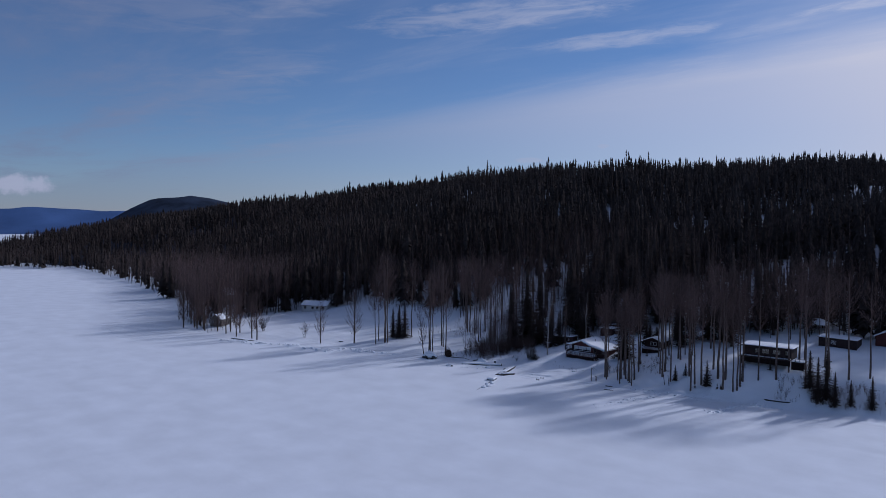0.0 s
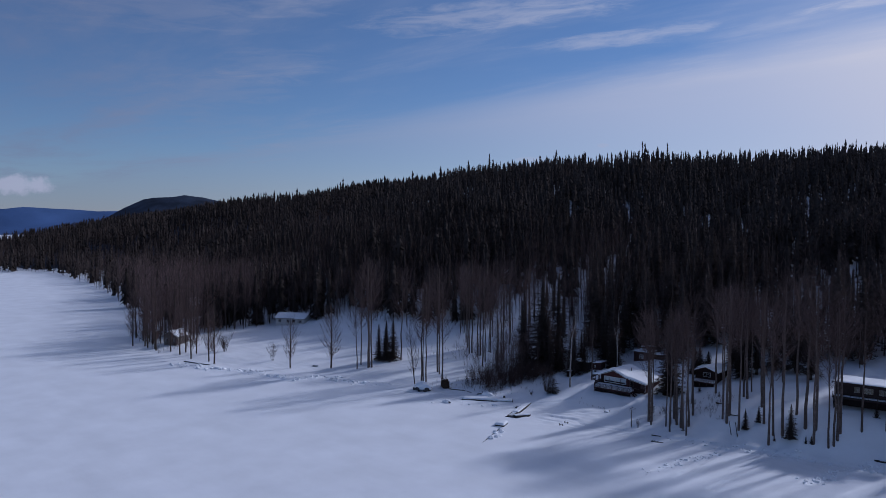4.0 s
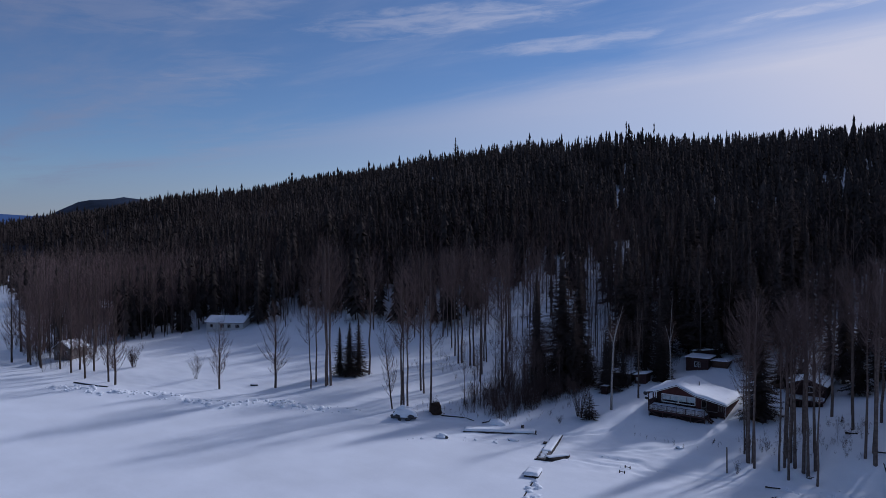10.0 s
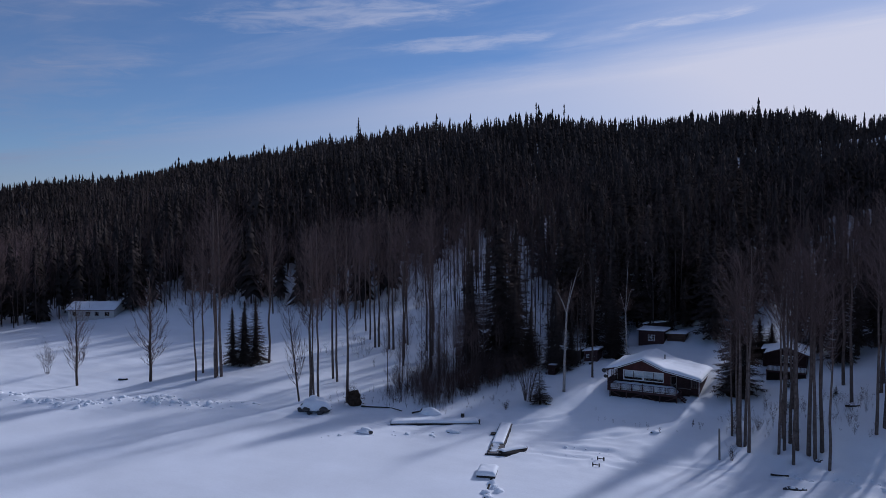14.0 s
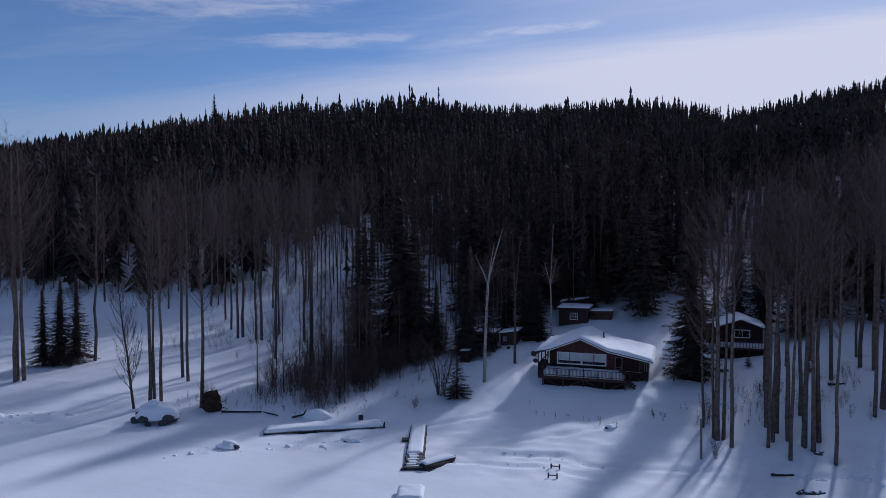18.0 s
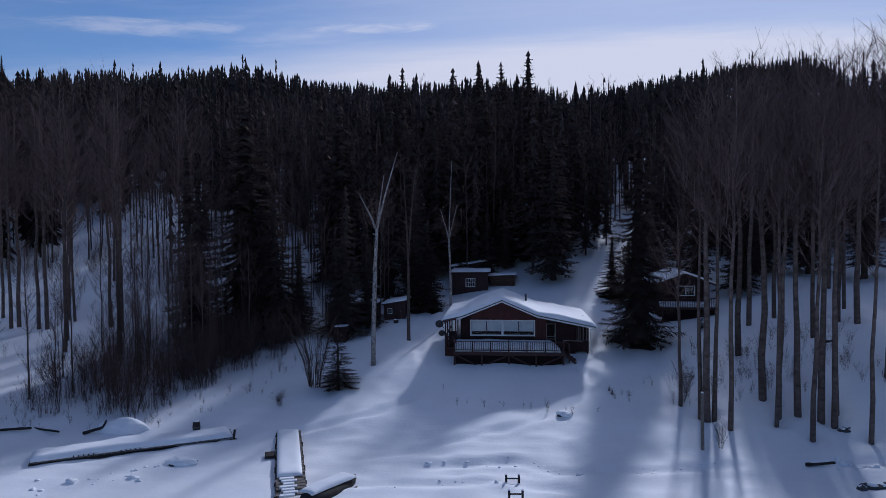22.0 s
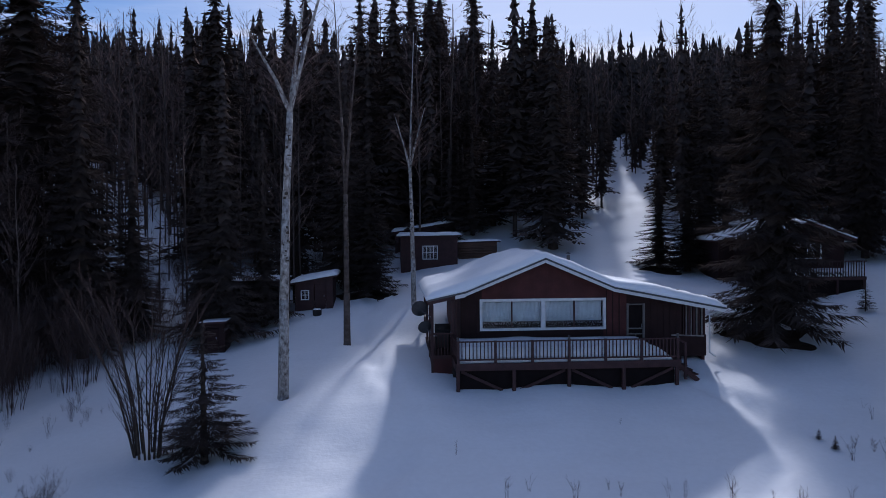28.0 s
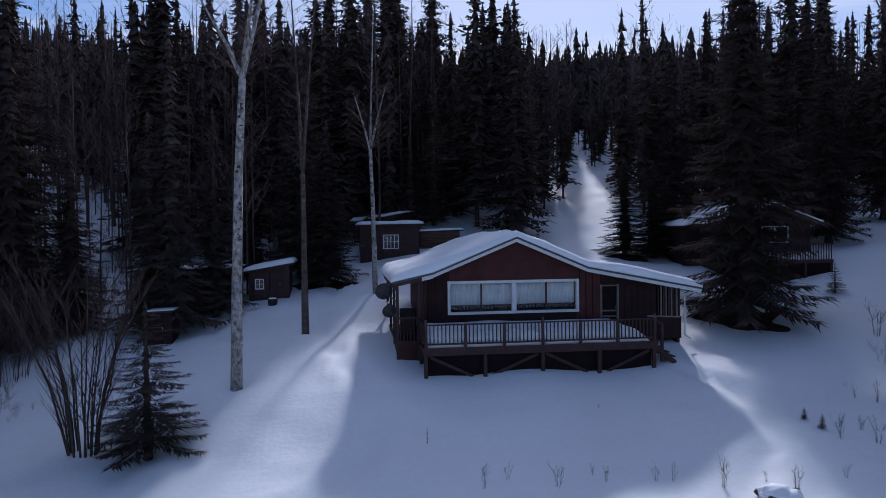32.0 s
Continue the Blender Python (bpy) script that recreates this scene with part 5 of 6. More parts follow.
def snow_slab(prof, y0, y1, thick, seed, over=0.06, nx_=44, ny_=26):
    """Settled snow on a roof: rounded rims, soft swells."""
    xs_ = np.linspace(prof[0][0] - over, prof[-1][0] + over, nx_)
    ys_ = np.linspace(y0 - over, y1 + over, ny_)
    px, pz = zip(*prof)
    X, Y = np.meshgrid(xs_, ys_)
    base = np.interp(X, px, pz)
    ex = np.minimum(X - xs_[0], xs_[-1] - X)
    ey = np.minimum(Y - ys_[0], ys_[-1] - Y)
    e = np.clip(np.minimum(ex, ey) / .35, 0, 1)
    th = thick * (0.42 + .58 * np.sqrt(1 - (1 - e) ** 2)) * (1 + .22 * vnoise(X / 1.7, Y / 1.9, seed) + .1 * vnoise(X / .6, Y / .7, seed + 2))
    V = np.concatenate([np.stack([X, Y, base + .012], -1).reshape(-1, 3), np.stack([X, Y, base + th], -1).reshape(-1, 3)])
    n = nx_ * ny_
    I = np.arange(n).reshape(ny_, nx_)
    q = np.stack([I[:-1, :-1], I[:-1, 1:], I[1:, 1:], I[1:, :-1]], -1).reshape(-1, 4)
    rim = list(I[0, :]) + list(I[1:, -1]) + list(I[-1, -2::-1]) + list(I[-2:0:-1, 0])
    side = [(rim[k], rim[(k + 1) % len(rim)], rim[(k + 1) % len(rim)] + n, rim[k] + n) for k in range(len(rim))]
    return mesh_from("snow", V, np.concatenate([q[:, ::-1], q + n, np.array(side)]), ROOF_SNOW, True)


def window(parent, x0, x1, z0, z1, y, panes=2, rows=1, trim=0.09, frame_mat=None, blind=None):
    """A framed window in a wall whose face is at y, looking towards -y."""
    frame_mat = frame_mat or WHITE_TRIM
    w = part("window", boxed(x0 + trim, x1 - trim, y + .06, y + .09, z0 + trim, z1 - trim), blind or DARK, parent)
    bm = bmesh.new()
    for a in ((x0, x1, z0, z0 + trim), (x0, x1, z1 - trim, z1), (x0, x0 + trim, z0 + trim, z1 - trim), (x1 - trim, x1, z0 + trim, z1 - trim)):
        box(bm, a[0], a[1], y - .045, y + .03, a[2], a[3], .008)
    part("frame", bm, frame_mat, w)
    pw = (x1 - x0 - 2 * trim) / panes
    ph = (z1 - z0 - 2 * trim) / rows
    for i in range(panes):
        for j in range(rows):
            xa, za = x0 + trim + i * pw, z0 + trim + j * ph
            g = part("pane", boxed(xa + .012, xa + pw - .012, y + .005, y + .013, za + .012, za + ph - .012), GLASS, w)
            g.visible_shadow = False
    for i in range(1, panes):
        part("mullion", boxed(x0 + trim + i * pw - .018, x0 + trim + i * pw + .018, y - .02, y + .02, z0 + trim, z1 - trim), frame_mat, w)
    for j in range(1, rows):
        part("glazing_bar", boxed(x0 + trim, x1 - trim, y - .015, y + .018, z0 + trim + j * ph - .014, z0 + trim + j * ph + .014), frame_mat, w)
    return w


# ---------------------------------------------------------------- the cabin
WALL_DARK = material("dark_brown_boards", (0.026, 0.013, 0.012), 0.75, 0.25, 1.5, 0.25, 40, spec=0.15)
ROOF = [(-5.2, 6.33), (-3.55, 6.68), (-0.05, 8.10), (3.0, 6.80), (8.0, 5.83)]
FLOOR = 3.92
cabin = thing("cabin", 0, 0, 0, 0, "dark red wooden cabin with a deep snowy gable roof", "cabin")


def roof_z(x):
    return float(np.interp(x, [p_[0] for p_ in ROOF], [p_[1] for p_ in ROOF]))


BY = 8.4
# front wall: pieces round the big window and the door, so that both openings go through
def panel(x0, x1, z0, z1=None, name="wall_panel", y0=0.0, y1=.16, mat=None):
    top = [(x1, z1), (x0, z1)] if z1 else [(x1, roof_z(x1) - .1)] + [(p_[0], p_[1] - .1) for p_ in reversed(ROOF) if x0 < p_[0] < x1] + [(x0, roof_z(x0) - .1)]
    return part(name, poly_prism(bmesh.new(), [(x0, z0), (x1, z0)] + top, y0, y1), mat or WALL_RED, cabin)


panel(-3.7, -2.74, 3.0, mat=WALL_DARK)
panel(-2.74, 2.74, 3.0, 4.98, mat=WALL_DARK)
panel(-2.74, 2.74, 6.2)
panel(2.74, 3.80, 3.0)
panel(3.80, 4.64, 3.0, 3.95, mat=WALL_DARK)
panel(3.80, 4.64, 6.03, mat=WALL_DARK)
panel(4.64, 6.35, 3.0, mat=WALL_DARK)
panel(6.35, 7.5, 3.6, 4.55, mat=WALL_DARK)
part("side_wall", boxed(7.36, 7.5, .16, BY - .4, 3.3, 5.78), WALL_RED, cabin)
part("side_wall", boxed(-3.7, -3.55, .16, BY - .4, 3.0, 6.5), WALL_RED, cabin)
part("back_wall", poly_prism(bmesh.new(), [(-3.7, 3.4), (7.5, 3.4), (7.5, 5.78), (3.0, 6.68), (-.05, 7.98), (-3.7, 6.52)], BY - .4, BY - .25), WALL_RED, cabin)
part("floor", boxed(-3.7, 7.5, .16, BY - .4, 3.72, FLOOR), LOG, cabin)
part("inner_wall", boxed(-3.5, 7.3, 2.6, 2.7, FLOOR, 6.4), DARK, cabin)
# vertical boarding of the front
for k in range(38):
    x = -3.62 + k * .295
    if 2.8 < x < 3.74 or 4.7 < x < 6.3 or x < -2.9:
        part("batten", boxed(x - .02, x + .02, -.022, -.001, 3.05, roof_z(x) - .12), WALL_DARK, cabin)
    elif -2.8 < x < 2.8:
        part("batten", boxed(x - .02, x + .02, -.009, -.001, 6.32, roof_z(x) - .12), WALL_RED, cabin)
# slatted screen at the end
for k in range(9):
    x = 6.42 + k * .12
    part("slat", boxed(x, x + (.07 if k % 3 else .045), -.01, .05, 4.56, roof_z(x) - .12), GREY_WOOD if k % 2 else BROWN_TRIM, cabin)
big = part("window", boxed(-2.72, 2.72, .30, .33, 5.26, 6.18), CURTAIN, cabin, "wide four-pane picture window with white frame and curtains")
bm = bmesh.new()
for a in ((-2.85, 2.85, 4.885, 4.995), (-2.85, 2.85, 6.185, 6.305), (-2.85, -2.73, 4.995, 6.185), (2.73, 2.85, 4.995, 6.185), (-.10, .10, 4.995, 6.185)):
    box(bm, a[0], a[1], -.06, .10, a[2], a[3], .012)
part("frame", bm, WHITE_TRIM, big, "white window frame")
# dark strip that paints the unlit room under the curtain hem
part("sill_shadow_strip", boxed(-2.72, 2.72, .34, .37, 4.99, 5.30), DARK, big, "dark strip for the unlit room below the curtain hem")
for x0, x1 in ((-2.73, -1.42), (-1.40, -.10), (.10, 1.40), (1.42, 2.73)):
    pn = part("pane", boxed(x0 + .02, x1 - .02, .03, .038, 5.01, 6.17), GLASS, big)
    pn.visible_shadow = False
    bm = bmesh.new()
    for i in range(20):
        xa = x0 + .06 + (x1 - x0 - .12) * i / 20
        rod(bm, (xa + .03, .24, 5.28), (xa + .03, .24, 6.15), .045, .03, 6)
    part("curtain", bm, CURTAIN, big, "pale pleated curtain", True)
for x in (-1.41, 1.41):
    part("mullion", boxed(x - .03, x + .03, -.01, .07, 5.0, 6.18), BROWN_TRIM, big)
# screen door
door = part("door", boxed(3.9, 4.54, .04, .08, FLOOR + .05, 5.93), DARK, cabin, "dark screen door with a thin pale frame")
bm = bmesh.new()
for a in ((3.80, 3.89, FLOOR, 6.03), (4.55, 4.64, FLOOR, 6.03)):
    box(bm, a[0], a[1], -.03, .05, a[2], a[3], .006)
for z in (5.95, 4.86, 4.62, FLOOR + .02):
    box(bm, 3.89, 4.55, -.02, .04, z, z + .06, .006)
part("frame", bm, GREY_WOOD, door)
part("rail", boxed(4.2, 4.23, -.02, .03, FLOOR + .08, 4.62), GREY_WOOD, door)
part("handle", rod(bmesh.new(), (4.5, -.03, 4.95), (4.5, -.03, 5.1), .015), STEEL, door)
# roof deck, fascia, snow, gutter, flue
roof = part("roof", poly_prism(bmesh.new(), [(x, z) for x, z in ROOF] + [(x, z - .1) for x, z in reversed(ROOF)], -.75, BY), BROWN_TRIM, cabin)
for (xa, za), (xb, zb) in zip(ROOF[1:], ROOF[2:]):
    part("fascia", poly_prism(bmesh.new(), [(xa, za - .17), (xb, zb - .17), (xb, zb - .035), (xa, za - .035)], -.80, -.752), WHITE_TRIM, roof, "white painted rake board")
part("fascia", poly_prism(bmesh.new(), [(-4.0, 6.385), (-3.55, 6.48), (-3.55, 6.665), (-4.0, 6.57)], -.80, -.752), WHITE_TRIM, roof, "white painted rake board")
part("fascia", poly_prism(bmesh.new(), [(-5.2, 6.15), (-4.0, 6.40), (-4.0, 6.56), (-5.2, 6.31)], -.79, -.752), BROWN_TRIM, roof)
part("drip_edge", poly_prism(bmesh.new(), [(x, z + .045) for x, z in ROOF] + [(x, z - .035) for x, z in reversed(ROOF)], -.88, -.81), METAL, roof)
part("snow_cover", snow_slab(ROOF, -.78, BY, .40, 31), None, roof, "thick settled snow")
part("eave_beam", boxed(-5.1, -4.95, -.6, BY - .3, 6.02, 6.2), BROWN_TRIM, roof)
part("gutter", rod(bmesh.new(), (8.05, -.7, 5.74), (8.05, BY, 5.70), .06), WHITE_TRIM, roof)
bm = bmesh.new()
rod(bm, (8.05, -.55, 5.70), (7.62, -.08, 5.52), .035)
rod(bm, (7.62, -.08, 5.54), (7.62, -.08, 3.75), .035)
rod(bm, (7.62, -.08, 3.77), (7.8, -.3, 3.6), .035)
part("downpipe", bm, WHITE_TRIM, cabin, "white rain downpipe")
flue = part("flue", rod(bmesh.new(), (2.15, 4.0, 7.0), (2.15, 4.0, 8.12), .085, None, 12), METAL, cabin, "dark metal stove flue")
part("cap", rod(bmesh.new(), (2.15, 4.0, 8.16), (2.15, 4.0, 8.24), .15, .06, 12), METAL, flue)
# side porch on the left
porch = part("porch", boxed(-5.05, -3.7, -.5, BY - 1, 3.78, FLOOR), BROWN_TRIM, cabin)
for y in (-.45, 1.6, 4.2, 6.8):
    part("post", boxed(-5.04, -4.93, y - .055, y + .055, 2.8, 6.14), BROWN_TRIM, porch)
part("post", boxed(-4.15, -4.04, -.5, -.39, 2.6, 6.35), BROWN_TRIM, porch)
part("post", boxed(-3.98, -3.88, -.1, 0.0, 3.0, 6.45), BROWN_TRIM, porch)
part("handrail", boxed(-5.06, -4.92, -.4, 6.8, 4.84, 4.90), BROWN_TRIM, porch)
part("handrail", boxed(-4.95, -4.1, -.52, -.42, 4.84, 4.90), BROWN_TRIM, porch)
for k in range(6):
    part("baluster", boxed(-4.90 + k * .14, -4.86 + k * .14, -.49, -.45, FLOOR, 4.85), BROWN_TRIM, porch)
for k in range(16):
    part("baluster", boxed(-5.01, -4.97, -.25 + k * .13, -.21 + k * .13, FLOOR, 4.85), BROWN_TRIM, porch)
part("skirt", boxed(-5.0, -4.95, -.45, 6.5, 2.6, 3.78), WALL_RED, porch)
part("skirt", boxed(-5.0, -3.7, -.47, -.42, 2.6, 3.78), WALL_RED, porch)

# covered grill on the side porch
gr = thing("barbecue_grill", -4.45, 1.0, FLOOR, 0, "black covered barbecue grill standing on the side porch", "grill")
part("cover", boxed(-.34, .34, -.26, .26, .12, .98, .07), BLACK_WOOD, gr)
part("lid", rod(bmesh.new(), (-.34, 0, .96), (.34, 0, .96), .24, None, 14), BLACK_WOOD, gr, smooth_=True)
for x in (-.28, .28):
    part("leg", boxed(x - .03, x + .03, -.03, .03, 0, .14), METAL, gr)

# front deck
deck = thing("deck", 0, 0, 0, 0, "raised brown wooden deck with baluster railing, filled with snow", "deck")
DX0, DX1, DY0, DY1 = -4.12, 5.2, -2.55, -.03
for k in range(16):
    y = DY0 + .03 + k * (DY1 - DY0 - .03) / 16
    part("floor_board", boxed(DX0, DX1, y, y + .145, FLOOR - .07, FLOOR - .02), BROWN_TRIM, deck)
part("rim_joist", boxed(DX0 - .02, DX1 + .02, DY0 - .03, DY0 + .015, FLOOR - .30, FLOOR), BROWN_TRIM, deck)
part("rim_joist", boxed(DX0 - .04, DX0, DY0, DY1, FLOOR - .30, FLOOR), BROWN_TRIM, deck)
part("rim_joist", boxed(DX1, DX1 + .04, DY0, DY1, FLOOR - .30, FLOOR), BROWN_TRIM, deck)
for k, x in enumerate((-4.06, -1.75, .55, 2.85, 5.12)):
    part("support_post", boxed(x - .07, x + .07, DY0 + .02, DY0 + .16, 2.3, FLOOR - .30), BROWN_TRIM, deck)
    part("support_post", boxed(x - .07, x + .07, -.9, -.76, 2.4, FLOOR - .30), BLACK_WOOD, deck)
for a, b in (((-3.9, 3.55), (-2.2, 2.75)), ((.4, 3.55), (-1.5, 2.75)), ((.7, 3.55), (2.4, 2.75)), ((5.0, 3.55), (3.2, 2.75))):
    part("brace", beam(bmesh.new(), (a[0], DY0 + .2, a[1]), (b[0], DY0 + .2, b[1]), .05, .12), BROWN_TRIM, deck)
# near-black sheet behind the braces, painting the shade under the deck
part("underdeck_shade", boxed(-4.0, 5.1, DY0 + .30, DY0 + .34, 2.2, FLOOR - .3), DARK, deck, "near-black sheet for the shade under the deck")
posts = [DX0 + .07 + k * (DX1 - DX0 - .14) / 6 for k in range(7)]
for k, x in enumerate(posts):
    p_ = part("rail_post", boxed(x - .05, x + .05, DY0 - .02, DY0 + .08, FLOOR - .2, 4.84), BROWN_TRIM, deck)
    if k in (0, 3, 6):
        bm = boxed(x - .055, x + .055, DY0 - .025, DY0 + .085, 4.84, 4.87)
        rod(bm, (x, DY0 + .03, 4.87), (x, DY0 + .03, 4.98), .035, .045, 8)
        box(bm, x - .05, x + .05, DY0 - .02, DY0 + .08, 4.98, 5.0)
        part("post_lamp", bm, METAL, p_, "small dark lantern on a rail post")
part("top_rail", boxed(DX0 - .02, DX1 + .02, DY0 - .03, DY0 + .09, 4.78, 4.825, .006), BROWN_TRIM, deck)
part("bottom_rail", boxed(DX0, DX1, DY0 + .0, DY0 + .06, 4.03, 4.09), BROWN_TRIM, deck)
part("top_rail", boxed(DX0 - .03, DX0 + .09, DY0 + .09, -.4, 4.78, 4.825), BROWN_TRIM, deck)
bal = bpy.data.meshes.new("baluster")
bm = boxed(-.02, .02, -.02, .02, 4.09, 4.78)
bm.to_mesh(bal)
bm.free()
bal.materials.append(BROWN_TRIM)
for a, b in zip(posts, posts[1:]):
    for j in range(1, 10):
        o = part("baluster", bal, None, deck)
        o.location = (a + (b - a) * j / 10, DY0 + .03, 0)
for j in range(13):
    o = part("baluster", bal, None, deck)
    o.location = (DX0 + .03, DY0 + .2 + j * .15, 0)
# snow lying on the deck
xs_ = np.linspace(DX0 + .12, DX1 - .25, 44)
ys_ = np.linspace(DY0 + .12, -.1, 12)
X, Y = np.meshgrid(xs_, ys_)
top = FLOOR + np.clip((DX1 - .25 - X) / .75, 0.0, 1) ** .8 * (.60 + .05 * vnoise(X / 1.1, Y / .8, 5)) + .01
top = top + .08 * smooth(Y, -1.6, -.4) * np.clip((DX1 - .6 - X), 0, 1)
n = X.size
V = np.concatenate([np.stack([X, Y, np.full_like(X, FLOOR - .015)], -1).reshape(-1, 3), np.stack([X, Y, top], -1).reshape(-1, 3)])
I = np.arange(n).reshape(X.shape)
q = np.stack([I[:-1, :-1], I[:-1, 1:], I[1:, 1:], I[1:, :-1]], -1).reshape(-1, 4)
rim = list(I[0, :]) + list(I[1:, -1]) + list(I[-1, -2::-1]) + list(I[-2:0:-1, 0])
side = [(rim[k], rim[(k + 1) % len(rim)], rim[(k + 1) % len(rim)] + n, rim[k] + n) for k in range(len(rim))]
ds = new("snow_drift", mesh_from("snow_drift", V, np.concatenate([q[:, ::-1], q + n, np.array(side)]), ROOF_SNOW, True))
tagged(ds, "knee-deep snow lying on the deck", "snow")
# steps beside the deck
steps = thing("deck_steps", 5.2, -1.6, 0, 0, "brown wooden deck steps with a sloping handrail, half buried", "steps")
for k in range(4):
    part("tread", boxed(.05 + k * .24, .31 + k * .24, -.45, .55, FLOOR - .2 - k * .19, FLOOR - .15 - k * .19), BROWN_TRIM, steps)
for y in (-.5, .55):
    part("stringer", beam(bmesh.new(), (0, y, FLOOR - .2), (1.0, y, FLOOR - 1.0), .05, .2), BROWN_TRIM, steps)
part("newel_post", boxed(.38, .48, -.55, -.45, 3.0, 4.55), BROWN_TRIM, steps)
part("handrail", beam(bmesh.new(), (0, -.5, 4.78), (.45, -.5, 4.52), .05, .08), BROWN_TRIM, steps)
part("handrail", beam(bmesh.new(), (0, -.1, 4.82), (1.6, .3, 4.70), .04, .06), GREY_WOOD, steps)


# satellite dishes on the porch post
def dish(x, y, z, r, tilt, label):
    t = thing("satellite_dish", x, y, z, 0, label, "satellite dish", "porch dishes")
    bm = bmesh.new()
    rings, seg = 5, 20
    rows_ = []
    for i in range(rings + 1):
        rr = r * i / rings
        rows_.append([bm.verts.new((rr * math.cos(6.283 * k / seg) if i else 0, rr * math.sin(6.283 * k / seg) if i else 0, .28 * r * (rr / r) ** 2)) for k in range(seg if i else 1)])
    for i in range(rings):
        for k in range(seg):
            a, b = rows_[i], rows_[i + 1]
            if i == 0:
                bm.faces.new((a[0], b[k], b[(k + 1) % seg]))
            else:
                bm.faces.new((a[k], b[k], b[(k + 1) % seg], a[(k + 1) % seg]))
    bmesh.ops.solidify(bm, geom=bm.faces[:], thickness=.02)
    bmesh.ops.rotate(bm, verts=bm.verts, matrix=Euler((radians(tilt), radians(-18), 0)).to_matrix())
    part("reflector", bm, METAL, t, smooth_=True)
    part("mast", rod(bmesh.new(), (0.02, .03, -.02), (.5, .1, -.38), .025), METAL, t)
    arm = part("feed_arm", rod(bmesh.new(), (0, .0, -r * .8), (-.05, .42, -.18), .014), METAL, t)
    part("receiver", boxed(-.10, 0.0, .38, .48, -.22, -.12, .01), METAL, arm)
    return t


dish(-5.52, -.55, 5.95, .36, -72, "large dark grey satellite dish on the porch post")
dish(-5.30, -.55, 5.14, .30, -66, "small dark grey satellite dish below another")


# ---------------------------------------------------------------- sheds and other buildings
def shed(name, x, y, w, d, hl, hr, label, rz=0, mat=BROWN_TRIM, z=None, snow=.28, door_at=None, windows=(), over=.25, planks=0):
    """A single-pitch shed; its front is at local y = 0 and looks towards -y."""
    z = put(x + w / 2, y) - .15 if z is None else z
    t = thing(name, x, y, z, rz, label, "shed")
    th = .1
    wins = list(windows)

    def front(x0, x1, z0, z1=None):
        za, zb = hl + (hr - hl) * x0 / w, hl + (hr - hl) * x1 / w
        part("wall_panel", poly_prism(bmesh.new(), [(x0, z0), (x1, z0), (x1, z1 or zb), (x0, z1 or za)], 0, th), mat, t)
    cuts = sorted([(a, b, c, e) for a, b, c, e in wins] + ([(door_at[0], door_at[1], 0, door_at[2])] if door_at else []))
    xx = 0.0
    for a, b, c, e in cuts:
        front(xx, a, -.4)
        if c > 0:
            front(a, b, -.4, c)
        front(a, b, e)
        xx = b
    front(xx, w, -.4)
    part("side_wall", poly_prism(bmesh.new(), [(0, -.4), (.1, -.4), (.1, hl), (0, hl)], th, d), mat, t)
    part("side_wall", poly_prism(bmesh.new(), [(w - .1, -.4), (w, -.4), (w, hr), (w - .1, hr)], th, d), mat, t)
    part("back_wall", poly_prism(bmesh.new(), [(.1, -.4), (w - .1, -.4), (w - .1, hr), (.1, hl)], d - .1, d), mat, t)
    sl = (hr - hl) / w
    prof = [(-over, hl - sl * over), (w + over, hr + sl * over)]
    r = part("roof", poly_prism(bmesh.new(), [(a, b + .09) for a, b in prof] + [(a, b) for a, b in reversed(prof)], -over, d + over), BROWN_TRIM, t)
    if snow:
        part("snow_cover", snow_slab([(a, b + .09) for a, b in prof], -over, d + over, snow, 7 + x, .04, 18, 14), None, r)
    for a, b, c, e in wins:
        window(t, a, b, c, e, 0, 4 if b - a > 1 else 2, 2, .06)
    if door_at:
        a, b, e = door_at
        dd = part("door", boxed(a + .02, b - .02, .03, .07, -.1, e - .02), mat, t)
        part("handle", rod(bmesh.new(), (b - .12, .0, .95), (b - .12, .03, 1.05), .02), STEEL, dd)
    if planks:
        for k in range(planks):
            zz = -.1 + k * (hl - .1) / planks
            part("log", rod(bmesh.new(), (.05, -.02, zz + .1), (w - .05, -.02, zz + .1), .09, None, 6), LOG, t)
    return t


shed("garden_shed", -6.1, 21.5, 4.25, 4.0, 2.7, 2.75, "brown shed with a small white-framed window and snowy flat roof", z=6.25, windows=((1.62, 2.76, 1.05, 2.08),))
shed("log_shed", -1.65, 23.0, 3.0, 3.0, 1.9, 2.0, "low shed of stacked brown logs beside the brown shed", z=6.55, mat=LOG, snow=.15, planks=9)
shed("storage_shed", -6.5, 27.0, 4.5, 3.5, 2.2, 2.9, "dark storage shed with a sloping snowy roof", z=7.1)
shed("tool_shed", -12.55, 11.6, 2.25, 2.4, 1.72, 2.1, "small brown tool shed with a slanted snowy roof", z=4.55, windows=((.35, .85, .75, 1.35),), door_at=(1.15, 1.85, 1.7))
shed("woodshed", -18.3, 10.4, 5.0, 3.4, 2.5, 2.55, "long dark woodshed with a snowy roof among the spruces", z=3.95, mat=BLACK_WOOD, snow=.12, door_at=(2.6, 3.6, 1.9))
shed("outhouse", -16.3, 5.0, 1.15, 1.3, 1.7, 1.75, "small brown outhouse with a thin snow cap", z=3.05, mat=WALL_DARK, snow=.05, over=.06, door_at=(.25, .85, 1.5))
bk = thing("bucket", -11.1, 10.3, put(-11.1, 10.3), 0, "black bucket with snow on top standing by the shed", "bucket")
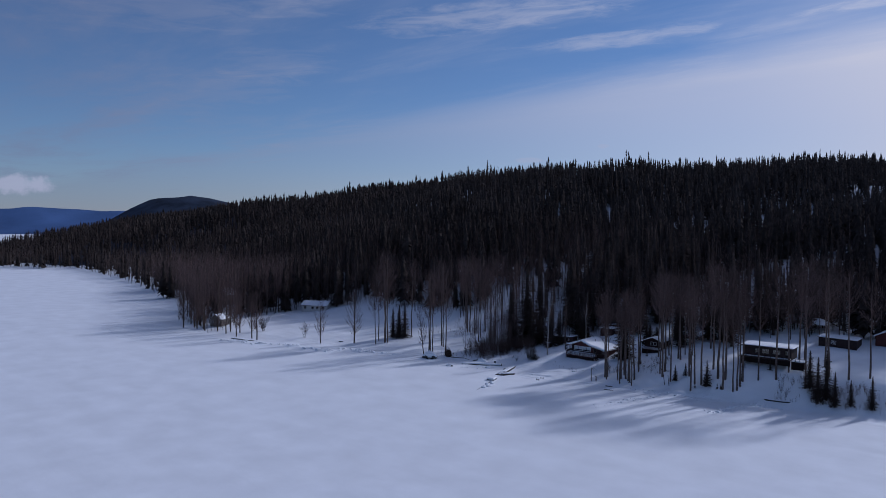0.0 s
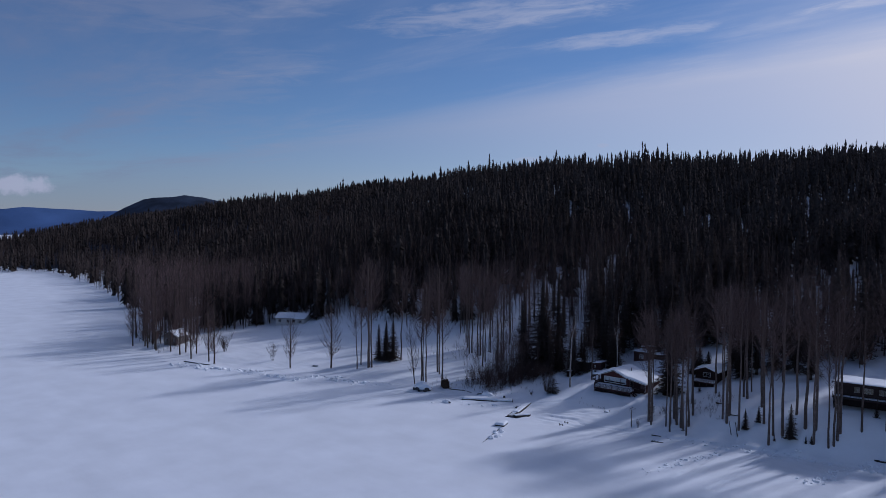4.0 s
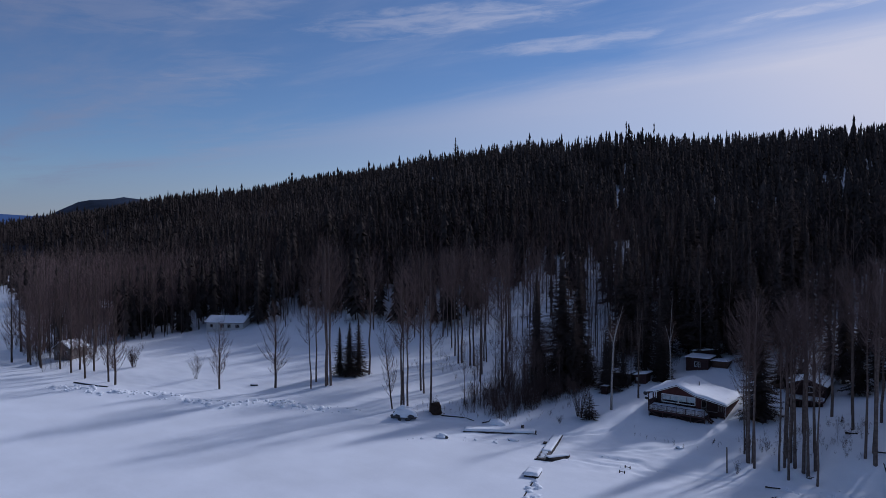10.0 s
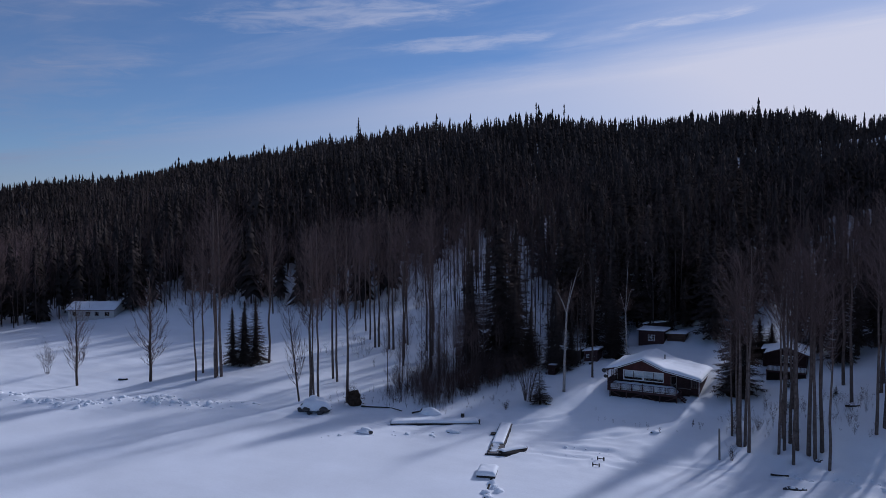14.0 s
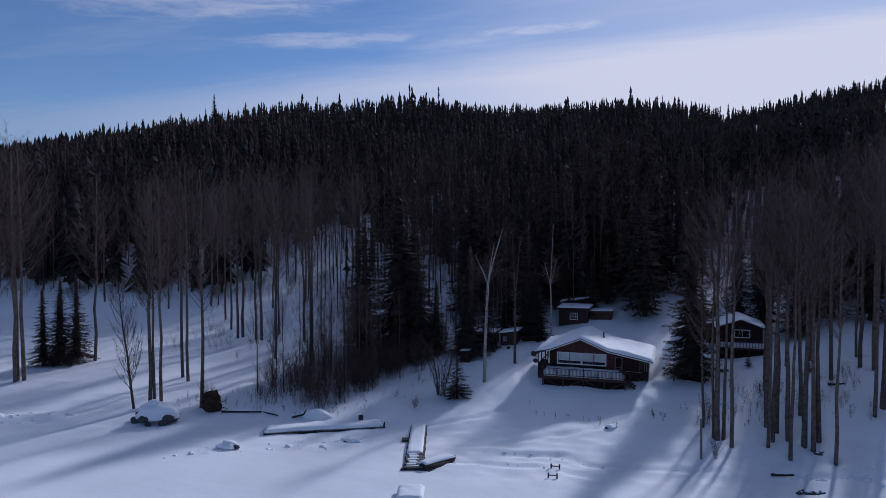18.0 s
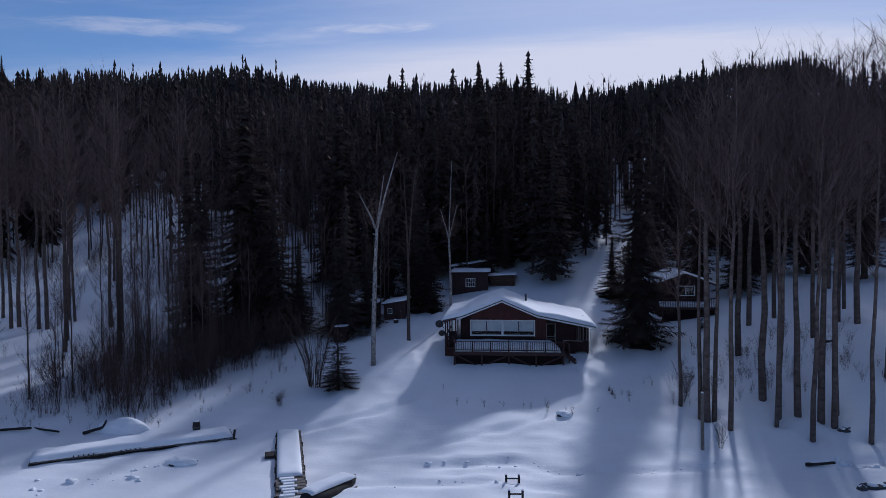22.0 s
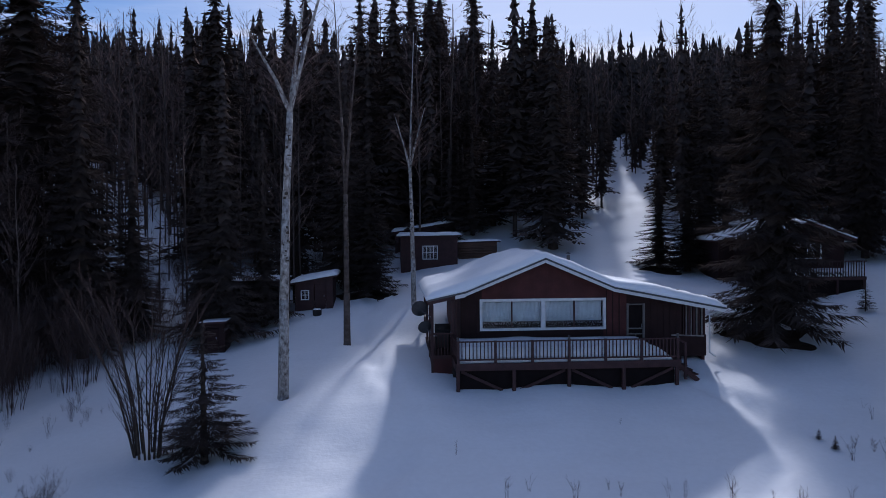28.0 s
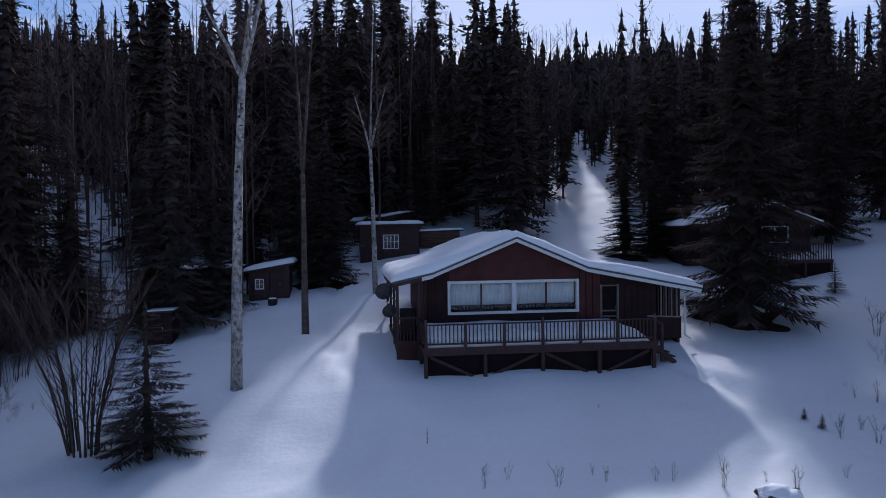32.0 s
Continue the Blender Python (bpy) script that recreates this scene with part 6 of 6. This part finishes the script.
part("body", rod(bmesh.new(), (0, 0, -.1), (0, 0, .32), .24, .27, 12), BLACK_WOOD, bk)
part("snow_cap", rod(bmesh.new(), (0, 0, .32), (0, 0, .38), .25, .18, 12), ROOF_SNOW, bk)


def gable_house(name, x, y, z, w, d, eave, ridge, label, rz=0, mat=WALL_RED, windows=(), door_at=None, snow=.3, over=.45, axis="y", deck_to=None, trim=None, blind=None):
    """A house with its gable towards -y (axis y) or its eave towards -y (axis x)."""
    t = thing(name, x, y, z, rz, label, "house")
    cuts = sorted(windows)
    xx = 0

    def top(a):
        return eave if axis == "x" else eave + (ridge - eave) * (1 - abs(a - w / 2) / (w / 2))

    def front(a, b, z0, z1=None):
        pts = [(a, z0), (b, z0)] + ([(b, z1), (a, z1)] if z1 else [(b, top(b))] + ([(w / 2, top(w / 2))] if axis == "y" and a < w / 2 < b else []) + [(a, top(a))])
        part("wall_panel", poly_prism(bmesh.new(), pts, 0, .12), mat, t)
    for a, b, c, e in cuts:
        front(xx, a, -1.2)
        front(a, b, -1.2, c)
        front(a, b, e)
        xx = b
    front(xx, w, -1.2)
    for a in (0, w - .12):
        if axis == "y":
            part("side_wall", boxed(a, a + .12, .12, d, -1.2, eave), mat, t)
        else:
            bm = bmesh.new()
            va = [bm.verts.new((a + s, yy, zz)) for s in (0, .12) for yy, zz in ((.12, -1.2), (d, -1.2), (d, eave), (d / 2, ridge - .05), (.12, eave))]
            bm.faces.new(va[:5])
            bm.faces.new(list(reversed(va[5:])))
            for k in range(5):
                bm.faces.new((va[k], va[5 + k], va[5 + (k + 1) % 5], va[(k + 1) % 5]))
            part("side_wall", bm, mat, t)
    part("back_wall", boxed(.12, w - .12, d, d + .12, -1.2, eave), mat, t)
    if axis == "y":
        k = (ridge - eave) / (w / 2)
        prof = [(-over, eave - over * k), (w / 2, ridge), (w + over, eave - over * k)]
        r = part("roof", poly_prism(bmesh.new(), [(a, b + .12) for a, b in prof] + [(a, b) for a, b in reversed(prof)], -over, d + over), BROWN_TRIM, t)
        if snow:
            part("snow_cover", snow_slab([(a, b + .12) for a, b in prof], -over, d + over, snow, x + 3, .05, 26, 16), None, r)
        for (xa, za), (xb, zb) in zip(prof, prof[1:]):
            part("fascia", poly_prism(bmesh.new(), [(xa, za - .06), (xb, zb - .06), (xb, zb + .115), (xa, za + .115)], -over - .04, -over - .003), trim or BROWN_TRIM, r)
    else:
        k = (ridge - eave) / (d / 2)
        bm = bmesh.new()
        prof = [(-over, eave - over * k), (d / 2, ridge), (d + over, eave - over * k)]
        poly_prism(bm, [(a, b + .12) for a, b in prof] + [(a, b) for a, b in reversed(prof)], -over, w + over)
        bmesh.ops.transform(bm, matrix=Matrix(((0, 1, 0, 0), (1, 0, 0, 0), (0, 0, 1, 0), (0, 0, 0, 1))), verts=bm.verts)
        r = part("roof", bm, BROWN_TRIM, t)
        if snow:
            me = snow_slab([(a, b + .12) for a, b in prof], -over, w + over, snow, x + 5, .05, 16, 26)
            me.transform(Matrix(((0, 1, 0, 0), (1, 0, 0, 0), (0, 0, 1, 0), (0, 0, 0, 1))))
            me.flip_normals()
            part("snow_cover", me, None, r)
    for a, b, c, e in cuts:
        window(t, a, b, c, e, 0, 2, 1, .07, trim or WHITE_TRIM, blind)
    if deck_to:
        yd, xa, xb, fl = deck_to
        dk = part("deck", boxed(xa, xb, yd, -.02, fl - .2, fl), BROWN_TRIM, t)
        part("handrail", boxed(xa, xb, yd, yd + .07, fl + .85, fl + .92), BROWN_TRIM, dk)
        n_ = int((xb - xa) / .16)
        for j in range(n_ + 1):
            part("baluster", boxed(xa + j * .16, xa + j * .16 + .04, yd + .01, yd + .05, fl, fl + .86), BROWN_TRIM, dk)
        # shade below this deck is a near-black sheet too
        part("underdeck_shade", boxed(xa + .05, xb - .05, yd + .12, yd + .17, fl - 1.9, fl - .2), DARK, dk)
        part("snow_cover", boxed(xa + .1, xb - .1, yd + .12, -.05, fl + .002, fl + .4, .05), ROOF_SNOW, dk)
        for j in range(4):
            xx_ = xa + .05 + j * (xb - xa - .2) / 3
            part("support_post", boxed(xx_, xx_ + .12, yd + .02, yd + .11, fl - 2.2, fl - .2), BROWN_TRIM, dk)
    return t


gable_house("guest_cabin", 15.4, 9.4, 6.55, 4.9, 6.5, 2.25, 3.15, "dark red guest cabin with gable roof and small front deck", mat=WALL_DARK, snow=.2, windows=((1.75, 3.5, 1.0, 2.0),), deck_to=(-1.9, -.1, 5.0, .05))
shed("cabin_annex", 14.35, 13.2, 1.0, 3.0, 2.1, 2.3, "small dark annex with snowy roof beside the guest cabin", z=6.5, over=.2, mat=WALL_DARK)

LODGE = material("dark_brown_siding", (0.032, 0.021, 0.020), 0.75, 0.25, 1.5, 0.25, 30, spec=0.2)
lodge = thing("long_cabin", 46.4, 0.2, 9.8, 3.0, "long dark red cabin with a flat snowy roof above the bank", "cabin")
part("wall_panel", boxed(0, 3.0, 0, .15, -.3, 2.5), LODGE, lodge)
cut = [(3.0, 4.1), (4.6, 6.3), (7.1, 8.9), (9.9, 10.9)]
xx = 3.0
for a, b in cut:
    part("wall_panel", boxed(xx, a, 0, .15, -.3, 2.5), LODGE, lodge) if a > xx else None
    part("wall_panel", boxed(a, b, 0, .15, -.3, .75), LODGE, lodge)
    part("wall_panel", boxed(a, b, 0, .15, 1.95, 2.5), LODGE, lodge)
    window(lodge, a, b, .75, 1.95, 0, 2, 1, .07, LODGE, TAN)
    xx = b
part("wall_panel", boxed(xx, 11.4, 0, .15, -.3, 2.5), LODGE, lodge)
part("side_wall", boxed(0, .15, .15, 6, -.3, 2.5), LODGE, lodge)
part("side_wall", boxed(11.25, 11.4, .15, 6, -.3, 2.5), LODGE, lodge)
part("back_wall", boxed(.15, 11.25, 5.85, 6, -.3, 2.5), LODGE, lodge)
r = part("roof", boxed(-.4, 12.0, -1.0, 6.4, 2.5, 2.66), LODGE, lodge)
part("snow_cover", snow_slab([(-.4, 2.66), (12.0, 2.66)], -1.0, 6.4, .18, 77, .05, 40, 18), None, r)
dk = part("deck", boxed(-.2, 11.6, -2.2, -.01, -.2, 0), LODGE, lodge)
# near-black sheets at front and end stand for shade below the deck
part("underdeck_shade", boxed(-.1, 11.5, -1.7, -1.65, -1.5, -.2), DARK, dk)
part("side_wall", boxed(0.0, .12, -1.95, 0, -2.2, -.2), DARK, dk)
part("handrail", boxed(-.2, 11.6, -2.2, -2.13, .85, .92), LODGE, dk)
part("snow_cover", boxed(0, 11.4, -1.2, -.1, .002, .12, .04), ROOF_SNOW, dk)
for k in range(9):
    part("rail_post", boxed(-.15 + k * 1.45, -.06 + k * 1.45, -2.19, -2.1, -.2, .9), LODGE, dk)
wing = part("deck_wing", boxed(11.6, 14.6, -1.6, 1.5, -.5, -.3), LODGE, lodge)
# the same painted shade below the wing
part("underdeck_shade", boxed(11.7, 14.5, -1.5, -1.45, -2.2, -.5), DARK, wing)
part("handrail", boxed(11.6, 14.6, -1.6, -1.53, .45, .52), LODGE, wing)
for k in range(4):
    part("rail_post", boxed(11.65 + k * .95, 11.73 + k * .95, -1.59, -1.5, -.5, .5), LODGE, wing)
part("snow_cover", boxed(11.7, 14.5, -1.45, 1.4, -.298, 0, .05), ROOF_SNOW, wing)

gaz = thing("pavilion", 51.6, 35.5, put(53, 37) - .1, 0, "open picnic pavilion with a snowy hipped roof on posts", "pavilion")
for x in (.2, 2.6, 5.0):
    for y in (.2, 4.2):
        part("post", boxed(x - .08, x + .08, y - .08, y + .08, -.5, 2.4), BROWN_TRIM, gaz)
bm = bmesh.new()
lo = [bm.verts.new(c) for c in ((-.5, -.5, 2.35), (5.7, -.5, 2.35), (5.7, 4.9, 2.35), (-.5, 4.9, 2.35))]
hi = [bm.verts.new(c) for c in ((1.6, 2.2, 3.7), (3.6, 2.2, 3.7))]
for f in ((lo[0], lo[1], hi[1], hi[0]), (lo[1], lo[2], hi[1]), (lo[2], lo[3], hi[0], hi[1]), (lo[3], lo[0], hi[0]), (lo[3], lo[2], lo[1], lo[0])):
    bm.faces.new(f)
r = part("roof", bm, BROWN_TRIM, gaz)
bm = bmesh.new()
lo = [bm.verts.new(c) for c in ((-.55, -.55, 2.37), (5.75, -.55, 2.37), (5.75, 4.95, 2.37), (-.55, 4.95, 2.37))]
mi = [bm.verts.new(c) for c in ((-.5, -.5, 2.62), (5.7, -.5, 2.62), (5.7, 4.9, 2.62), (-.5, 4.9, 2.62))]
hi = [bm.verts.new(c) for c in ((1.5, 2.2, 3.98), (3.7, 2.2, 3.98))]
for f in ((mi[0], mi[1], hi[1], hi[0]), (mi[1], mi[2], hi[1]), (mi[2], mi[3], hi[0], hi[1]), (mi[3], mi[0], hi[0])):
    bm.faces.new(f)
for k in range(4):
    bm.faces.new((lo[k], lo[(k + 1) % 4], mi[(k + 1) % 4], mi[k]))
part("snow_cover", bm, ROOF_SNOW, r)
tb = thing("picnic_table", 57.6, 33.5, put(57.6, 33.5) + .02, 10, "dark red picnic table deep in snow", "table")
part("tabletop", boxed(-.9, .9, -.4, .4, .68, .74), BROWN_TRIM, tb)
part("snow_cap", boxed(-.88, .88, -.38, .38, .742, .95, .05), ROOF_SNOW, tb)
for y in (-.7, .7):
    part("bench", boxed(-.9, .9, y - .13, y + .13, .4, .45), BROWN_TRIM, tb)
for x in (-.7, .7):
    part("leg_frame", beam(beam(bmesh.new(), (x, -.6, -.1), (x, .25, .7), .06, .09), (x, .6, -.1), (x, -.25, .7), .06, .09), BROWN_TRIM, tb)

shed("boat_house", 58.0, 24.2, 9.0, 6.0, 2.6, 2.4, "low dark red building with a snowy roof behind the trees", z=put(62, 24) - .2, mat=LODGE, windows=((3.0, 4.2, 1.0, 1.9),))
gable_house("hill_cabin", 70.0, 31.0, put(73, 31), 8.0, 7.0, 2.6, 4.6, "dark cabin with a snowy gable roof up the hill", windows=((2.6, 3.6, 1.0, 2.1), (4.4, 5.4, 1.0, 2.1)))
gable_house("white_house", -147.3, 7.3, put(-142, 10) + .15, 12.0, 6.5, 2.5, 4.0, "low cream house with a snowy roof in the clearing", 27, CREAM, ((1.2, 2.2, .9, 1.9), (4.6, 5.8, .9, 1.9), (7.0, 8.0, .9, 1.9), (9.6, 10.8, .9, 1.9)), axis="x", trim=BROWN_TRIM)
gable_house("shore_cottage", -150.5, -35.5, put(-148, -35) + .5, 5.0, 6.0, 2.6, 4.3, "small grey cottage with a snowy gable roof on the shore", 25, GREY_WOOD, ((.6, 1.6, .9, 1.9), (3.2, 4.3, .9, 1.9)))
gable_house("wood_house", -214, 2, put(-210, 4) + .6, 9.0, 8.0, 4.6, 7.4, "grey gabled house hidden behind bare trees", 20, GREY_WOOD, ((1.2, 2.2, 3.0, 4.0), (5.0, 6.0, 3.0, 4.0)))


# ---------------------------------------------------------------- docks and shore clutter
def snow_lump(name, x, y, rx, ry, h, label, rz=0, seed=1, rocks=0):
    t = thing(name, x, y, put(x, y) - .05, rz, label, "boulder" if rocks else "snow")
    bm = bmesh.new()
    bmesh.ops.create_icosphere(bm, subdivisions=4, radius=1)
    for v in bm.verts:
        c = v.co.copy()
        k = 1 + (.26 if rocks else .16) * float(vnoise(c.x * 2.2 + seed, c.y * 2.2 + c.z, seed)) + .08 * float(vnoise(c.x * 5 + seed, c.y * 5 + c.z * 3, seed + 1))
        v.co = Vector((c.x * rx * k, c.y * ry * k, (c.z * h * k if c.z > 0 else c.z * .2) + (.35 * h if rocks else 0)))
    part("snow_cap", bm, ROOF_SNOW, t, smooth_=True)
    for j in range(rocks):
        a = 6.283 * j / rocks + trng.uniform(-.2, .2)
        bm = bmesh.new()
        bmesh.ops.create_icosphere(bm, subdivisions=2, radius=1)
        s = trng.uniform(.3, .6) * min(1, rx / 2)
        for v in bm.verts:
            v.co = Vector((v.co.x * s * 1.3, v.co.y * s, v.co.z * s * .8)) * (1 + .25 * float(vnoise(v.co.x * 3 + j, v.co.y * 3 + v.co.z * 2, j)))
            v.co += Vector((math.cos(a) * rx * .88, math.sin(a) * ry * .88, (.12 + .3 * (j % 3 == 0)) * h))
        part("rock", bm, ROCK, t)
    return t


snow_lump("shore_boulder", -42.4, -21.4, 2.3, 1.6, 1.6, "snow-capped dark boulder standing at the ice edge", 12, 3, 13)
snow_lump("snow_mound", -26.6, -14.9, 2.0, 1.0, .85, "rounded snow mound behind the floating dock", 0, 5)
snow_lump("snow_mound", 4.4, -11.8, .62, .42, .2, "small snow mound with weeds and stones", 0, 8, 3)
snow_lump("snow_mound", -19.6, -20.7, .9, .5, .35, "small snow lump on the lake ice", 0, 9, 3)
snow_lump("snow_mound", -29.6, -26.4, 1.0, .7, .5, "snow lump with a dark stone on the ice", 0, 12, 2)
st_ = thing("mooring_stump", -21.1, -15.2, .2, 0, "short dark wooden mooring stump in the snow", "stump")
part("body", rod(bmesh.new(), (0, 0, -.3), (0, 0, .95), .26, .24, 12), BLACK_WOOD, st_)
part("band", rod(bmesh.new(), (0, 0, .5), (0, 0, .6), .275, None, 12), METAL, st_)
part("snow_cap", rod(bmesh.new(), (0, 0, .95), (0, 0, 1.02), .23, .12, 12), ROOF_SNOW, st_)
sp_ = thing("shore_post", 12.68, -16.6, put(12.68, -16.6) - .3, 0, "tall thin grey wooden post in the snow", "post")
part("pole", rod(bmesh.new(), (0, 0, 0), (-.05, 0, 3.9), .12, .10, 9), GREY_WOOD, sp_)
part("snow_cap", rod(bmesh.new(), (-.05, 0, 3.9), (-.05, 0, 3.97), .10, .05, 9), ROOF_SNOW, sp_)

# the floating dock lying along the shore
ang = math.degrees(math.atan2(-15.76 + 22.0, -17.95 + 28.5))
fd = thing("floating_dock", -28.5, -22.0, .05, ang, "long floating dock frozen in and covered with snow", "dock")
L_ = 12.2
part("side_beam", boxed(0, 5.2, -.08, .1, -.05, .2), BLACK_WOOD, fd)
part("side_beam", boxed(5.2, L_, -.02, .12, -.05, .13), BLACK_WOOD, fd)
part("side_beam", boxed(0, L_, 1.75, 1.9, .0, .3), BLACK_WOOD, fd)
part("end_beam", boxed(-.1, .05, -.05, 1.9, .0, .22), BLACK_WOOD, fd)
for k in range(30):
    part("deck_board", boxed(.08 + k * .4, .44 + k * .4, -.03, 1.85, .22, .28), GREY_WOOD, fd)
part("snow_cover", snow_slab([(0.0, .29), (5.0, .30), (6.5, .28), (L_ - .3, .22)], .02, 1.95, .40, 51, .03, 36, 10), None, fd)
for k in range(10):
    part("cleat", boxed(2.3 + k * .28, 2.38 + k * .28, -.12, -.02, .33, .42), METAL, fd) if k < 5 else part("cleat", boxed(3.6 + k * .28, 3.68 + k * .28, -.06, .02, .3, .38), METAL, fd)
part("corner_post", rod(bmesh.new(), (L_ - .2, .05, 0), (L_ - .1, .05, .75), .08), BLACK_WOOD, fd)
snag = thing("driftwood_log", -28.0, -15.6, .35, 20, "dark driftwood log sticking out of the snow", "log")
part("body", rod(rod(bmesh.new(), (-1.0, 0, 0), (.4, 0, .35), .12, .09), (.3, 0, .3), (.5, .1, .8), .12, .05), BLACK_WOOD, snag)

# the jetty running out over the ice
dirv = Vector((-9.6 + 14.8, -30.4 + 14.6)).normalized()
ja = math.degrees(math.atan2(dirv.y, dirv.x))
jt = thing("jetty", -14.75, -14.6, -.12, ja, "narrow wooden jetty half buried in snow with a broken plank end", "jetty")
for s in (-.78, .78):
    part("stringer", boxed(-.3, 12.6, s - .07, s + .07, .18, .42), BLACK_WOOD, jt)
    for k in range(6):
        part("pile", rod(bmesh.new(), (.4 + k * 2.3, s * 1.08, -.4), (.4 + k * 2.3, s * 1.08, .40 + .12 * (k % 2)), .06), BLACK_WOOD, jt)
for k in range(30):
    if k < 20 or k % 2 or k in (22, 24):
        yy_ = trng.uniform(-.06, .06)
        part("plank", boxed(-.2 + k * .43, .14 + k * .43, -.8 + yy_, .8 + yy_, .42, .48), GREY_WOOD, jt)
part("snow_cover", snow_slab([(-.4, .46), (9.0, .49)], -.74, .66, .2, 61, .02, 30, 9), None, jt)
for k in range(7):
    part("snow_patch", boxed(9.2 + k * .43, 9.48 + k * .43, -.62 + .1 * (k % 3), .2 + .15 * (k % 2), .482, .58, .03), ROOF_SNOW, jt)
part("cross_beam", boxed(12.5, 12.75, -1.1, 1.1, .1, .36), BLACK_WOOD, jt)
part("side_step", boxed(3.8, 4.7, -1.5, -.86, .25, .4), BLACK_WOOD, jt)
fl_ = thing("swim_raft", -8.75, -32.6, .05, ja, "square snow-covered swim raft at the end of the jetty", "raft")
part("frame", boxed(-1.3, 1.3, -1.0, 1.0, 0, .3, .03), BLACK_WOOD, fl_)
part("snow_cover", snow_slab([(-1.35, .3), (1.35, .3)], -1.0, 1.0, .4, 71, .05, 18, 14), None, fl_)
lg = thing("half_buried_log", -5.4, -39.8, 0, ja, "long dark log half buried in the lake snow", "log")
part("body", rod(bmesh.new(), (-6.6, -.3, .08), (5.0, -.2, .05), .13, .09), BLACK_WOOD, lg)
for k in range(9):
    snow_lump("snow_clod", -7.2 + k * .42 + trng.uniform(-.6, .9), -35.0 - k * .85, trng.uniform(.4, .8), trng.uniform(.3, .6), trng.uniform(.25, .45), "rough clod of broken snow beside the log", trng.uniform(0, 90), 20 + k)
# upturned boat
bt = thing("upturned_boat", -9.2, -24.4, .02, 62, "small upturned boat with snow on its hull", "boat")
bm = bmesh.new()
rows_ = []
for i in range(11):
    u = i / 10
    w_ = .75 * math.sin(math.pi * min(1, u * .75 + .22)) ** .8 if i < 10 else .04
    rows_.append([bm.verts.new((-2.0 + 4 * u, w_ * math.cos(a), .06 + .55 * math.sin(a) * (1 - .35 * u))) for a in [math.pi * k / 8 for k in range(9)]])
for a, b in zip(rows_, rows_[1:]):
    for k in range(8):
        bm.faces.new((a[k], b[k], b[k + 1], a[k + 1]))
bm.faces.new(rows_[0])
part("hull", bm, BLACK_WOOD, bt, smooth_=True)
part("gunwale", boxed(-2.0, 1.2, -.80, -.72, .0, .12), BLACK_WOOD, bt)
part("snow_cover", snow_slab([(-1.9, .52), (1.6, .42)], -.35, .62, .22, 81, .03, 16, 10), None, bt)
# timber frame standing in the snow
fr = thing("timber_frame", .75, -23.3, put(.75, -23.3) - .09, 4, "small dark timber frame of four posts standing in snow", "frame")
for y in (-1.3, 1.0):
    for x in (-.36, .36):
        part("post", boxed(x - .06, x + .06, y - .06, y + .06, -.1, .46), BLACK_WOOD, fr)
        part("snow_cap", rod(bmesh.new(), (x, y, .46), (x, y, .52), .07, .04, 8), ROOF_SNOW, fr)
    part("rung", boxed(-.30, .30, y - .04, y + .04, .22, .29), BLACK_WOOD, fr)
# logs and planks along the shore
for x, y, l, a, r_, lab in ((57.5, -8.9, 5.5, 8, .22, "dark fallen log along the bank"), (-35, -16.4, 4.5, 15, .13, "dark driftwood log along the shore"), (-32.0, -15.6, 3.0, -20, .1, "dark driftwood log along the shore"),
                            (19.0, -18.5, 1.8, 10, .12, "dark log in the snow near the ice"), (30.0, -7.0, 1.6, 5, .12, "fallen grey log among the trees"), (-116, -42.5, 11, 12, .2, "long dark pole lying across the ice edge"), (-85, -22, 1.6, 30, .2, "dark stump lying in the clearing"),
                            (25.8, -3.2, 1.6, 15, .14, "fallen branch among the aspens")):
    t = thing("fallen_log", x, y, put(x, y) + .08, a, lab, "log", "shore logs")
    part("body", rod(bmesh.new(), (-l / 2, 0, 0), (l / 2, 0, .05), r_, r_ * .7, 8), BLACK_WOOD, t, smooth_=True)
    part("snow_cap", rod(bmesh.new(), (-l * .35, 0, r_ * .8), (l * .3, 0, r_ * .8), r_ * .5, r_ * .3, 7), ROOF_SNOW, t, smooth_=True)
for x0, x1 in ((31.4, 32.4), (32.6, 33.4)):
    t = thing("leaning_pole", x0, -12.3, put(x0, -12.3), 0, "dark pole leaning out of the bank", "pole", "bank poles")
    part("body", rod(bmesh.new(), (0, 0, -.2), (-.9, 1.2, 2.4), .09, .06), BLACK_WOOD, t)
# seedlings in front of the deck
for x, y, h in ((8.19, -7.41, .42), (8.3, -8.17, .5), (18.3, 4.6, 1.6), (24, 1.0, 1.2)):
    spruce(x, y, h, 4, 1.3, "tiny spruce seedling poking out of the snow", "seedlings")

# dark stones on the ice before the grove
for k, (x, y, s) in enumerate(((20.4, -21.6, .42), (21.0, -21.5, .32), (19.8, -21.8, .3), (21.5, -21.2, .25), (22.4, -13.9, .28), (22.7, -13.6, .2))):
    t = thing("shore_stone", x, y, put(x, y), 37 * k, "dark rough stone lying in the snow", "stone", "grove stones")
    bm = bmesh.new()
    bmesh.ops.create_icosphere(bm, subdivisions=2, radius=1)
    for v in bm.verts:
        v.co = Vector((v.co.x * s * 1.4, v.co.y * s, v.co.z * s * .7)) * (1 + .3 * float(vnoise(v.co.x * 2.5 + k, v.co.y * 2.5 + v.co.z * 2, k)))
    part("body", bm, ROCK, t)
    part("snow_cap", rod(bmesh.new(), (0, 0, s * .5), (0, 0, s * .78), s * .8, s * .3, 9), ROOF_SNOW, t, smooth_=True)
